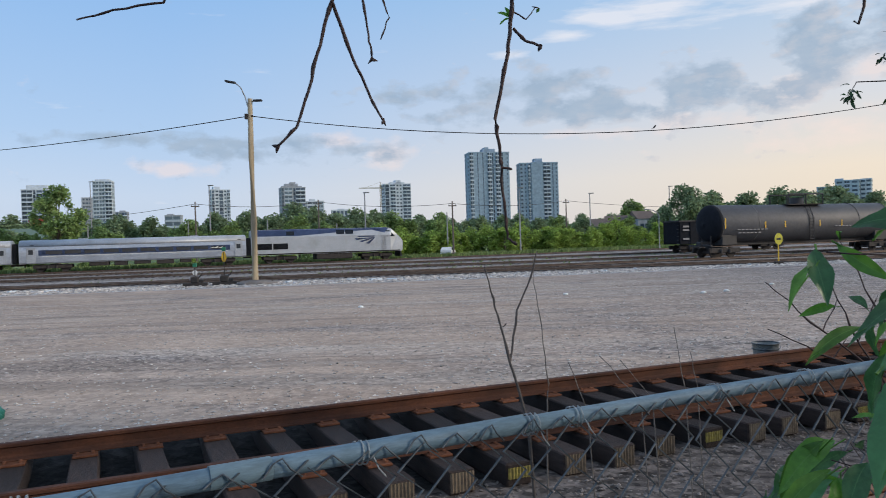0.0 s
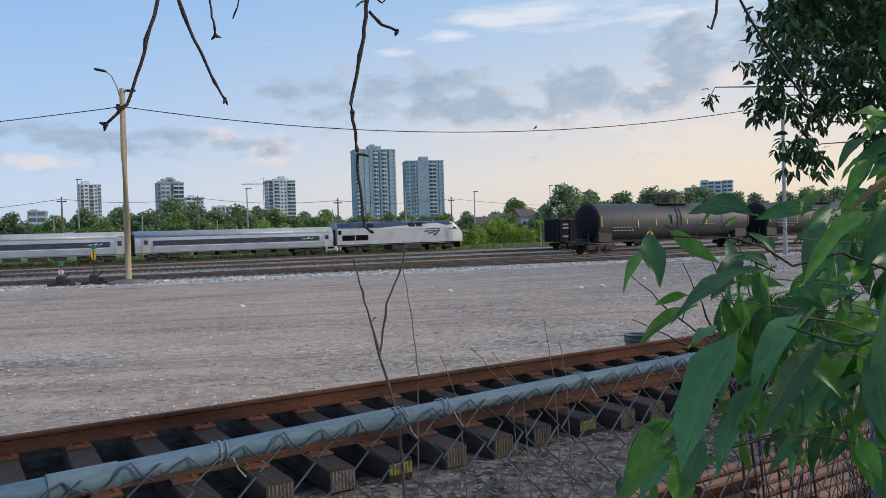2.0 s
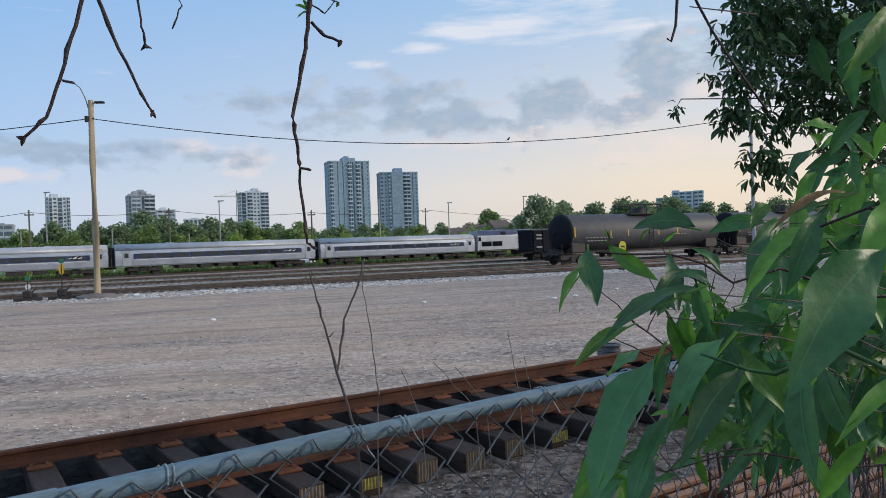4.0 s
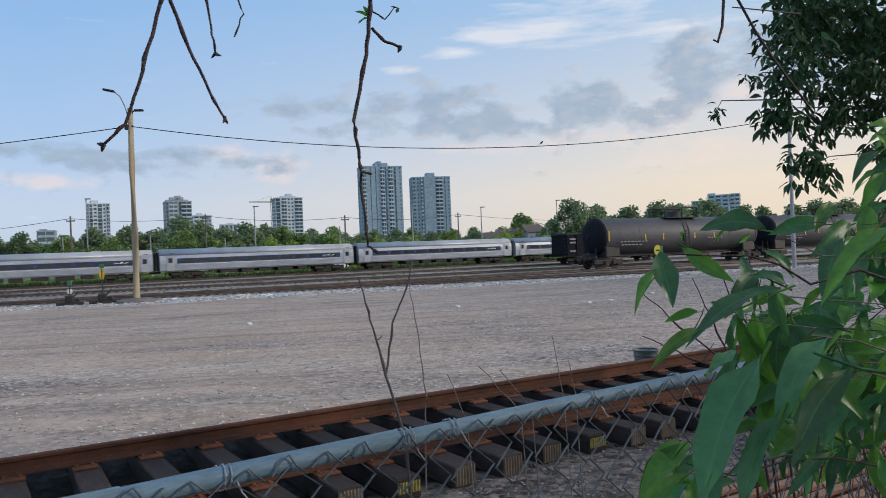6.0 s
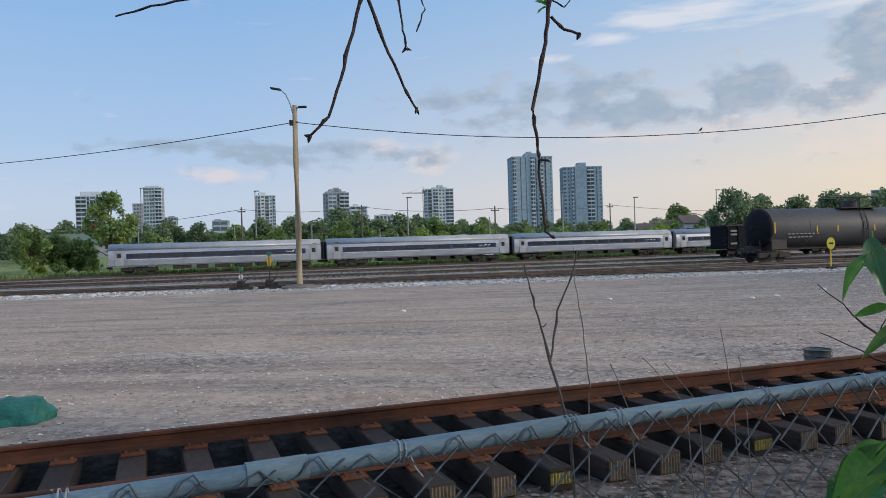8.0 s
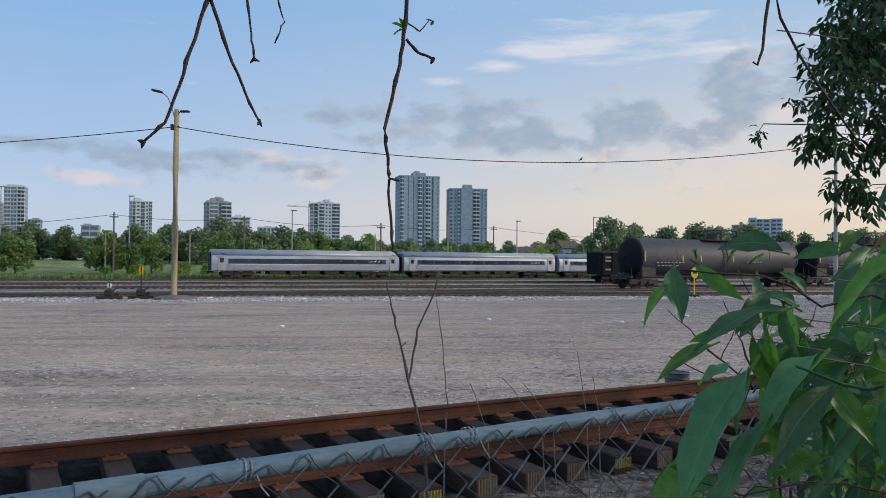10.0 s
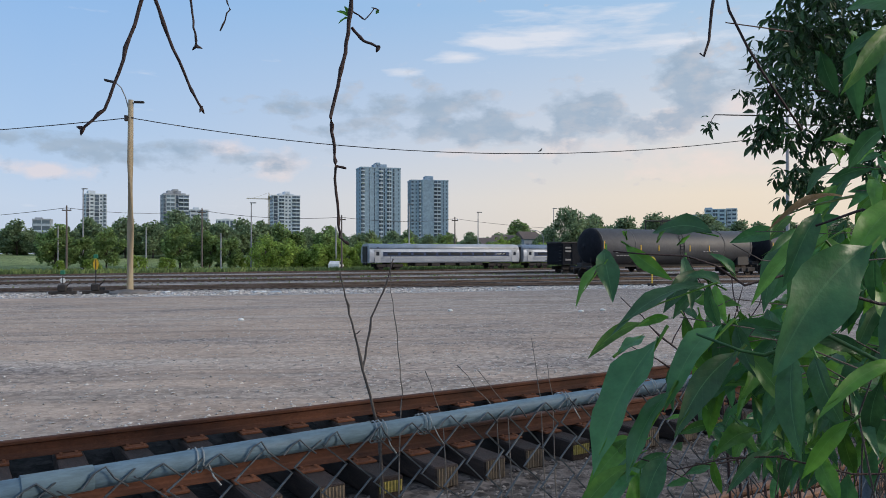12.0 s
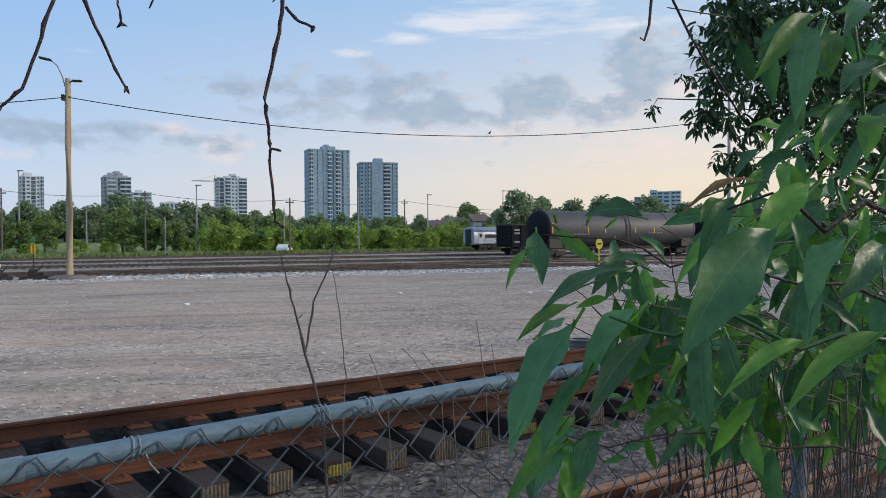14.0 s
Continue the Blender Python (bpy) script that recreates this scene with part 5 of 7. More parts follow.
def coach_model():
    """Stainless railway coach, 25.6 m long, its front end at x = 0, wheels standing on z = 0."""
    L, H = 25.55, 3.74
    t = thing("passenger_coach", None, "silver passenger coach with a blue window band, rolling on the railway", "railway coach", "coaches of the passing train")
    side = [(1.40, 1.0), (1.52, 1.15), (1.60, 1.9), (1.585, 2.5), (1.50, 2.95)]
    roof = [(1.50, 2.95), (1.36, 3.30), (1.05, 3.56), (0.6, 3.70), (0.0, H)]
    ring = side + roof[1:]
    outline = ring + [(-y, z) for y, z in ring[-2::-1]]
    bm = bmesh.new()
    extrude_x(bm, outline, -L, -0.35, 0, False)
    part("body", bm, STAINLESS, t)
    bm = bmesh.new()
    r2 = [(y * 1.004 + 0.004, z + 0.006) for y, z in roof]
    o2 = r2 + [(-y, z) for y, z in r2[-2::-1]]
    extrude_x(bm, o2, -L + 0.03, -0.38, 0, True)
    part("roof", bm, STEEL_ROOF, t)
    for sgn in (-1, 1):
        bm = bmesh.new()
        for z in (1.22, 1.34, 1.46, 1.58, 1.70):
            y = 1.53 + (z - 1.15) * 0.107
            box(bm, -L + 1.9, -2.2, sgn * y - 0.012, sgn * y + 0.012, z - 0.035, z + 0.035)
        part("fluting", bm, STAINLESS, t)
        bm = bmesh.new()
        for a, b, z0, z1 in ((-L + 2.0, -2.3, 1.93, 2.56),):
            v = [bm.verts.new(p) for p in ((a, sgn * 1.612, z0), (b, sgn * 1.612, z0), (b, sgn * 1.588, z1), (a, sgn * 1.588, z1))]
            bm.faces.new(v if sgn < 0 else v[::-1])
        bmesh.ops.solidify(bm, geom=bm.faces[:], thickness=0.02)
        part("blue_band", bm, COACH_BLUE, t)
        bm = bmesh.new()
        box(bm, -L + 2.3, -2.6, sgn * 1.615 - 0.006, sgn * 1.615 + 0.006, 1.80, 1.86)
        part("red_stripe", bm, PALE, t)
        bm = bmesh.new()
        box(bm, 0, 1.66, -0.008, 0.008, 0, 0.40)
        pane = mesh_of("window", bm, GLASS_DARK)
        for k in range(10):
            w = part("window", pane, None, t)
            w.matrix_basis = pose(-L + 2.75 + k * 2.03, sgn * 1.604, 2.08, sgn * 1.6)
        for x in (-1.75, -L + 0.75):
            bm = bmesh.new()
            box(bm, x, x + 0.95, sgn * 1.60 - 0.02, sgn * 1.60 + 0.01, 1.08, 2.9, 0.02)
            dr = part("door", bm, STEEL_ROOF, t)
            bm = bmesh.new()
            box(bm, x + 0.22, x + 0.72, sgn * 1.615 - 0.012, sgn * 1.615 + 0.012, 2.05, 2.62, 0.02)
            part("door_window", bm, GLASS_DARK, dr)
        bm = bmesh.new()
        for dx, h in ((0, 0.16), (0.55, 0.28), (1.1, 0.2)):
            v = [bm.verts.new(p) for p in ((-4.8 + dx, sgn * 1.625, 2.2), (-4.2 + dx, sgn * 1.625, 2.2 + h), (-4.35 + dx, sgn * 1.625, 2.22))]
            bm.faces.new(v if sgn < 0 else v[::-1])
        part("emblem", bm, PALE, t, "pale abstract arrow emblem")
    for x0, x1 in ((-0.36, 0.12), (-L - 0.12, -L + 0.02)):
        bm = bmesh.new()
        for k in range(4):
            a = x0 + (x1 - x0) * k / 4
            box(bm, a, a + (x1 - x0) * 0.16, -0.75, 0.75, 1.05, 3.35, 0.02)
        box(bm, x0, x1, -0.68, 0.68, 1.1, 3.28)
        part("diaphragm", bm, BLACK, t)
        bm = bmesh.new()
        box(bm, x0 - 0.25, x1 + 0.25, -0.14, 0.14, 0.75, 1.0, 0.03)
        part("coupler", bm, DARK_METAL, t)
    for x0, x1, z0 in ((-8.2, -6.9, 0.55), (-10.9, -8.9, 0.5), (-13.4, -11.6, 0.58), (-15.6, -14.2, 0.5), (-18.3, -16.2, 0.55)):
        bm = bmesh.new()
        box(bm, x0, x1, -1.3, 1.3, z0, 1.05, 0.05)
        part("underfloor_box", bm, DARK_METAL, t)
    for x in (-6.5, -19.0):
        bm = bmesh.new()
        box(bm, x - 0.5, x + 0.5, -0.35, 0.35, 3.68, 3.82, 0.04)
        part("roof_vent", bm, STEEL_ROOF, t)
    for x in (-0.9, -L + 1.6):
        bm = bmesh.new()
        box(bm, x - 0.5, x, -1.44, -1.3, 3.05, 3.2, 0.02)
        part("vestibule_vent", bm, BLACK, t)
    truck(t, -3.7), truck(t, -L + 3.35)
    return t


def loco_model():
    """Streamlined diesel locomotive, front at x = 0, 20.3 m long."""
    t = thing("diesel_locomotive", None, "silver and blue streamlined diesel locomotive pulling the train", "locomotive")
    L = 20.0
    prof = [(-L, 1.05), (-0.2, 1.05), (-0.05, 1.25), (0.0, 2.35), (-0.25, 2.75), (-1.55, 4.05), (-1.95, 4.22), (-L, 4.22)]

    def y_at(z):
        return 1.5 if z < 3.3 else 1.5 - (z - 3.3) * 0.42

    bm = bmesh.new()
    a = [bm.verts.new((x, -y_at(z) * (0.82 if x > -0.3 else 1), z)) for x, z in prof]
    b = [bm.verts.new((x, y_at(z) * (0.82 if x > -0.3 else 1), z)) for x, z in prof]
    n = len(a)
    for k in range(n):
        bm.faces.new((a[k], a[(k + 1) % n], b[(k + 1) % n], b[k]))
    # sides split at the shoulder
    bm.faces.new(a[::-1]), bm.faces.new(b)
    bmesh.ops.bisect_plane(bm, geom=bm.verts[:] + bm.edges[:] + bm.faces[:], plane_co=(0, 0, 3.3), plane_no=(0, 0, 1))
    bmesh.ops.bisect_plane(bm, geom=bm.verts[:] + bm.edges[:] + bm.faces[:], plane_co=(-1.8, 0, 0), plane_no=(1, 0, 0))
    for v in bm.verts:
        if v.co.x < -1.0:
            v.co.y = math.copysign(y_at(v.co.z), v.co.y)
    bmesh.ops.recalc_face_normals(bm, faces=bm.faces[:])
    part("body", bm, LOCO_WHITE, t)
    for sgn in (-1, 1):
        def panel(name, pts, mat, lift=0.012, label=""):
            bm = bmesh.new()
            v = [bm.verts.new((x, sgn * ((1.5 if z <= 3.3 else 1.5 - (z - 3.3) * 0.42) + lift), z)) for x, z in pts]
            bm.faces.new(v if sgn < 0 else v[::-1])
            bmesh.ops.solidify(bm, geom=bm.faces[:], thickness=0.008)
            return part(name, bm, mat, t, label)
        panel("blue_band", [(-L + 0.03, 3.45), (-14, 3.42), (-14, 4.2), (-L + 0.03, 4.2)], BLUE)
        panel("blue_band", [(-14, 3.42), (-9.0, 3.75), (-9.0, 4.2), (-14, 4.2)], BLUE)
        panel("blue_band", [(-9.0, 3.75), (-4.2, 4.0), (-4.2, 4.2), (-9.0, 4.2)], BLUE)
        panel("blue_band", [(-4.2, 3.95), (-2.6, 3.55), (-1.95, 4.2), (-4.2, 4.2)], BLUE)
        panel("cab_window", [(-2.45, 3.05), (-1.15, 3.05), (-1.9, 3.85), (-2.45, 3.85)], GLASS_DARK, 0.02)
        for x in (-9.1, -7.9):
            panel("side_window", [(x, 3.5), (x + 1.05, 3.5), (x + 1.05, 4.05), (x, 4.05)], GLASS_DARK, 0.02)
        panel("side_window", [(-15.6, 3.5), (-14.6, 3.5), (-14.6, 4.0), (-15.6, 4.0)], GLASS_DARK, 0.02)
        panel("side_window", [(-19.9, 2.6), (-19.4, 2.6), (-19.4, 3.2), (-19.9, 3.2)], GLASS_DARK, 0.02)
        for x in (-19.3, -17.3):
            panel("grille", [(x, 1.75), (x + 1.85, 1.75), (x + 1.85, 2.5), (x, 2.5)], GLASS_DARK, 0.02)
        panel("cab_door", [(-3.1, 1.3), (-2.4, 1.3), (-2.4, 3.2), (-3.1, 3.2)], STEEL_ROOF, 0.018)
        for x0, z0, x1, z1 in ((-6.7, 2.88, -6.5, 2.66), (-6.1, 2.52, -5.75, 2.36), (-5.25, 2.2, -4.75, 2.12)):
            panel("emblem", [(x0, z0), (x1, z1), (-3.95, 2.92), (-4.0, 2.97)], BLUE, 0.02, "blue swept-stripe emblem")
        panel("lettering_bar", [(-6.3, 3.06), (-4.0, 3.06), (-4.0, 3.2), (-6.3, 3.2)], BLUE, 0.02)
        panel("lower_stripe", [(-L + 0.1, 1.08), (-0.5, 1.08), (-0.5, 1.22), (-L + 0.1, 1.22)], DARK_METAL)
    bm = bmesh.new()
    v = [bm.verts.new(p) for p in ((-0.34, -1.02, 2.88), (-0.34, 1.02, 2.88), (-1.45, 1.05, 3.98), (-1.45, -1.05, 3.98))]
    bm.faces.new(v)
    bmesh.ops.translate(bm, verts=bm.verts[:], vec=(0.02, 0, 0.02))
    part("windscreen", bm, GLASS_DARK, t)
    bm = bmesh.new()
    box(bm, -L + 0.1, -2.2, -1.0, 1.0, 4.2, 4.27, 0.03)
    part("roof", bm, BLUE, t)
    for x in (-17.5, -15.0, -11.5):
        bm = bmesh.new()
        box(bm, x, x + 1.6, -0.7, 0.7, 4.25, 4.34, 0.03)
        part("roof_hatch", bm, DARK_METAL, t)
    bm = bmesh.new()
    v0 = [bm.verts.new(p) for p in ((-0.5, -1.2, 0.35), (0.25, 0, 0.25), (-0.5, 1.2, 0.35), (-0.4, -1.2, 1.1), (0.05, 0, 1.1), (-0.4, 1.2, 1.1))]
    bm.faces.new((v0[0], v0[1], v0[4], v0[3])), bm.faces.new((v0[1], v0[2], v0[5], v0[4]))
    bmesh.ops.solidify(bm, geom=bm.faces[:], thickness=0.06)
    part("pilot_plough", bm, BLACK, t)
    bm = bmesh.new()
    box(bm, -11.8, -7.0, -1.35, 1.35, 0.3, 1.06, 0.1)
    part("fuel_tank", bm, DARK_METAL, t)
    bm = bmesh.new()
    for dz in (1.75, 1.95):
        tube(bm, [(-0.02, -0.75, dz), (0.05, -0.75, dz)], 0.09, 10)
        tube(bm, [(-0.02, 0.75, dz), (0.05, 0.75, dz)], 0.09, 10)
    part("headlight", bm, PALE, t)
    bm = bmesh.new()
    box(bm, -L - 0.3, -L + 0.01, -0.75, 0.75, 1.05, 3.3, 0.03)
    part("diaphragm", bm, BLACK, t)
    truck(t, -3.6, base=2.75), truck(t, -L + 3.6, base=2.75)
    return t


def tank_car_model():
    """Black tank car along x, its left tank end at x = 0."""
    t = thing("tank_car", None, "dull black tank car standing in the yard", "tank car", "tank cars")
    L, R, zc = 20.8, 1.62, 2.90
    bm = bmesh.new()
    xs, rs = [], []
    for k in range(7):
        a = k / 6 * math.pi / 2
        xs.append(0.75 - 0.75 * math.cos(a))
        rs.append(R * math.sin(a) if k else 0.02)
    pts = [(x, 0, zc) for x in xs] + [(L / 2, 0, zc - 0.06)] + [(L - x, 0, zc) for x in xs[::-1]]
    tube(bm, pts, rs + [R * 1.02] + rs[::-1], 40)
    part("tank", bm, TANK, t)
    for x in (0.8, 4.6, L / 2, L - 4.6, L - 0.8):
        bm = bmesh.new()
        tube(bm, [(x - 0.035, 0, zc - (0.03 if 4 < x < 14 else 0)), (x + 0.035, 0, zc - (0.03 if 4 < x < 14 else 0))], R * 1.018 + (0.012 if x == L / 2 else 0.004), 40)
        part("weld_band", bm, TANK, t)
    bm = bmesh.new()
    tube(bm, [(x - 0.03, 0, zc) for x in xs], [r + 0.022 for r in rs], 40)
    part("tank_head", bm, HEAD_BLACK, t, "black domed tank head")
    bm = bmesh.new()
    box(bm, -0.6, L + 0.6, -0.3, 0.3, 1.0, 1.42, 0.04)
    part("centre_sill", bm, BLACK, t)
    for x in (1.6, L - 1.6):
        bm = bmesh.new()
        box(bm, x - 0.8, x + 0.8, -1.3, 1.3, 1.05, 2.0, 0.06)
        part("saddle", bm, BLACK, t)
    bm = bmesh.new()
    tube(bm, [(L / 2, 0, zc + R - 0.05), (L / 2, 0, zc + R + 0.55)], 0.6, 16)
    part("manway_dome", bm, BLACK, t)
    bm = bmesh.new()
    box(bm, L / 2 - 2.0, L / 2 + 2.0, -1.1, 1.1, zc + R - 0.1, zc + R - 0.02)
    pf = part("platform", bm, DARK_METAL, t)
    for x in (-2.0, 0, 2.0):
        for y in (-1.08, 1.08):
            bm = bmesh.new()
            tube(bm, [(L / 2 + x, y, zc + R - 0.1), (L / 2 + x, y, zc + R + 0.85)], 0.06, 5)
            part("rail_post", bm, BLACK, pf)
    for y in (-1.08, 1.08):
        bm = bmesh.new()
        tube(bm, [(L / 2 - 2.0, y, zc + R + 0.85), (L / 2 + 2.0, y, zc + R + 0.85)], 0.06, 5)
        part("handrail", bm, BLACK, pf)
    bm = bmesh.new()
    for y in (-0.25, 0.25):
        tube(bm, [(L / 2 + y, -1.68, 1.0), (L / 2 + y, -1.68, 3.2), (L / 2 + y, -1.15, 4.4)], 0.03, 5)
    for k in range(9):
        tube(bm, [(L / 2 - 0.25, -1.68, 1.1 + 0.26 * k), (L / 2 + 0.25, -1.68, 1.1 + 0.26 * k)], 0.025, 5)
    part("ladder", bm, BLACK, t)
    for x in (0.9, 5.2, 7.4, 11.4, 14.0):
        bm = bmesh.new()
        box(bm, x - 0.05, x + 0.05, -R - 0.035, -R - 0.015, zc - 0.45, zc + (0.45 if x < 1 else 0.1))
        part("reflector_strip", bm, YELLOW, t)
    for x, n, z in ((2.2, 8, 2.35), (13.2, 5, 2.45), (2.3, 6, 2.08)):
        for k in range(n):
            bm = bmesh.new()
            h = 0.12 if z > 2.5 else 0.04
            box(bm, x + 0.42 * k, x + 0.42 * k + 0.27, -R - 0.03, -R + 0.02, z - h, z + h)
            part("lettering_bar", bm, LETTER, t)
    for z in (3.55, 3.3):
        bm = bmesh.new()
        box(bm, 0.13, 0.17, -0.55, 0.2, z - 0.045, z + 0.045)
        part("lettering_bar", bm, LETTER, t)
    for x in (-0.5, L + 0.3):
        bm = bmesh.new()
        box(bm, x, x + 0.2, -1.4, 1.4, 1.0, 1.15, 0.02)
        tube(bm, [(x + 0.1, -1.35, 0.6), (x + 0.1, -1.35, 1.9)], 0.03, 5)
        tube(bm, [(x + 0.1, 1.35, 0.6), (x + 0.1, 1.35, 1.9)], 0.03, 5)
        part("end_platform", bm, BLACK, t)
    bm = bmesh.new()
    tube(bm, [(-0.6, 0, 0.95), (-1.1, 0, 0.95)], 0.12, 6)
    part("coupler", bm, DARK_METAL, t)
    truck(t, 1.25, base=1.8), truck(t, L - 1.25, base=1.8)
    return t


TANK_YAW = 25.5
tk = tank_car_model()
u = Vector((math.cos(radians(TANK_YAW)), math.sin(radians(TANK_YAW)), 0))
tk.matrix_basis = pose(17.0, 66.4, 0.18, 0, 0, TANK_YAW)
q = Vector((17.0, 66.4, 0.18)) + u * 22.4
copy_thing(tk, pose(q.x, q.y, q.z, 0, 0, TANK_YAW))
q = q + u * 22.4
copy_thing(tk, pose(q.x, q.y, q.z, 0, 0, TANK_YAW))


def gondola():
    t = thing("gondola_car", pose(18.95, 88.2, 0.1, 0, 0, 22.0), "black high-sided gondola car standing behind the tank cars", "gondola car")
    L = 15.0
    bm = bmesh.new()
    box(bm, 0, L, -1.5, -1.42, 1.0, 3.6)
    box(bm, 0, L, 1.42, 1.5, 1.0, 3.6)
    box(bm, 0, 0.08, -1.42, 1.42, 1.0, 3.6)
    box(bm, L - 0.08, L, -1.42, 1.42, 1.0, 3.6)
    box(bm, 0, L, -1.42, 1.42, 1.0, 1.15)
    part("body", bm, HEAD_BLACK, t)
    for k in range(12):
        bm = bmesh.new()
        x = 0.1 + k * (L - 0.3) / 11
        box(bm, x, x + 0.12, -1.62, -1.5, 1.0, 3.55)
        part("side_post", bm, HEAD_BLACK, t)
    for k in range(5):
        bm = bmesh.new()
        box(bm, -0.1, 0.0, -1.45, 1.45, 1.3 + k * 0.5, 1.4 + k * 0.5)
        part("end_rib", bm, HEAD_BLACK, t)
    bm = bmesh.new()
    box(bm, -0.08, L + 0.08, -1.6, 1.6, 3.52, 3.68, 0.02)
    part("top_rim", bm, BLACK, t)
    for z in (3.0, 2.6, 1.6):
        bm = bmesh.new()
        box(bm, 0.45, 1.25, -1.64, -1.62, z - 0.1, z + 0.1)
        part("lettering_bar", bm, LETTER, t)
    for y in (-1.45, 1.45):
        bm = bmesh.new()
        for k in range(6):
            tube(bm, [(-0.12, y - 0.2, 1.1 + k * 0.4), (-0.12, y + 0.2, 1.1 + k * 0.4)], 0.025, 4)
        part("ladder", bm, BLACK, t)
    truck(t, 2.0, base=1.8), truck(t, L - 2.0, base=1.8)


gondola()


# ---- fence in the foreground ----
FENCE_YAW = 32.5
FD = Vector((math.cos(radians(FENCE_YAW)), math.sin(radians(FENCE_YAW)), 0))
FN = Vector((-FD.y, FD.x, 0))
F0, FZ = Vector((0, 1.75, 0)), 2.02


def make_fence():
    t = thing("chain_link_fence", pose(0, 1.75, 0, 0, 0, FENCE_YAW), "chain-link fence with a galvanised top rail, tied with wire", "fence")
    rnd = random.Random(3)
    u0, u1 = -2.6, 6.2

    def low(u):
        p = F0 + FD * u
        return ground_z(p.x, p.y)

    bm = bmesh.new()
    tube(bm, [(u0 + (0.0 - u0) * k / 8, 0, FZ + 0.004 * math.sin(k)) for k in range(9)], 0.0215, 20)
    part("top_rail", bm, GALV, t)
    bm = bmesh.new()
    tube(bm, [(-0.06 + (u1 + 0.06) * k / 12, 0, FZ + 0.003 * math.sin(k * 1.7)) for k in range(13)], 0.0195, 20)
    part("top_rail", bm, GALV, t)
    bm = bmesh.new()
    tube(bm, [(-0.72, 0, FZ), (-0.60, 0, FZ)], 0.0235, 20)
    part("rail_sleeve", bm, GALV, t)
    for u in (2.52, 5.4, -2.4):
        bm = bmesh.new()
        z = low(u)
        tube(bm, [(u, 0.03, z - 0.3), (u, 0.03, FZ - 0.03)], 0.034, 16)
        p = part("post", bm, POST_STEEL, t, "dull dark steel post")
        bm = bmesh.new()
        tube(bm, [(u, 0.03, FZ - 0.05), (u, 0.03, FZ + 0.03), (u, 0.03, FZ + 0.05)], [0.038, 0.036, 0.012], 12)
        part("post_cap", bm, GALV, p)
    # the mesh: zigzag wires that hook into one another
    W, HS = 0.066, 0.053
    verts, faces = [], []
    k = int(u0 / W)
    rng = np.random.default_rng(4)
    while k * W < u1:
        pts = []
        zb = low(k * W) - 0.02
        j = 0
        z = FZ + 0.002 + (0.006 if k % 2 else -0.006)
        while z > zb:
            uu = (k + ((j + k) % 2)) * W
            dy = -0.026 + (0.004 if (j + k) % 2 else -0.004) + 0.003 * math.sin(uu * 9 + z * 5)
            pts.append((uu + rng.normal() * 0.002 + 0.012 * math.sin(z * 3.1 + uu), dy, z + rng.normal() * 0.0015))
            z -= HS
            j += 1
        r = 0.0022
        o = len(verts)
        for x, y, zz in pts:
            verts += [(x - r, y - r, zz), (x + r, y - r, zz), (x + r, y + r, zz), (x - r, y + r, zz)]
        for i in range(len(pts) - 1):
            a = o + 4 * i
            for q in range(4):
                faces.append((a + q, a + (q + 1) % 4, a + 4 + (q + 1) % 4, a + 4 + q))
        k += 1
    me = bpy.data.meshes.new("wire_mesh")
    me.from_pydata(verts, [], faces)
    me.materials.append(WIRE)
    tagged(part("wire_mesh", me, None, t), kind="stuff")
    # knuckled ends over the rail
    u = u0
    while u < u1:
        bm = bmesh.new()
        w = rnd.uniform(0.035, 0.05)
        h = rnd.uniform(-0.004, 0.012)
        tube(bm, [(u - w * 0.6, -0.026, FZ - 0.012), (u - w * 0.2, -0.027, FZ + 0.004 + h), (u + 0.01, -0.024, FZ + 0.012 + h), (u + w * 0.5, -0.029, FZ + 0.0), (u + w, -0.027, FZ - 0.02)], 0.0021, 6)
        part("knuckle", bm, WIRE, t)
        u += rnd.uniform(0.085, 0.12)
    for u in (-1.05, -0.42, 0.0, 0.14, 0.62, 1.0, 1.5, 2.1):
        bm = bmesh.new()
        pts = []
        turns = 3 if u == 0.0 else 2
        for i in range(turns * 10 + 1):
            a = i / 10 * 2 * math.pi
            pts.append((u + 0.012 * i / 10 + rnd.uniform(-0.001, 0.001), 0.0255 * math.sin(a), FZ + 0.0255 * math.cos(a)))
        pts += [(u + 0.04, -0.03, FZ - 0.03), (u + 0.055, -0.03, FZ - 0.05)]
        tube(bm, pts, 0.0018, 5)
        part("tie_wire", bm, ZINC, t)


make_fence()


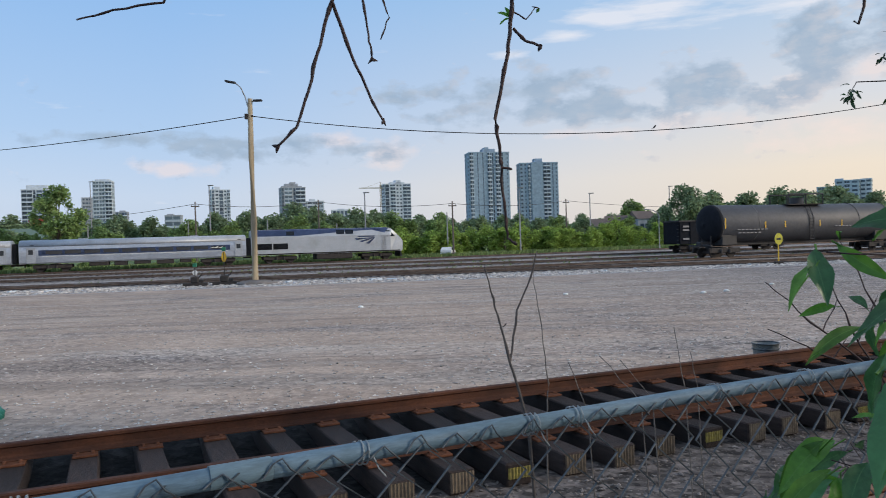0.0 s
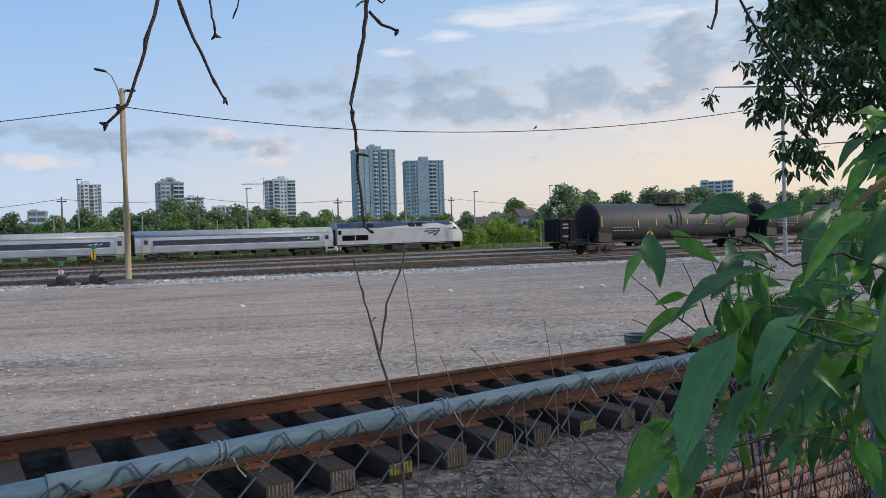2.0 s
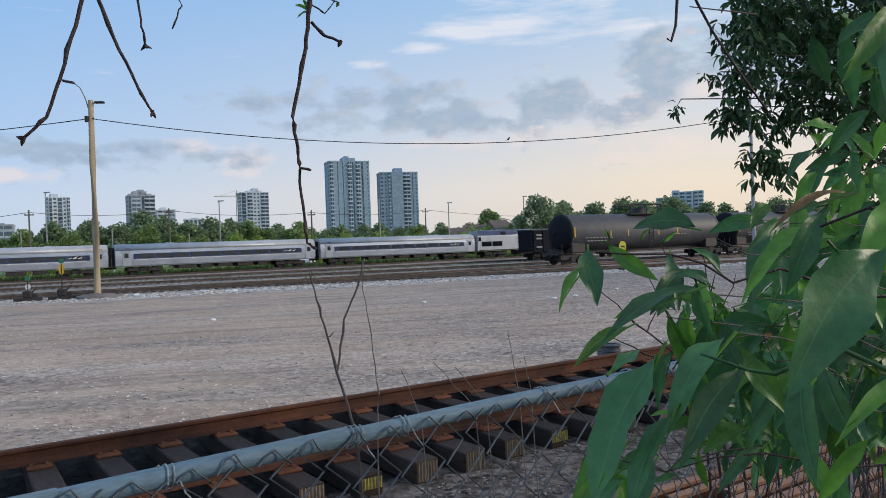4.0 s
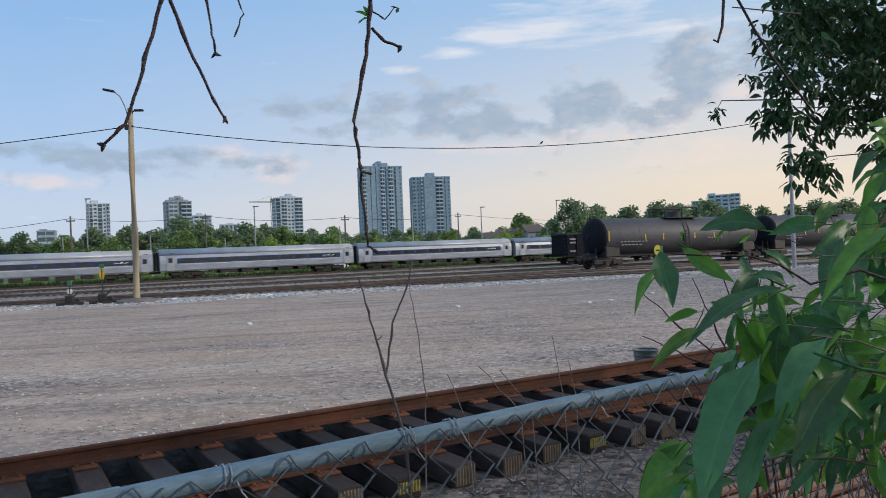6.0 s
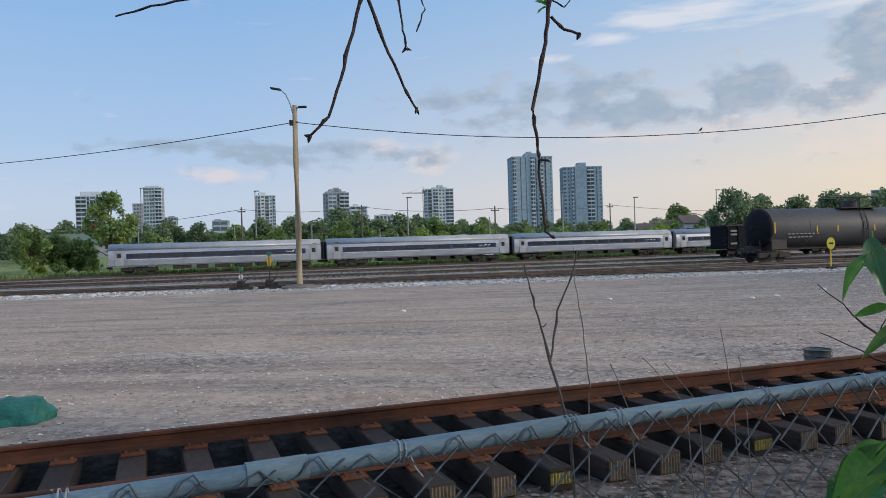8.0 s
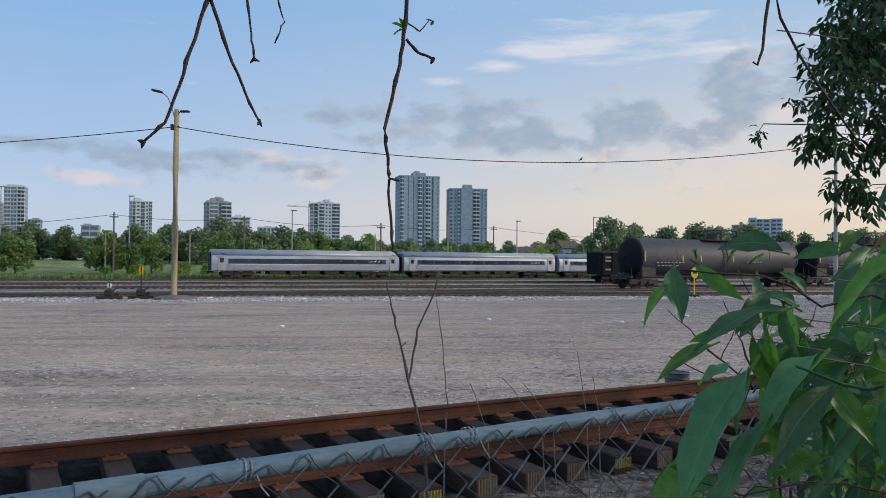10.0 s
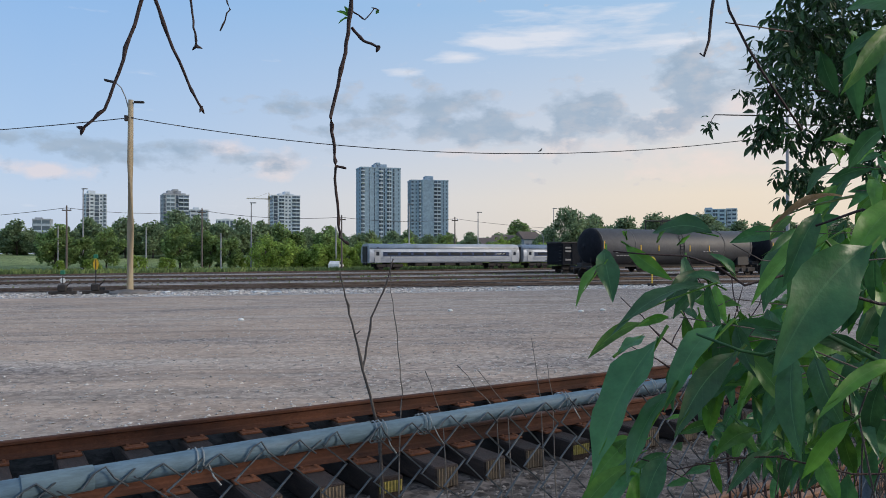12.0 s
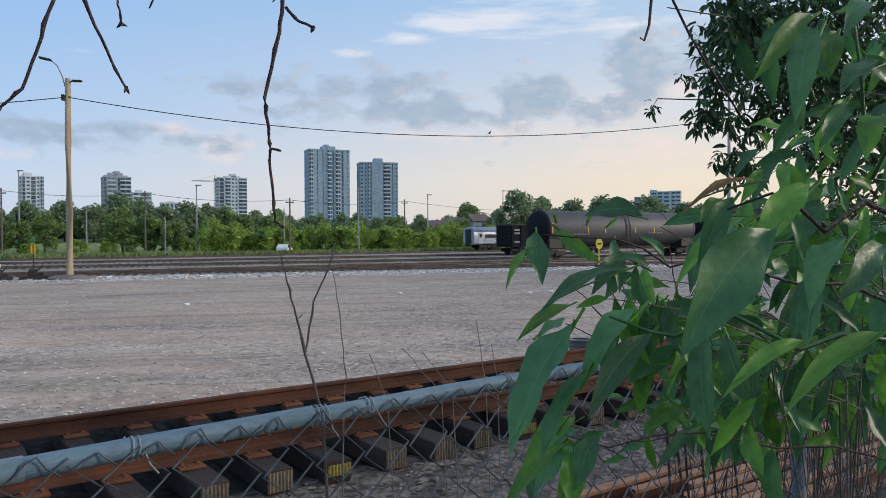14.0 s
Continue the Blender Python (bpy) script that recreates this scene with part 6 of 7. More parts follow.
# ---- twigs ----
def twig(name, label, lines, mat, jitter=0.006, seed=0, buds=0):
    """A thin branched shoot; lines are lists of points with a thickness at both ends."""
    rnd = random.Random(seed)
    t = thing(name, None, label, "twig")
    for i, (pts, r0, r1) in enumerate(lines):
        pts = [Vector(p) for p in pts]
        fine = []
        for a, b in zip(pts, pts[1:]):
            for k in range(4):
                p = a.lerp(b, k / 4)
                if fine:
                    p = p + Vector([rnd.uniform(-jitter, jitter) * 0.5 for _ in range(3)])
                fine.append(p)
        fine.append(pts[-1])
        n = len(fine)
        rad = [r0 + (r1 - r0) * k / (n - 1) + (0.25 * r0 if k % 5 == 3 else 0) for k in range(n)]
        bm = bmesh.new()
        tube(bm, fine, rad, 7)
        st = part("branch" if i else "stem", bm, mat, t)
        for b in range(buds):
            p = fine[-1] + Vector([rnd.uniform(-0.006, 0.006) for _ in range(3)])
            bm = bmesh.new()
            d = Vector((rnd.uniform(-1, 1), rnd.uniform(-0.6, 0.6), rnd.uniform(-1, 0.3))).normalized() * 0.006
            tube(bm, [p - d * 0.3, p + d * 0.3, p + d], [r1 * 1.4, r1 * 1.7, r1 * 0.4], 6)
            part("bud", bm, mat, st)
    return t


def overhang():
    """A tree behind the viewer whose low bough carries the hanging twigs."""
    t = thing("overhanging_tree", None, "bare reddish twigs hanging from a low bough overhead", "tree")
    bm = bmesh.new()
    tube(bm, [(1.9, -1.2, ground_z(1.9, -1.2) - 0.2), (1.8, -1.1, 2.2), (1.6, -0.7, 3.3)], [0.11, 0.09, 0.06], 10)
    part("trunk", bm, BARK, t)
    bm = bmesh.new()
    tube(bm, [(1.6, -0.7, 3.3), (0.9, 0.6, 3.25), (0.2, 1.15, 3.12), (-0.25, 1.0, 3.05), (-0.6, 1.05, 3.02)], [0.05, 0.03, 0.018, 0.012, 0.006], 8)
    part("bough", bm, BARK, t)
    lines = (
        ([(-0.19, 1.0, 3.06), (-0.205, 0.89, 2.90), (-0.231, 0.879, 2.762), (-0.244, 0.878, 2.721), (-0.257, 0.866, 2.664), (-0.276, 0.864, 2.606), (-0.300, 0.861, 2.583)], 0.0028, 0.0016, 2),
        ([(-0.231, 0.879, 2.760), (-0.212, 0.890, 2.698), (-0.191, 0.901, 2.643), (-0.176, 0.902, 2.616)], 0.0023, 0.0013, 2),
        ([(-0.21, 1.0, 3.06), (-0.215, 0.97, 2.87), (-0.208, 0.965, 2.79), (-0.201, 0.964, 2.74), (-0.198, 0.964, 2.708)], 0.0020, 0.0012, 3),
        ([(-0.25, 1.1, 3.05), (-0.235, 1.223, 2.93), (-0.221, 1.223, 2.875), (-0.211, 1.223, 2.84), (-0.226, 1.223, 2.803)], 0.0018, 0.0011, 0),
        ([(-0.694, 1.113, 2.830), (-0.636, 1.118, 2.843), (-0.555, 1.125, 2.854), (-0.50, 1.12, 2.95), (-0.45, 1.04, 3.03)], 0.0014, 0.0028, 0),
        ([(0.05, 1.15, 3.1), (0.0, 1.12, 2.93), (-0.007, 1.116, 2.823), (-0.014, 1.115, 2.755), (-0.024, 1.113, 2.704), (-0.037, 1.111, 2.644), (-0.032, 1.111, 2.6), (-0.031, 1.11, 2.568), (-0.027, 1.11, 2.499), (-0.023, 1.11, 2.462), (-0.01, 1.108, 2.453)], 0.0036, 0.0017, 0),
        ([(-0.006, 1.116, 2.781), (0.012, 1.117, 2.762), (0.034, 1.118, 2.752)], 0.0024, 0.002, 3),
        ([(-0.031, 1.11, 2.57), (-0.014, 1.112, 2.567)], 0.0022, 0.0014, 0),
        ([(-0.006, 1.116, 2.806), (0.014, 1.117, 2.793), (0.028, 1.117, 2.811)], 0.0013, 0.0007, 2),
    )
    rnd = random.Random(1)
    for pts, r0, r1, buds in lines:
        pts = [Vector(p) for p in pts]
        fine = []
        for a, b in zip(pts, pts[1:]):
            for k in range(4):
                p = a.lerp(b, k / 4)
                if fine:
                    p = p + Vector([rnd.uniform(-0.0012, 0.0012) for _ in range(3)])
                fine.append(p)
        fine.append(pts[-1])
        n = len(fine)
        bm = bmesh.new()
        tube(bm, fine, [r0 + (r1 - r0) * k / (n - 1) + (0.3 * r0 if k % 6 == 3 else 0) for k in range(n)], 7)
        st = part("twig", bm, TWIG, t)
        for b in range(buds):
            p = fine[-1]
            d = Vector((rnd.uniform(-1, 1), rnd.uniform(-0.6, 0.6), rnd.uniform(-1, 0.3))).normalized() * 0.008
            bm = bmesh.new()
            tube(bm, [p - d * 0.3, p + d * 0.4, p + d], [r1 * 1.3, r1 * 1.5, r1 * 0.4], 6)
            part("bud", bm, TWIG, st)
    # the first small leaves on the crooked twig
    for x, z, dx, dz in ((-0.010, 2.80, -0.020, 0.012), (-0.010, 2.80, -0.017, -0.008), (-0.010, 2.80, -0.008, 0.020), (0.030, 2.806, 0.005, 0.007)):
        v, f = leaf_blade((x, 1.128, z), (x + dx, 1.125, z + dz), 0.008, 0.05, 0.2, 4)
        me = bpy.data.meshes.new("leaf")
        me.from_pydata(v, [], f)
        me.materials.append(LEAF_YOUNG)
        part("leaf", me, None, t)


twig("dry_sapling", "dry grey forked sapling growing through the fence", [
    ([(0.06, 1.94, 0.8), (0.045, 1.943, 1.5), (0.020, 1.944, 1.983), (-0.024, 1.952, 2.137), (-0.053, 1.961, 2.257), (-0.073, 1.961, 2.347), (-0.083, 1.960, 2.392)], 0.0055, 0.0012),
    ([(-0.024, 1.952, 2.137), (-0.001, 1.966, 2.270), (0.039, 1.970, 2.359), (0.056, 1.972, 2.425)], 0.0030, 0.0018),
    ([(-0.045, 1.957, 2.225), (-0.03, 1.958, 2.238)], 0.0016, 0.001)], TWIG_GREY, 0.004, 8)
twig("dry_sapling", "thin pale dry stalk standing beside the fence", [([(0.048, 2.07, 0.8), (0.074, 2.069, 1.968), (0.081, 2.071, 2.054), (0.066, 2.071, 2.211), (0.049, 2.072, 2.337), (0.049, 2.073, 2.431)], 0.0022, 0.0008)], TWIG_PALE, 0.004, 9)
for i, (a, b) in enumerate((((0.209, 2.279), (0.153, 2.08)), ((0.389, 2.394), (0.260, 2.08)), ((0.43, 2.42), (0.33, 2.06)), ((0.574, 2.61), (0.542, 2.14)), ((0.62, 2.63), (0.60, 2.05)))):
    twig("dry_stalk", "thin dry weed stalk behind the fence", [([(a[0] + 0.05, a[1], 0.75), (a[0], a[1], 1.93), (b[0], a[1], b[1])], 0.0024, 0.0009)], TWIG_PALE, 0.006, 20 + i)


def dead_brush():
    rnd = random.Random(12)
    for i in range(21):
        u = rnd.uniform(1.4, 5.0) if i < 16 else rnd.uniform(2.0, 4.2)
        p = F0 + FD * u + FN * rnd.uniform(-0.12, 0.45)
        z = ground_z(p.x, p.y)
        lines = []
        for b in range(4):
            h = rnd.uniform(0.6, 1.35)
            d = Vector((rnd.uniform(-0.5, 0.35), rnd.uniform(-0.25, 0.25), h))
            mid_ = p + d * 0.5 + Vector((rnd.uniform(-0.08, 0.08), rnd.uniform(-0.08, 0.08), 0))
            lines.append(([Vector((p.x, p.y, z - 0.02)), Vector((mid_.x, mid_.y, z + h * 0.5)), Vector((p.x + d.x, p.y + d.y, z + h))], rnd.uniform(0.0025, 0.0045), 0.001))
        twig("dead_bush", "tangle of bare dry stems growing through the fence", lines, TWIG_GREY if i % 3 else TWIG, 0.03, 40 + i)
    # bare spreading twigs over the far side of the shrub
    for i, (x, y, z, dx, dz) in enumerate(((1.40, 3.0, 1.90, -0.42, 0.36), (1.45, 3.0, 1.80, -0.25, 0.5), (1.5, 3.05, 1.85, -0.5, 0.22), (1.6, 3.1, 1.8, -0.12, 0.6), (1.65, 3.1, 1.8, -0.35, 0.62), (1.75, 3.1, 1.8, 0.1, 0.65))):
        p = Vector((x, y, z))
        twig("dead_bush", "bare dark spreading shoots behind the fence", [([Vector((x + 0.1, y, 0.75)), p, p + Vector((dx * 0.6, 0, dz * 0.55)), p + Vector((dx, 0, dz))], 0.006, 0.0018), ([p + Vector((dx * 0.5, 0, dz * 0.45)), p + Vector((dx * 0.6 + 0.1, 0, dz * 0.8))], 0.003, 0.0012)], TWIG, 0.012, 70 + i)


dead_brush()


# ---- leaves ----
def leaf_blade(base, tip, width, curl, turn, rows=9):
    """One pointed leaf from base to tip: widest below the middle, folded along its rib, tip drooping."""
    base, tip = Vector(base), Vector(tip)
    d = tip - base
    L = d.length
    d.normalize()
    face_n = Vector((-0.45, -0.85, 0.35))
    side = d.cross(face_n)
    if side.length < 0.1:
        side = d.cross(Vector((0, 0, 1)))
    side.normalize()
    up = side.cross(d).normalized()
    q = Matrix.Rotation(turn, 3, d)
    side, up = q @ side, q @ up
    verts, faces = [], []
    for i in range(rows + 1):
        s = i / rows
        w = width * 0.5 * max(0.012, 3.45 * s * (1 - s) ** 1.15)
        c = base + d * (L * s) + up * (curl * L * 4 * s * (1 - s) * 0.5) - Vector((0, 0, 1)) * (0.16 * L * s * s) + side * (0.06 * L * math.sin(3.0 * s + 5 * curl))
        for k, fr in enumerate((-1, -0.5, 0, 0.5, 1)):
            wav = 0.09 * width * math.sin(s * 13 + 2.3 * k + 40 * curl) * min(1, 3 * (1 - s)) if abs(fr) == 1 else 0
            verts.append(c + side * (w * fr) + up * (abs(fr) * w * 0.34 + wav))
    for i in range(rows):
        for k in range(4):
            a = i * 5 + k
            faces.append((a, a + 1, a + 6, a + 5))
    return verts, faces


overhang()

LEAF_BROWN = material("curled_brown_leaf", (0.16, 0.09, 0.03), (0.25, 0.16, 0.05), 0.5, 0.0, 14.0, 120.0, 0.15, back=0.4)
LEAF_MATS = (LEAF, LEAF_YOUNG, LEAF_BROWN)


def add_leaf(parent, base, tip, width, kind, rnd):
    v, f = leaf_blade(base, tip, width, rnd.uniform(0.02, 0.2), rnd.uniform(-0.6, 0.6))
    me = bpy.data.meshes.new("leaf")
    me.from_pydata(v, [], f)
    me.materials.append(LEAF_MATS[kind])
    grain = me.uv_layers.new(name="grain").data
    for loop in me.loops:
        grain[loop.index].uv = (loop.vertex_index // 5 / 9, loop.vertex_index % 5 / 4)
    for p in me.polygons:
        p.use_smooth = True
    ob = part("leaf", me, None, parent)
    bm = bmesh.new()
    d = Vector(tip) - Vector(base)
    tube(bm, [Vector(base) - d * 0.12, Vector(base), Vector(base) + d * 0.5 - Vector((0, 0, 0.02 * d.length)), Vector(base) + d * 0.92 - Vector((0, 0, 0.085 * d.length))], [0.0011, 0.001, 0.0007, 0.0002], 5)
    part("midrib", bm, LEAF_YOUNG, ob)
    return ob


def shoot(stem, leaves, fill, seed, size=0.10, bare=0):
    """A leafy shoot: a stem, its large leaves (base, tip, width, tone) and a number of lesser ones along the stem."""
    rnd = random.Random(seed)
    t = thing("shrub_shoot", None, "leafy green shoot of a broadleaf shrub at the fence", "shrub", "leafy shoots")
    bm = bmesh.new()
    stem = [Vector(p) for p in stem]
    thick = 0.0024 if leaves else 0.0017
    stem = [a.lerp(b, k / 3) + Vector((rnd.uniform(-0.012, 0.012) * (1 + 2 * bare), rnd.uniform(-0.02, 0.02) * bare, rnd.uniform(-0.015, 0.015))) for a, b in zip(stem, stem[1:]) for k in range(3)] + [stem[-1]]
    tube(bm, stem, [thick * (1 - 0.7 * k / (len(stem) - 1)) for k in range(len(stem))], 7)
    part("stem", bm, TWIG_GREY if bare else TWIG if seed % 2 else LEAF, t)
    for bx, by, bz, tx, ty, tz, w, kind in leaves:
        add_leaf(t, (bx, by, bz), (tx, ty, tz), w, kind, rnd)
    for k in range(fill):
        s = 3 * bare + rnd.random() * (len(stem) - 1 - 3 * bare)
        i = min(int(s), len(stem) - 2)
        p = stem[i].lerp(stem[i + 1], s - i) + Vector((rnd.uniform(-0.03, 0.03), rnd.uniform(0.0, 0.09), rnd.uniform(-0.03, 0.03)))
        d = Vector((rnd.uniform(-0.8, 0.5), rnd.uniform(-0.4, 0.5), rnd.uniform(-1.0, 0.25))).normalized() * size * rnd.uniform(0.5, 1.0)
        add_leaf(t, p, p + d, d.length * rnd.uniform(0.32, 0.45), 1 if rnd.random() < 0.38 else 0, rnd)
    return t


shoot([(0.754, 0.723, 2.36), (0.644, 0.697, 2.376), (0.504, 0.696, 2.408), (0.37, 0.694, 2.426), (0.272, 0.697, 2.441)], [
    (0.269, 0.707, 2.432, 0.231, 0.686, 2.396, 0.014, 1),
    (0.271, 0.717, 2.443, 0.268, 0.692, 2.399, 0.029, 0),
    (0.294, 0.724, 2.448, 0.330, 0.694, 2.420, 0.020, 1),
    (0.312, 0.570, 2.412, 0.227, 0.556, 2.388, 0.021, 0),
    (0.296, 0.682, 2.372, 0.238, 0.665, 2.350, 0.016, 1),
    (0.493, 0.688, 2.457, 0.397, 0.675, 2.407, 0.027, 1),
    (0.365, 0.715, 2.419, 0.320, 0.695, 2.390, 0.023, 0),
    (0.288, 0.705, 2.454, 0.278, 0.681, 2.464, 0.006, 1),
    (0.322, 0.711, 2.452, 0.321, 0.686, 2.465, 0.006, 1),
    (0.346, 0.718, 2.449, 0.348, 0.692, 2.461, 0.006, 1),
], 8, 201, 0.06)
shoot([(0.464, 0.378, 2.355), (0.395, 0.377, 2.377), (0.296, 0.37, 2.388), (0.222, 0.37, 2.395)], [
    (0.216, 0.410, 2.388, 0.170, 0.390, 2.326, 0.035, 0),
    (0.260, 0.417, 2.394, 0.212, 0.398, 2.358, 0.021, 0),
    (0.258, 0.397, 2.381, 0.212, 0.377, 2.346, 0.020, 0),
    (0.218, 0.396, 2.360, 0.184, 0.375, 2.322, 0.017, 0),
    (0.320, 0.370, 2.442, 0.255, 0.352, 2.388, 0.044, 0),
    (0.297, 0.405, 2.379, 0.286, 0.380, 2.330, 0.022, 0),
    (0.319, 0.422, 2.376, 0.323, 0.396, 2.340, 0.021, 0),
], 4, 202, 0.05)
shoot([(0.931, 0.917, 2.134), (0.82, 0.922, 2.137), (0.549, 0.908, 2.171), (0.356, 0.903, 2.184)], [
    (0.401, 0.903, 2.179, 0.359, 0.883, 2.131, 0.039, 0),
    (0.349, 0.882, 2.176, 0.265, 0.867, 2.124, 0.028, 1),
    (0.368, 0.907, 2.160, 0.355, 0.883, 2.104, 0.043, 1),
    (0.538, 0.941, 2.202, 0.471, 0.925, 2.190, 0.037, 1),
    (0.602, 0.905, 2.178, 0.612, 0.878, 2.135, 0.033, 1),
    (0.544, 0.913, 2.184, 0.474, 0.896, 2.150, 0.022, 0),
], 8, 203, 0.11)
shoot([(0.488, 0.456, 2.437), (0.453, 0.452, 2.473), (0.435, 0.445, 2.554), (0.413, 0.449, 2.616)], [
    (0.397, 0.451, 2.589, 0.341, 0.433, 2.553, 0.019, 1),
    (0.399, 0.444, 2.579, 0.362, 0.422, 2.523, 0.026, 0),
    (0.424, 0.462, 2.582, 0.401, 0.440, 2.552, 0.020, 1),
    (0.438, 0.446, 2.598, 0.399, 0.425, 2.577, 0.019, 0),
    (0.436, 0.430, 2.554, 0.388, 0.411, 2.537, 0.022, 0),
    (0.448, 0.474, 2.534, 0.403, 0.454, 2.507, 0.017, 0),
    (0.446, 0.443, 2.521, 0.413, 0.422, 2.495, 0.023, 1),
], 12, 204, 0.055)
shoot([(0.48, 0.417, 2.415), (0.424, 0.414, 2.437), (0.365, 0.413, 2.466), (0.318, 0.419, 2.456)], [
    (0.350, 0.441, 2.475, 0.288, 0.424, 2.464, 0.007, 2),
    (0.364, 0.427, 2.486, 0.345, 0.404, 2.465, 0.011, 1),
    (0.365, 0.402, 2.469, 0.313, 0.383, 2.436, 0.024, 1),
    (0.371, 0.375, 2.438, 0.330, 0.355, 2.406, 0.024, 0),
    (0.400, 0.383, 2.431, 0.353, 0.364, 2.411, 0.020, 0),
    (0.354, 0.377, 2.407, 0.330, 0.354, 2.384, 0.019, 0),
    (0.373, 0.349, 2.385, 0.302, 0.332, 2.358, 0.014, 1),
    (0.338, 0.366, 2.379, 0.277, 0.349, 2.362, 0.011, 1),
], 5, 205, 0.055)
shoot([(0.80, 1.38, 2.04), (0.635, 1.312, 2.055), (0.544, 1.275, 2.05), (0.46, 1.248, 2.03), (0.40, 1.242, 2.01)], [], 22, 231, 0.085)
shoot([(0.80, 1.25, 2.10), (0.653, 1.164, 2.15), (0.58, 1.12, 2.18), (0.55, 1.106, 2.19)], [], 9, 232, 0.075)


def back_shrub():
    """Deeper layers of the shrub between the near shoots and the tree."""
    rnd = random.Random(33)
    for i in range(54):
        far = rnd.random()
        d = 0.75 + 1.5 * far ** 1.3
        az = rnd.uniform(28.5 if d < 1.3 else 25.0, 42.0)
        top = -6.0 if az < 31 else 3.0 if az < 35 else 9.0 if az < 38 else 18.0
        el = rnd.uniform(-15.0 if d > 1.0 else -12.0, max(top, -5.0))
        x, y = d * math.tan(radians(az)), d
        z = max(1.0, EYE + d * math.tan(radians(el)))
        rx, ry = x + rnd.uniform(0.1, 0.75), y + rnd.uniform(0.1, 0.7)
        stem = [Vector((rx, ry, ground_z(rx, ry) - 0.02)), Vector((x + 0.24, y + 0.1, z - 0.12)), Vector((x + 0.12, y + 0.05, z - 0.02)), Vector((x - 0.05, y, z))]
        shoot(stem, [], 15, 100 + i, 0.09 + 0.02 * far, 1)
    # small weeds rooted at the fence foot
    for i in range(14):
        u = rnd.uniform(0.8, 4.6)
        p = F0 + FD * u + FN * rnd.uniform(0.1, 0.8)
        z = ground_z(p.x, p.y)
        shoot([Vector((p.x, p.y, z - 0.01)), Vector((p.x - 0.03, p.y, z + 0.15)), Vector((p.x - 0.05, p.y, z + 0.3))], [], 7, 180 + i, 0.07)


back_shrub()


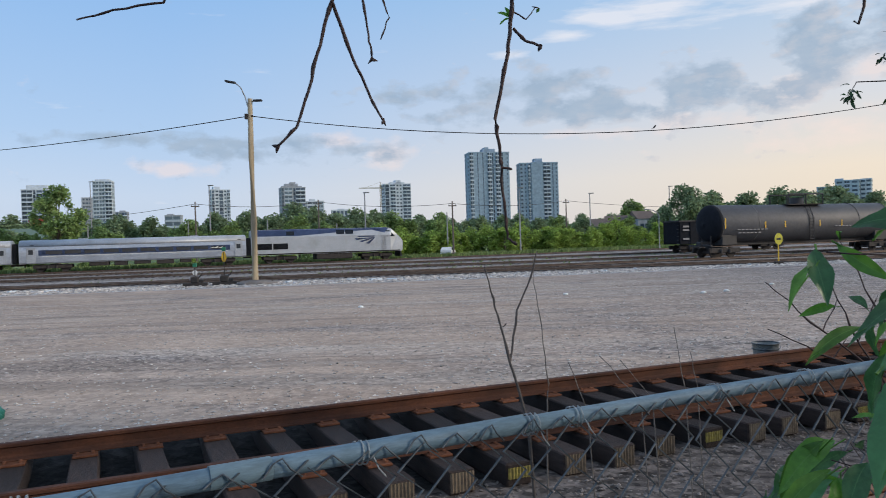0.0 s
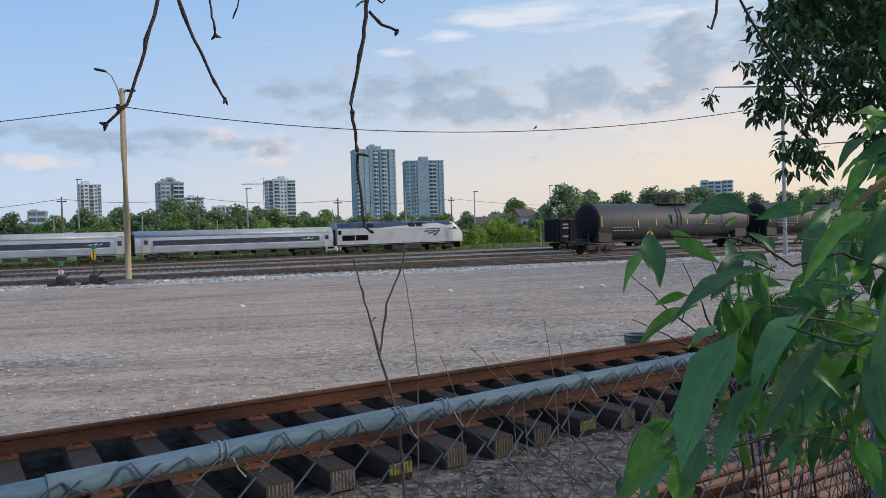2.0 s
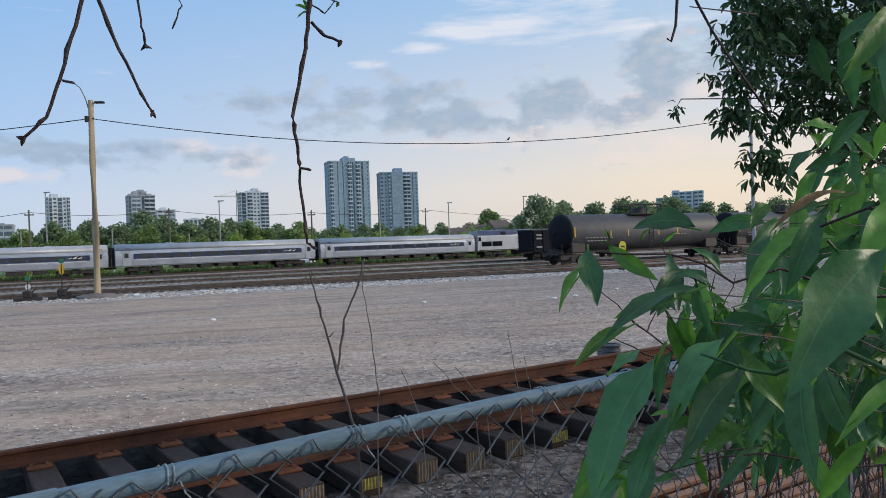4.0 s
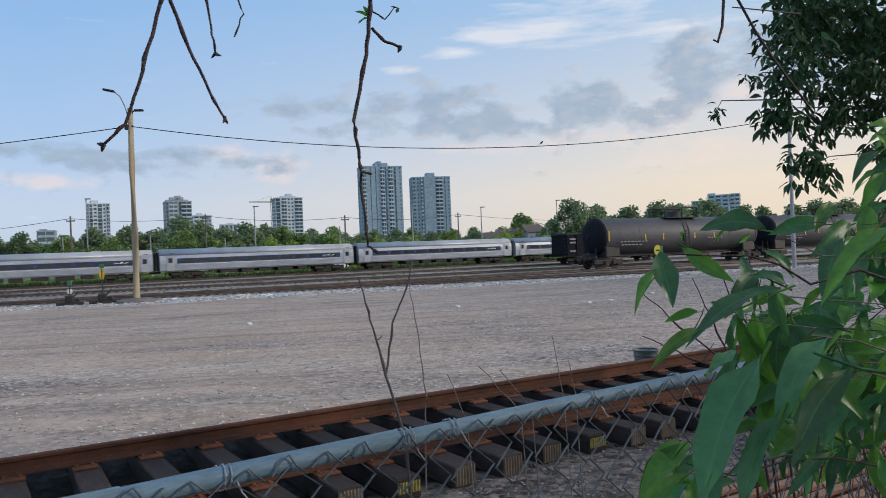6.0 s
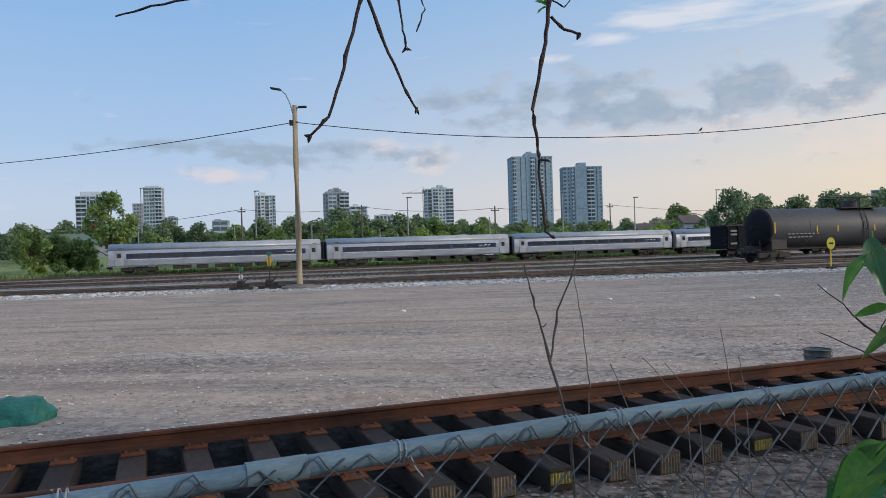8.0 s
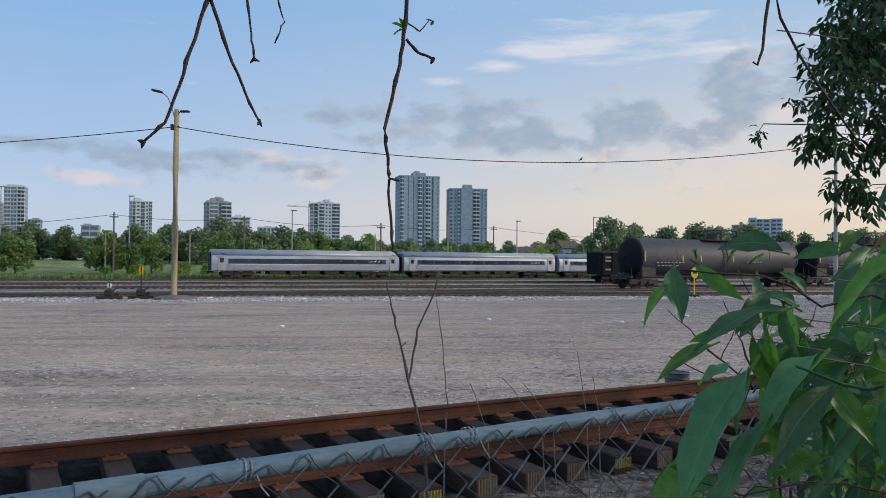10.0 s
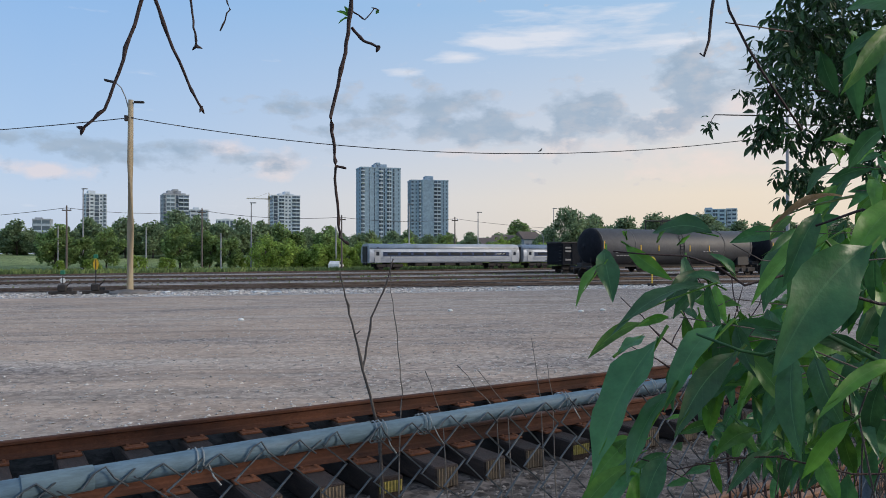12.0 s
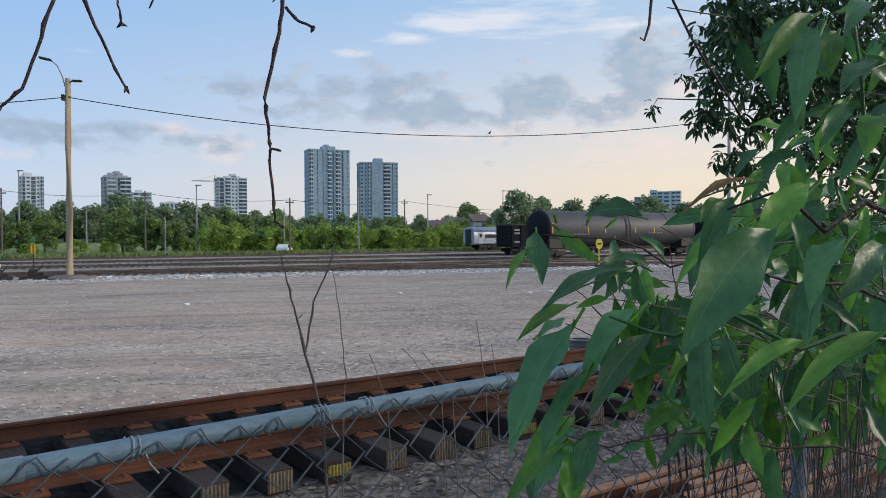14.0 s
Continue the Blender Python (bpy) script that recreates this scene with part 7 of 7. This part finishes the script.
def make_tree_right():
    """The dark drooping broadleaf tree beyond the fence."""
    rnd = np.random.default_rng(17)
    t = thing("tree", None, "dark drooping broadleaf tree standing beyond the fence", "tree")
    bm = bmesh.new()
    root = Vector((5.6, 6.6, ground_z(5.6, 6.6) - 0.2))
    tube(bm, [root, (5.5, 6.5, 2.2), (5.3, 6.3, 4.0), (5.1, 6.1, 6.0)], [0.16, 0.13, 0.10, 0.05], 10)
    part("trunk", bm, BARK, t)
    # limbs with their leaf sprays: where each ends, how wide, how many whorls
    ends = ((2.40, 5.45, 3.42, 0.07, 4), (2.72, 5.5, 3.63, 0.10, 6), (2.86, 5.5, 3.92, 0.16, 9), (3.02, 5.45, 3.74, 0.30, 48), (3.15, 5.6, 4.08, 0.34, 60), (3.40, 5.6, 4.40, 0.5, 110), (3.75, 5.6, 3.80, 0.5, 130), (2.92, 5.5, 3.36, 0.2, 28), (3.2, 5.6, 3.00, 0.22, 30), (3.35, 5.7, 3.42, 0.3, 46), (4.1, 5.7, 3.25, 0.42, 90), (4.3, 5.8, 4.3, 0.75, 230), (4.7, 5.9, 3.5, 0.6, 150), (3.55, 5.7, 4.9, 0.6, 150), (4.75, 5.9, 2.75, 0.5, 80), (4.9, 6.0, 5.0, 0.8, 150), (4.2, 5.9, 2.6, 0.3, 34), (3.9, 6.2, 4.1, 0.6, 150), (4.6, 6.4, 3.9, 0.7, 170))
    verts, faces = [], []
    for ex, ey, ez, r, n in ends:
        bm = bmesh.new()
        e = Vector((ex, ey, ez))
        tube(bm, [(5.35, 6.35, ez - 0.6), ((ex + 5.3) / 2, (ey + 6.3) / 2, ez + 0.12), e + Vector((r * 0.6, 0, 0.05)), e - Vector((r * 0.3, 0, 0.05))], [0.018, 0.009, 0.004, 0.0015], 6)
        part("limb", bm, BARK, t)
        for k in range(n):
            o = rnd.normal(size=3)
            o = o / np.linalg.norm(o) * r * rnd.random() ** 0.42
            b = np.array([ex, ey, ez]) + o * np.array([1, 0.8, 0.85])
            small = 0.62 if n < 10 else 1.0
            out = rnd.random() * 6.28
            # a whorl of leaves that hang out and down from one twig end
            for q in range(6):
                a = out + q * 1.05 + rnd.normal() * 0.3
                d = np.array([math.cos(a) * 0.75 - 0.1, math.sin(a) * 0.75, -0.65 + 0.55 * rnd.normal()])
                d = d / np.linalg.norm(d) * (0.055 + 0.06 * rnd.random()) * small
                root_ = b + d * 0.25 + rnd.normal(size=3) * 0.012
                v, f = leaf_blade(root_, root_ + d, np.linalg.norm(d) * (0.36 + 0.14 * rnd.random()), 0.2 * rnd.random(), rnd.normal() * 0.9, 4)
                base = len(verts)
                verts += [tuple(p) for p in v]
                faces += [tuple(i + base for i in g) for g in f]
    for pts, r0, r1 in (([(2.6, 4.2, 4.7), (1.5, 2.9, 4.2), (1.2, 2.45, 3.7), (1.107, 2.402, 3.244), (1.097, 2.402, 3.142), (1.080, 2.403, 3.09), (1.066, 2.403, 3.10)], 0.008, 0.003),
                        ([(2.6, 4.2, 4.7), (1.76, 3.87, 4.1), (1.831, 3.863, 3.725), (1.927, 3.855, 3.531), (2.015, 3.847, 3.381), (2.25, 3.9, 3.1)], 0.008, 0.006),
                        ([(4.2, 5.8, 4.6), (3.4, 5.0, 4.8), (2.6, 4.2, 4.7)], 0.02, 0.009), ([(1.81, 3.86, 3.66), (2.2, 3.9, 3.63)], 0.003, 0.004)):
        bm = bmesh.new()
        tube(bm, pts, [r0 + (r1 - r0) * k / (len(pts) - 1) for k in range(len(pts))], 7)
        part("twig", bm, TWIG, t)
    me = bpy.data.meshes.new("crown")
    me.from_pydata(verts, [], faces)
    me.materials.append(LEAF_DARK)
    part("crown", me, None, t)


make_tree_right()


# ---- bucket and tarp ----
def make_bucket():
    x, y = 3.53, 10.75
    t = thing("bucket", pose(x, y, ground_z(x, y), 0, 0, 20), "dented grey metal bucket standing on the gravel", "bucket")
    bm = bmesh.new()
    tube(bm, [(0, 0, 0), (0, 0, 0.09), (0, 0, 0.17), (0, 0, 0.25)], [0.155, 0.160, 0.166, 0.172], 28, False)
    bmesh.ops.solidify(bm, geom=bm.faces[:], thickness=0.006)
    part("body", bm, ZINC, t)
    for z in (0.247, 0.17, 0.06):
        bm = bmesh.new()
        pts = [(0.176 * math.cos(a), 0.176 * math.sin(a), z) for a in [k * 2 * math.pi / 28 for k in range(29)]]
        tube(bm, pts, 0.008, 6)
        part("hoop", bm, WIRE, t)
    bm = bmesh.new()
    bmesh.ops.create_circle(bm, cap_ends=True, segments=28, radius=0.15, matrix=Matrix.Translation((0, 0, 0.02)))
    part("bottom", bm, DARK_METAL, t)
    bm = bmesh.new()
    tube(bm, [(0.176 * math.cos(a), -0.03 - 0.16 * math.sin(a), 0.23 - 0.06 * math.sin(a)) for a in [k * math.pi / 12 for k in range(13)]], 0.004, 6)
    part("handle", bm, WIRE, t)


make_bucket()


def make_tarp():
    x, y = -5.98, 7.72
    bm = bmesh.new()
    bmesh.ops.create_icosphere(bm, subdivisions=5, radius=1.0)
    for v in bm.verts:
        c = v.co.copy()
        k = 1 + 0.18 * noise.noise(c * 1.7) + 0.10 * abs(noise.noise(Vector((c.x * 6, c.y * 6, c.z * 1.2)))) + 0.04 * noise.noise(c * 14)
        v.co = Vector((c.x * 0.42 * k, c.y * 0.38 * k, max(-0.05, c.z) * 0.26 * k))
    ob = part("tarpaulin", bm, TARP, None, smooth=True)
    ob.matrix_basis = pose(x, y, ground_z(x, y), 0, 0, 20)
    tagged(ob, "crumpled green tarpaulin heaped on the ground", "tarpaulin")


make_tarp()


# ---- motion ----
def motions():
    loco = loco_model()
    first = coach_model()
    coaches = [first] + [copy_thing(first, Matrix.Identity(4)) for _ in range(4)]
    # seconds, and how far the locomotive's rear coupling has come along the track
    run = [(0.0, 10.2), (1.5, 30.45), (3.0, 50.75), (4.75, 74.3), (6.5, 97.75), (8.0, 118.0), (9.5, 138.1), (11.0, 158.1), (12.5, 178.0), (14.0, 197.6)]
    for k, ob in enumerate([loco] + coaches):
        rows = []
        for t, s in run:
            q = TN * 99.12 + TD * (s + 20.2 if k == 0 else s - 0.1 - 26.0 * (k - 1))
            rows.append((t, pose(q.x, q.y, 0.1, 0, 0, TRAIN_YAW)))
        walk(ob, rows)
        for tr in ob.children:
            for ws in tr.children:
                if ws.name.startswith("wheelset"):
                    x, y, z = ws.matrix_basis.translation
                    turn = [(i / 20, math.degrees((i / 20) * 13.4 / 0.46)) for i in range(281)]
                    walk(ws, [(t, pose(x, y, z) @ pose(0, 0, 0, 0, a % 360, 0)) for t, a in turn])


motions()
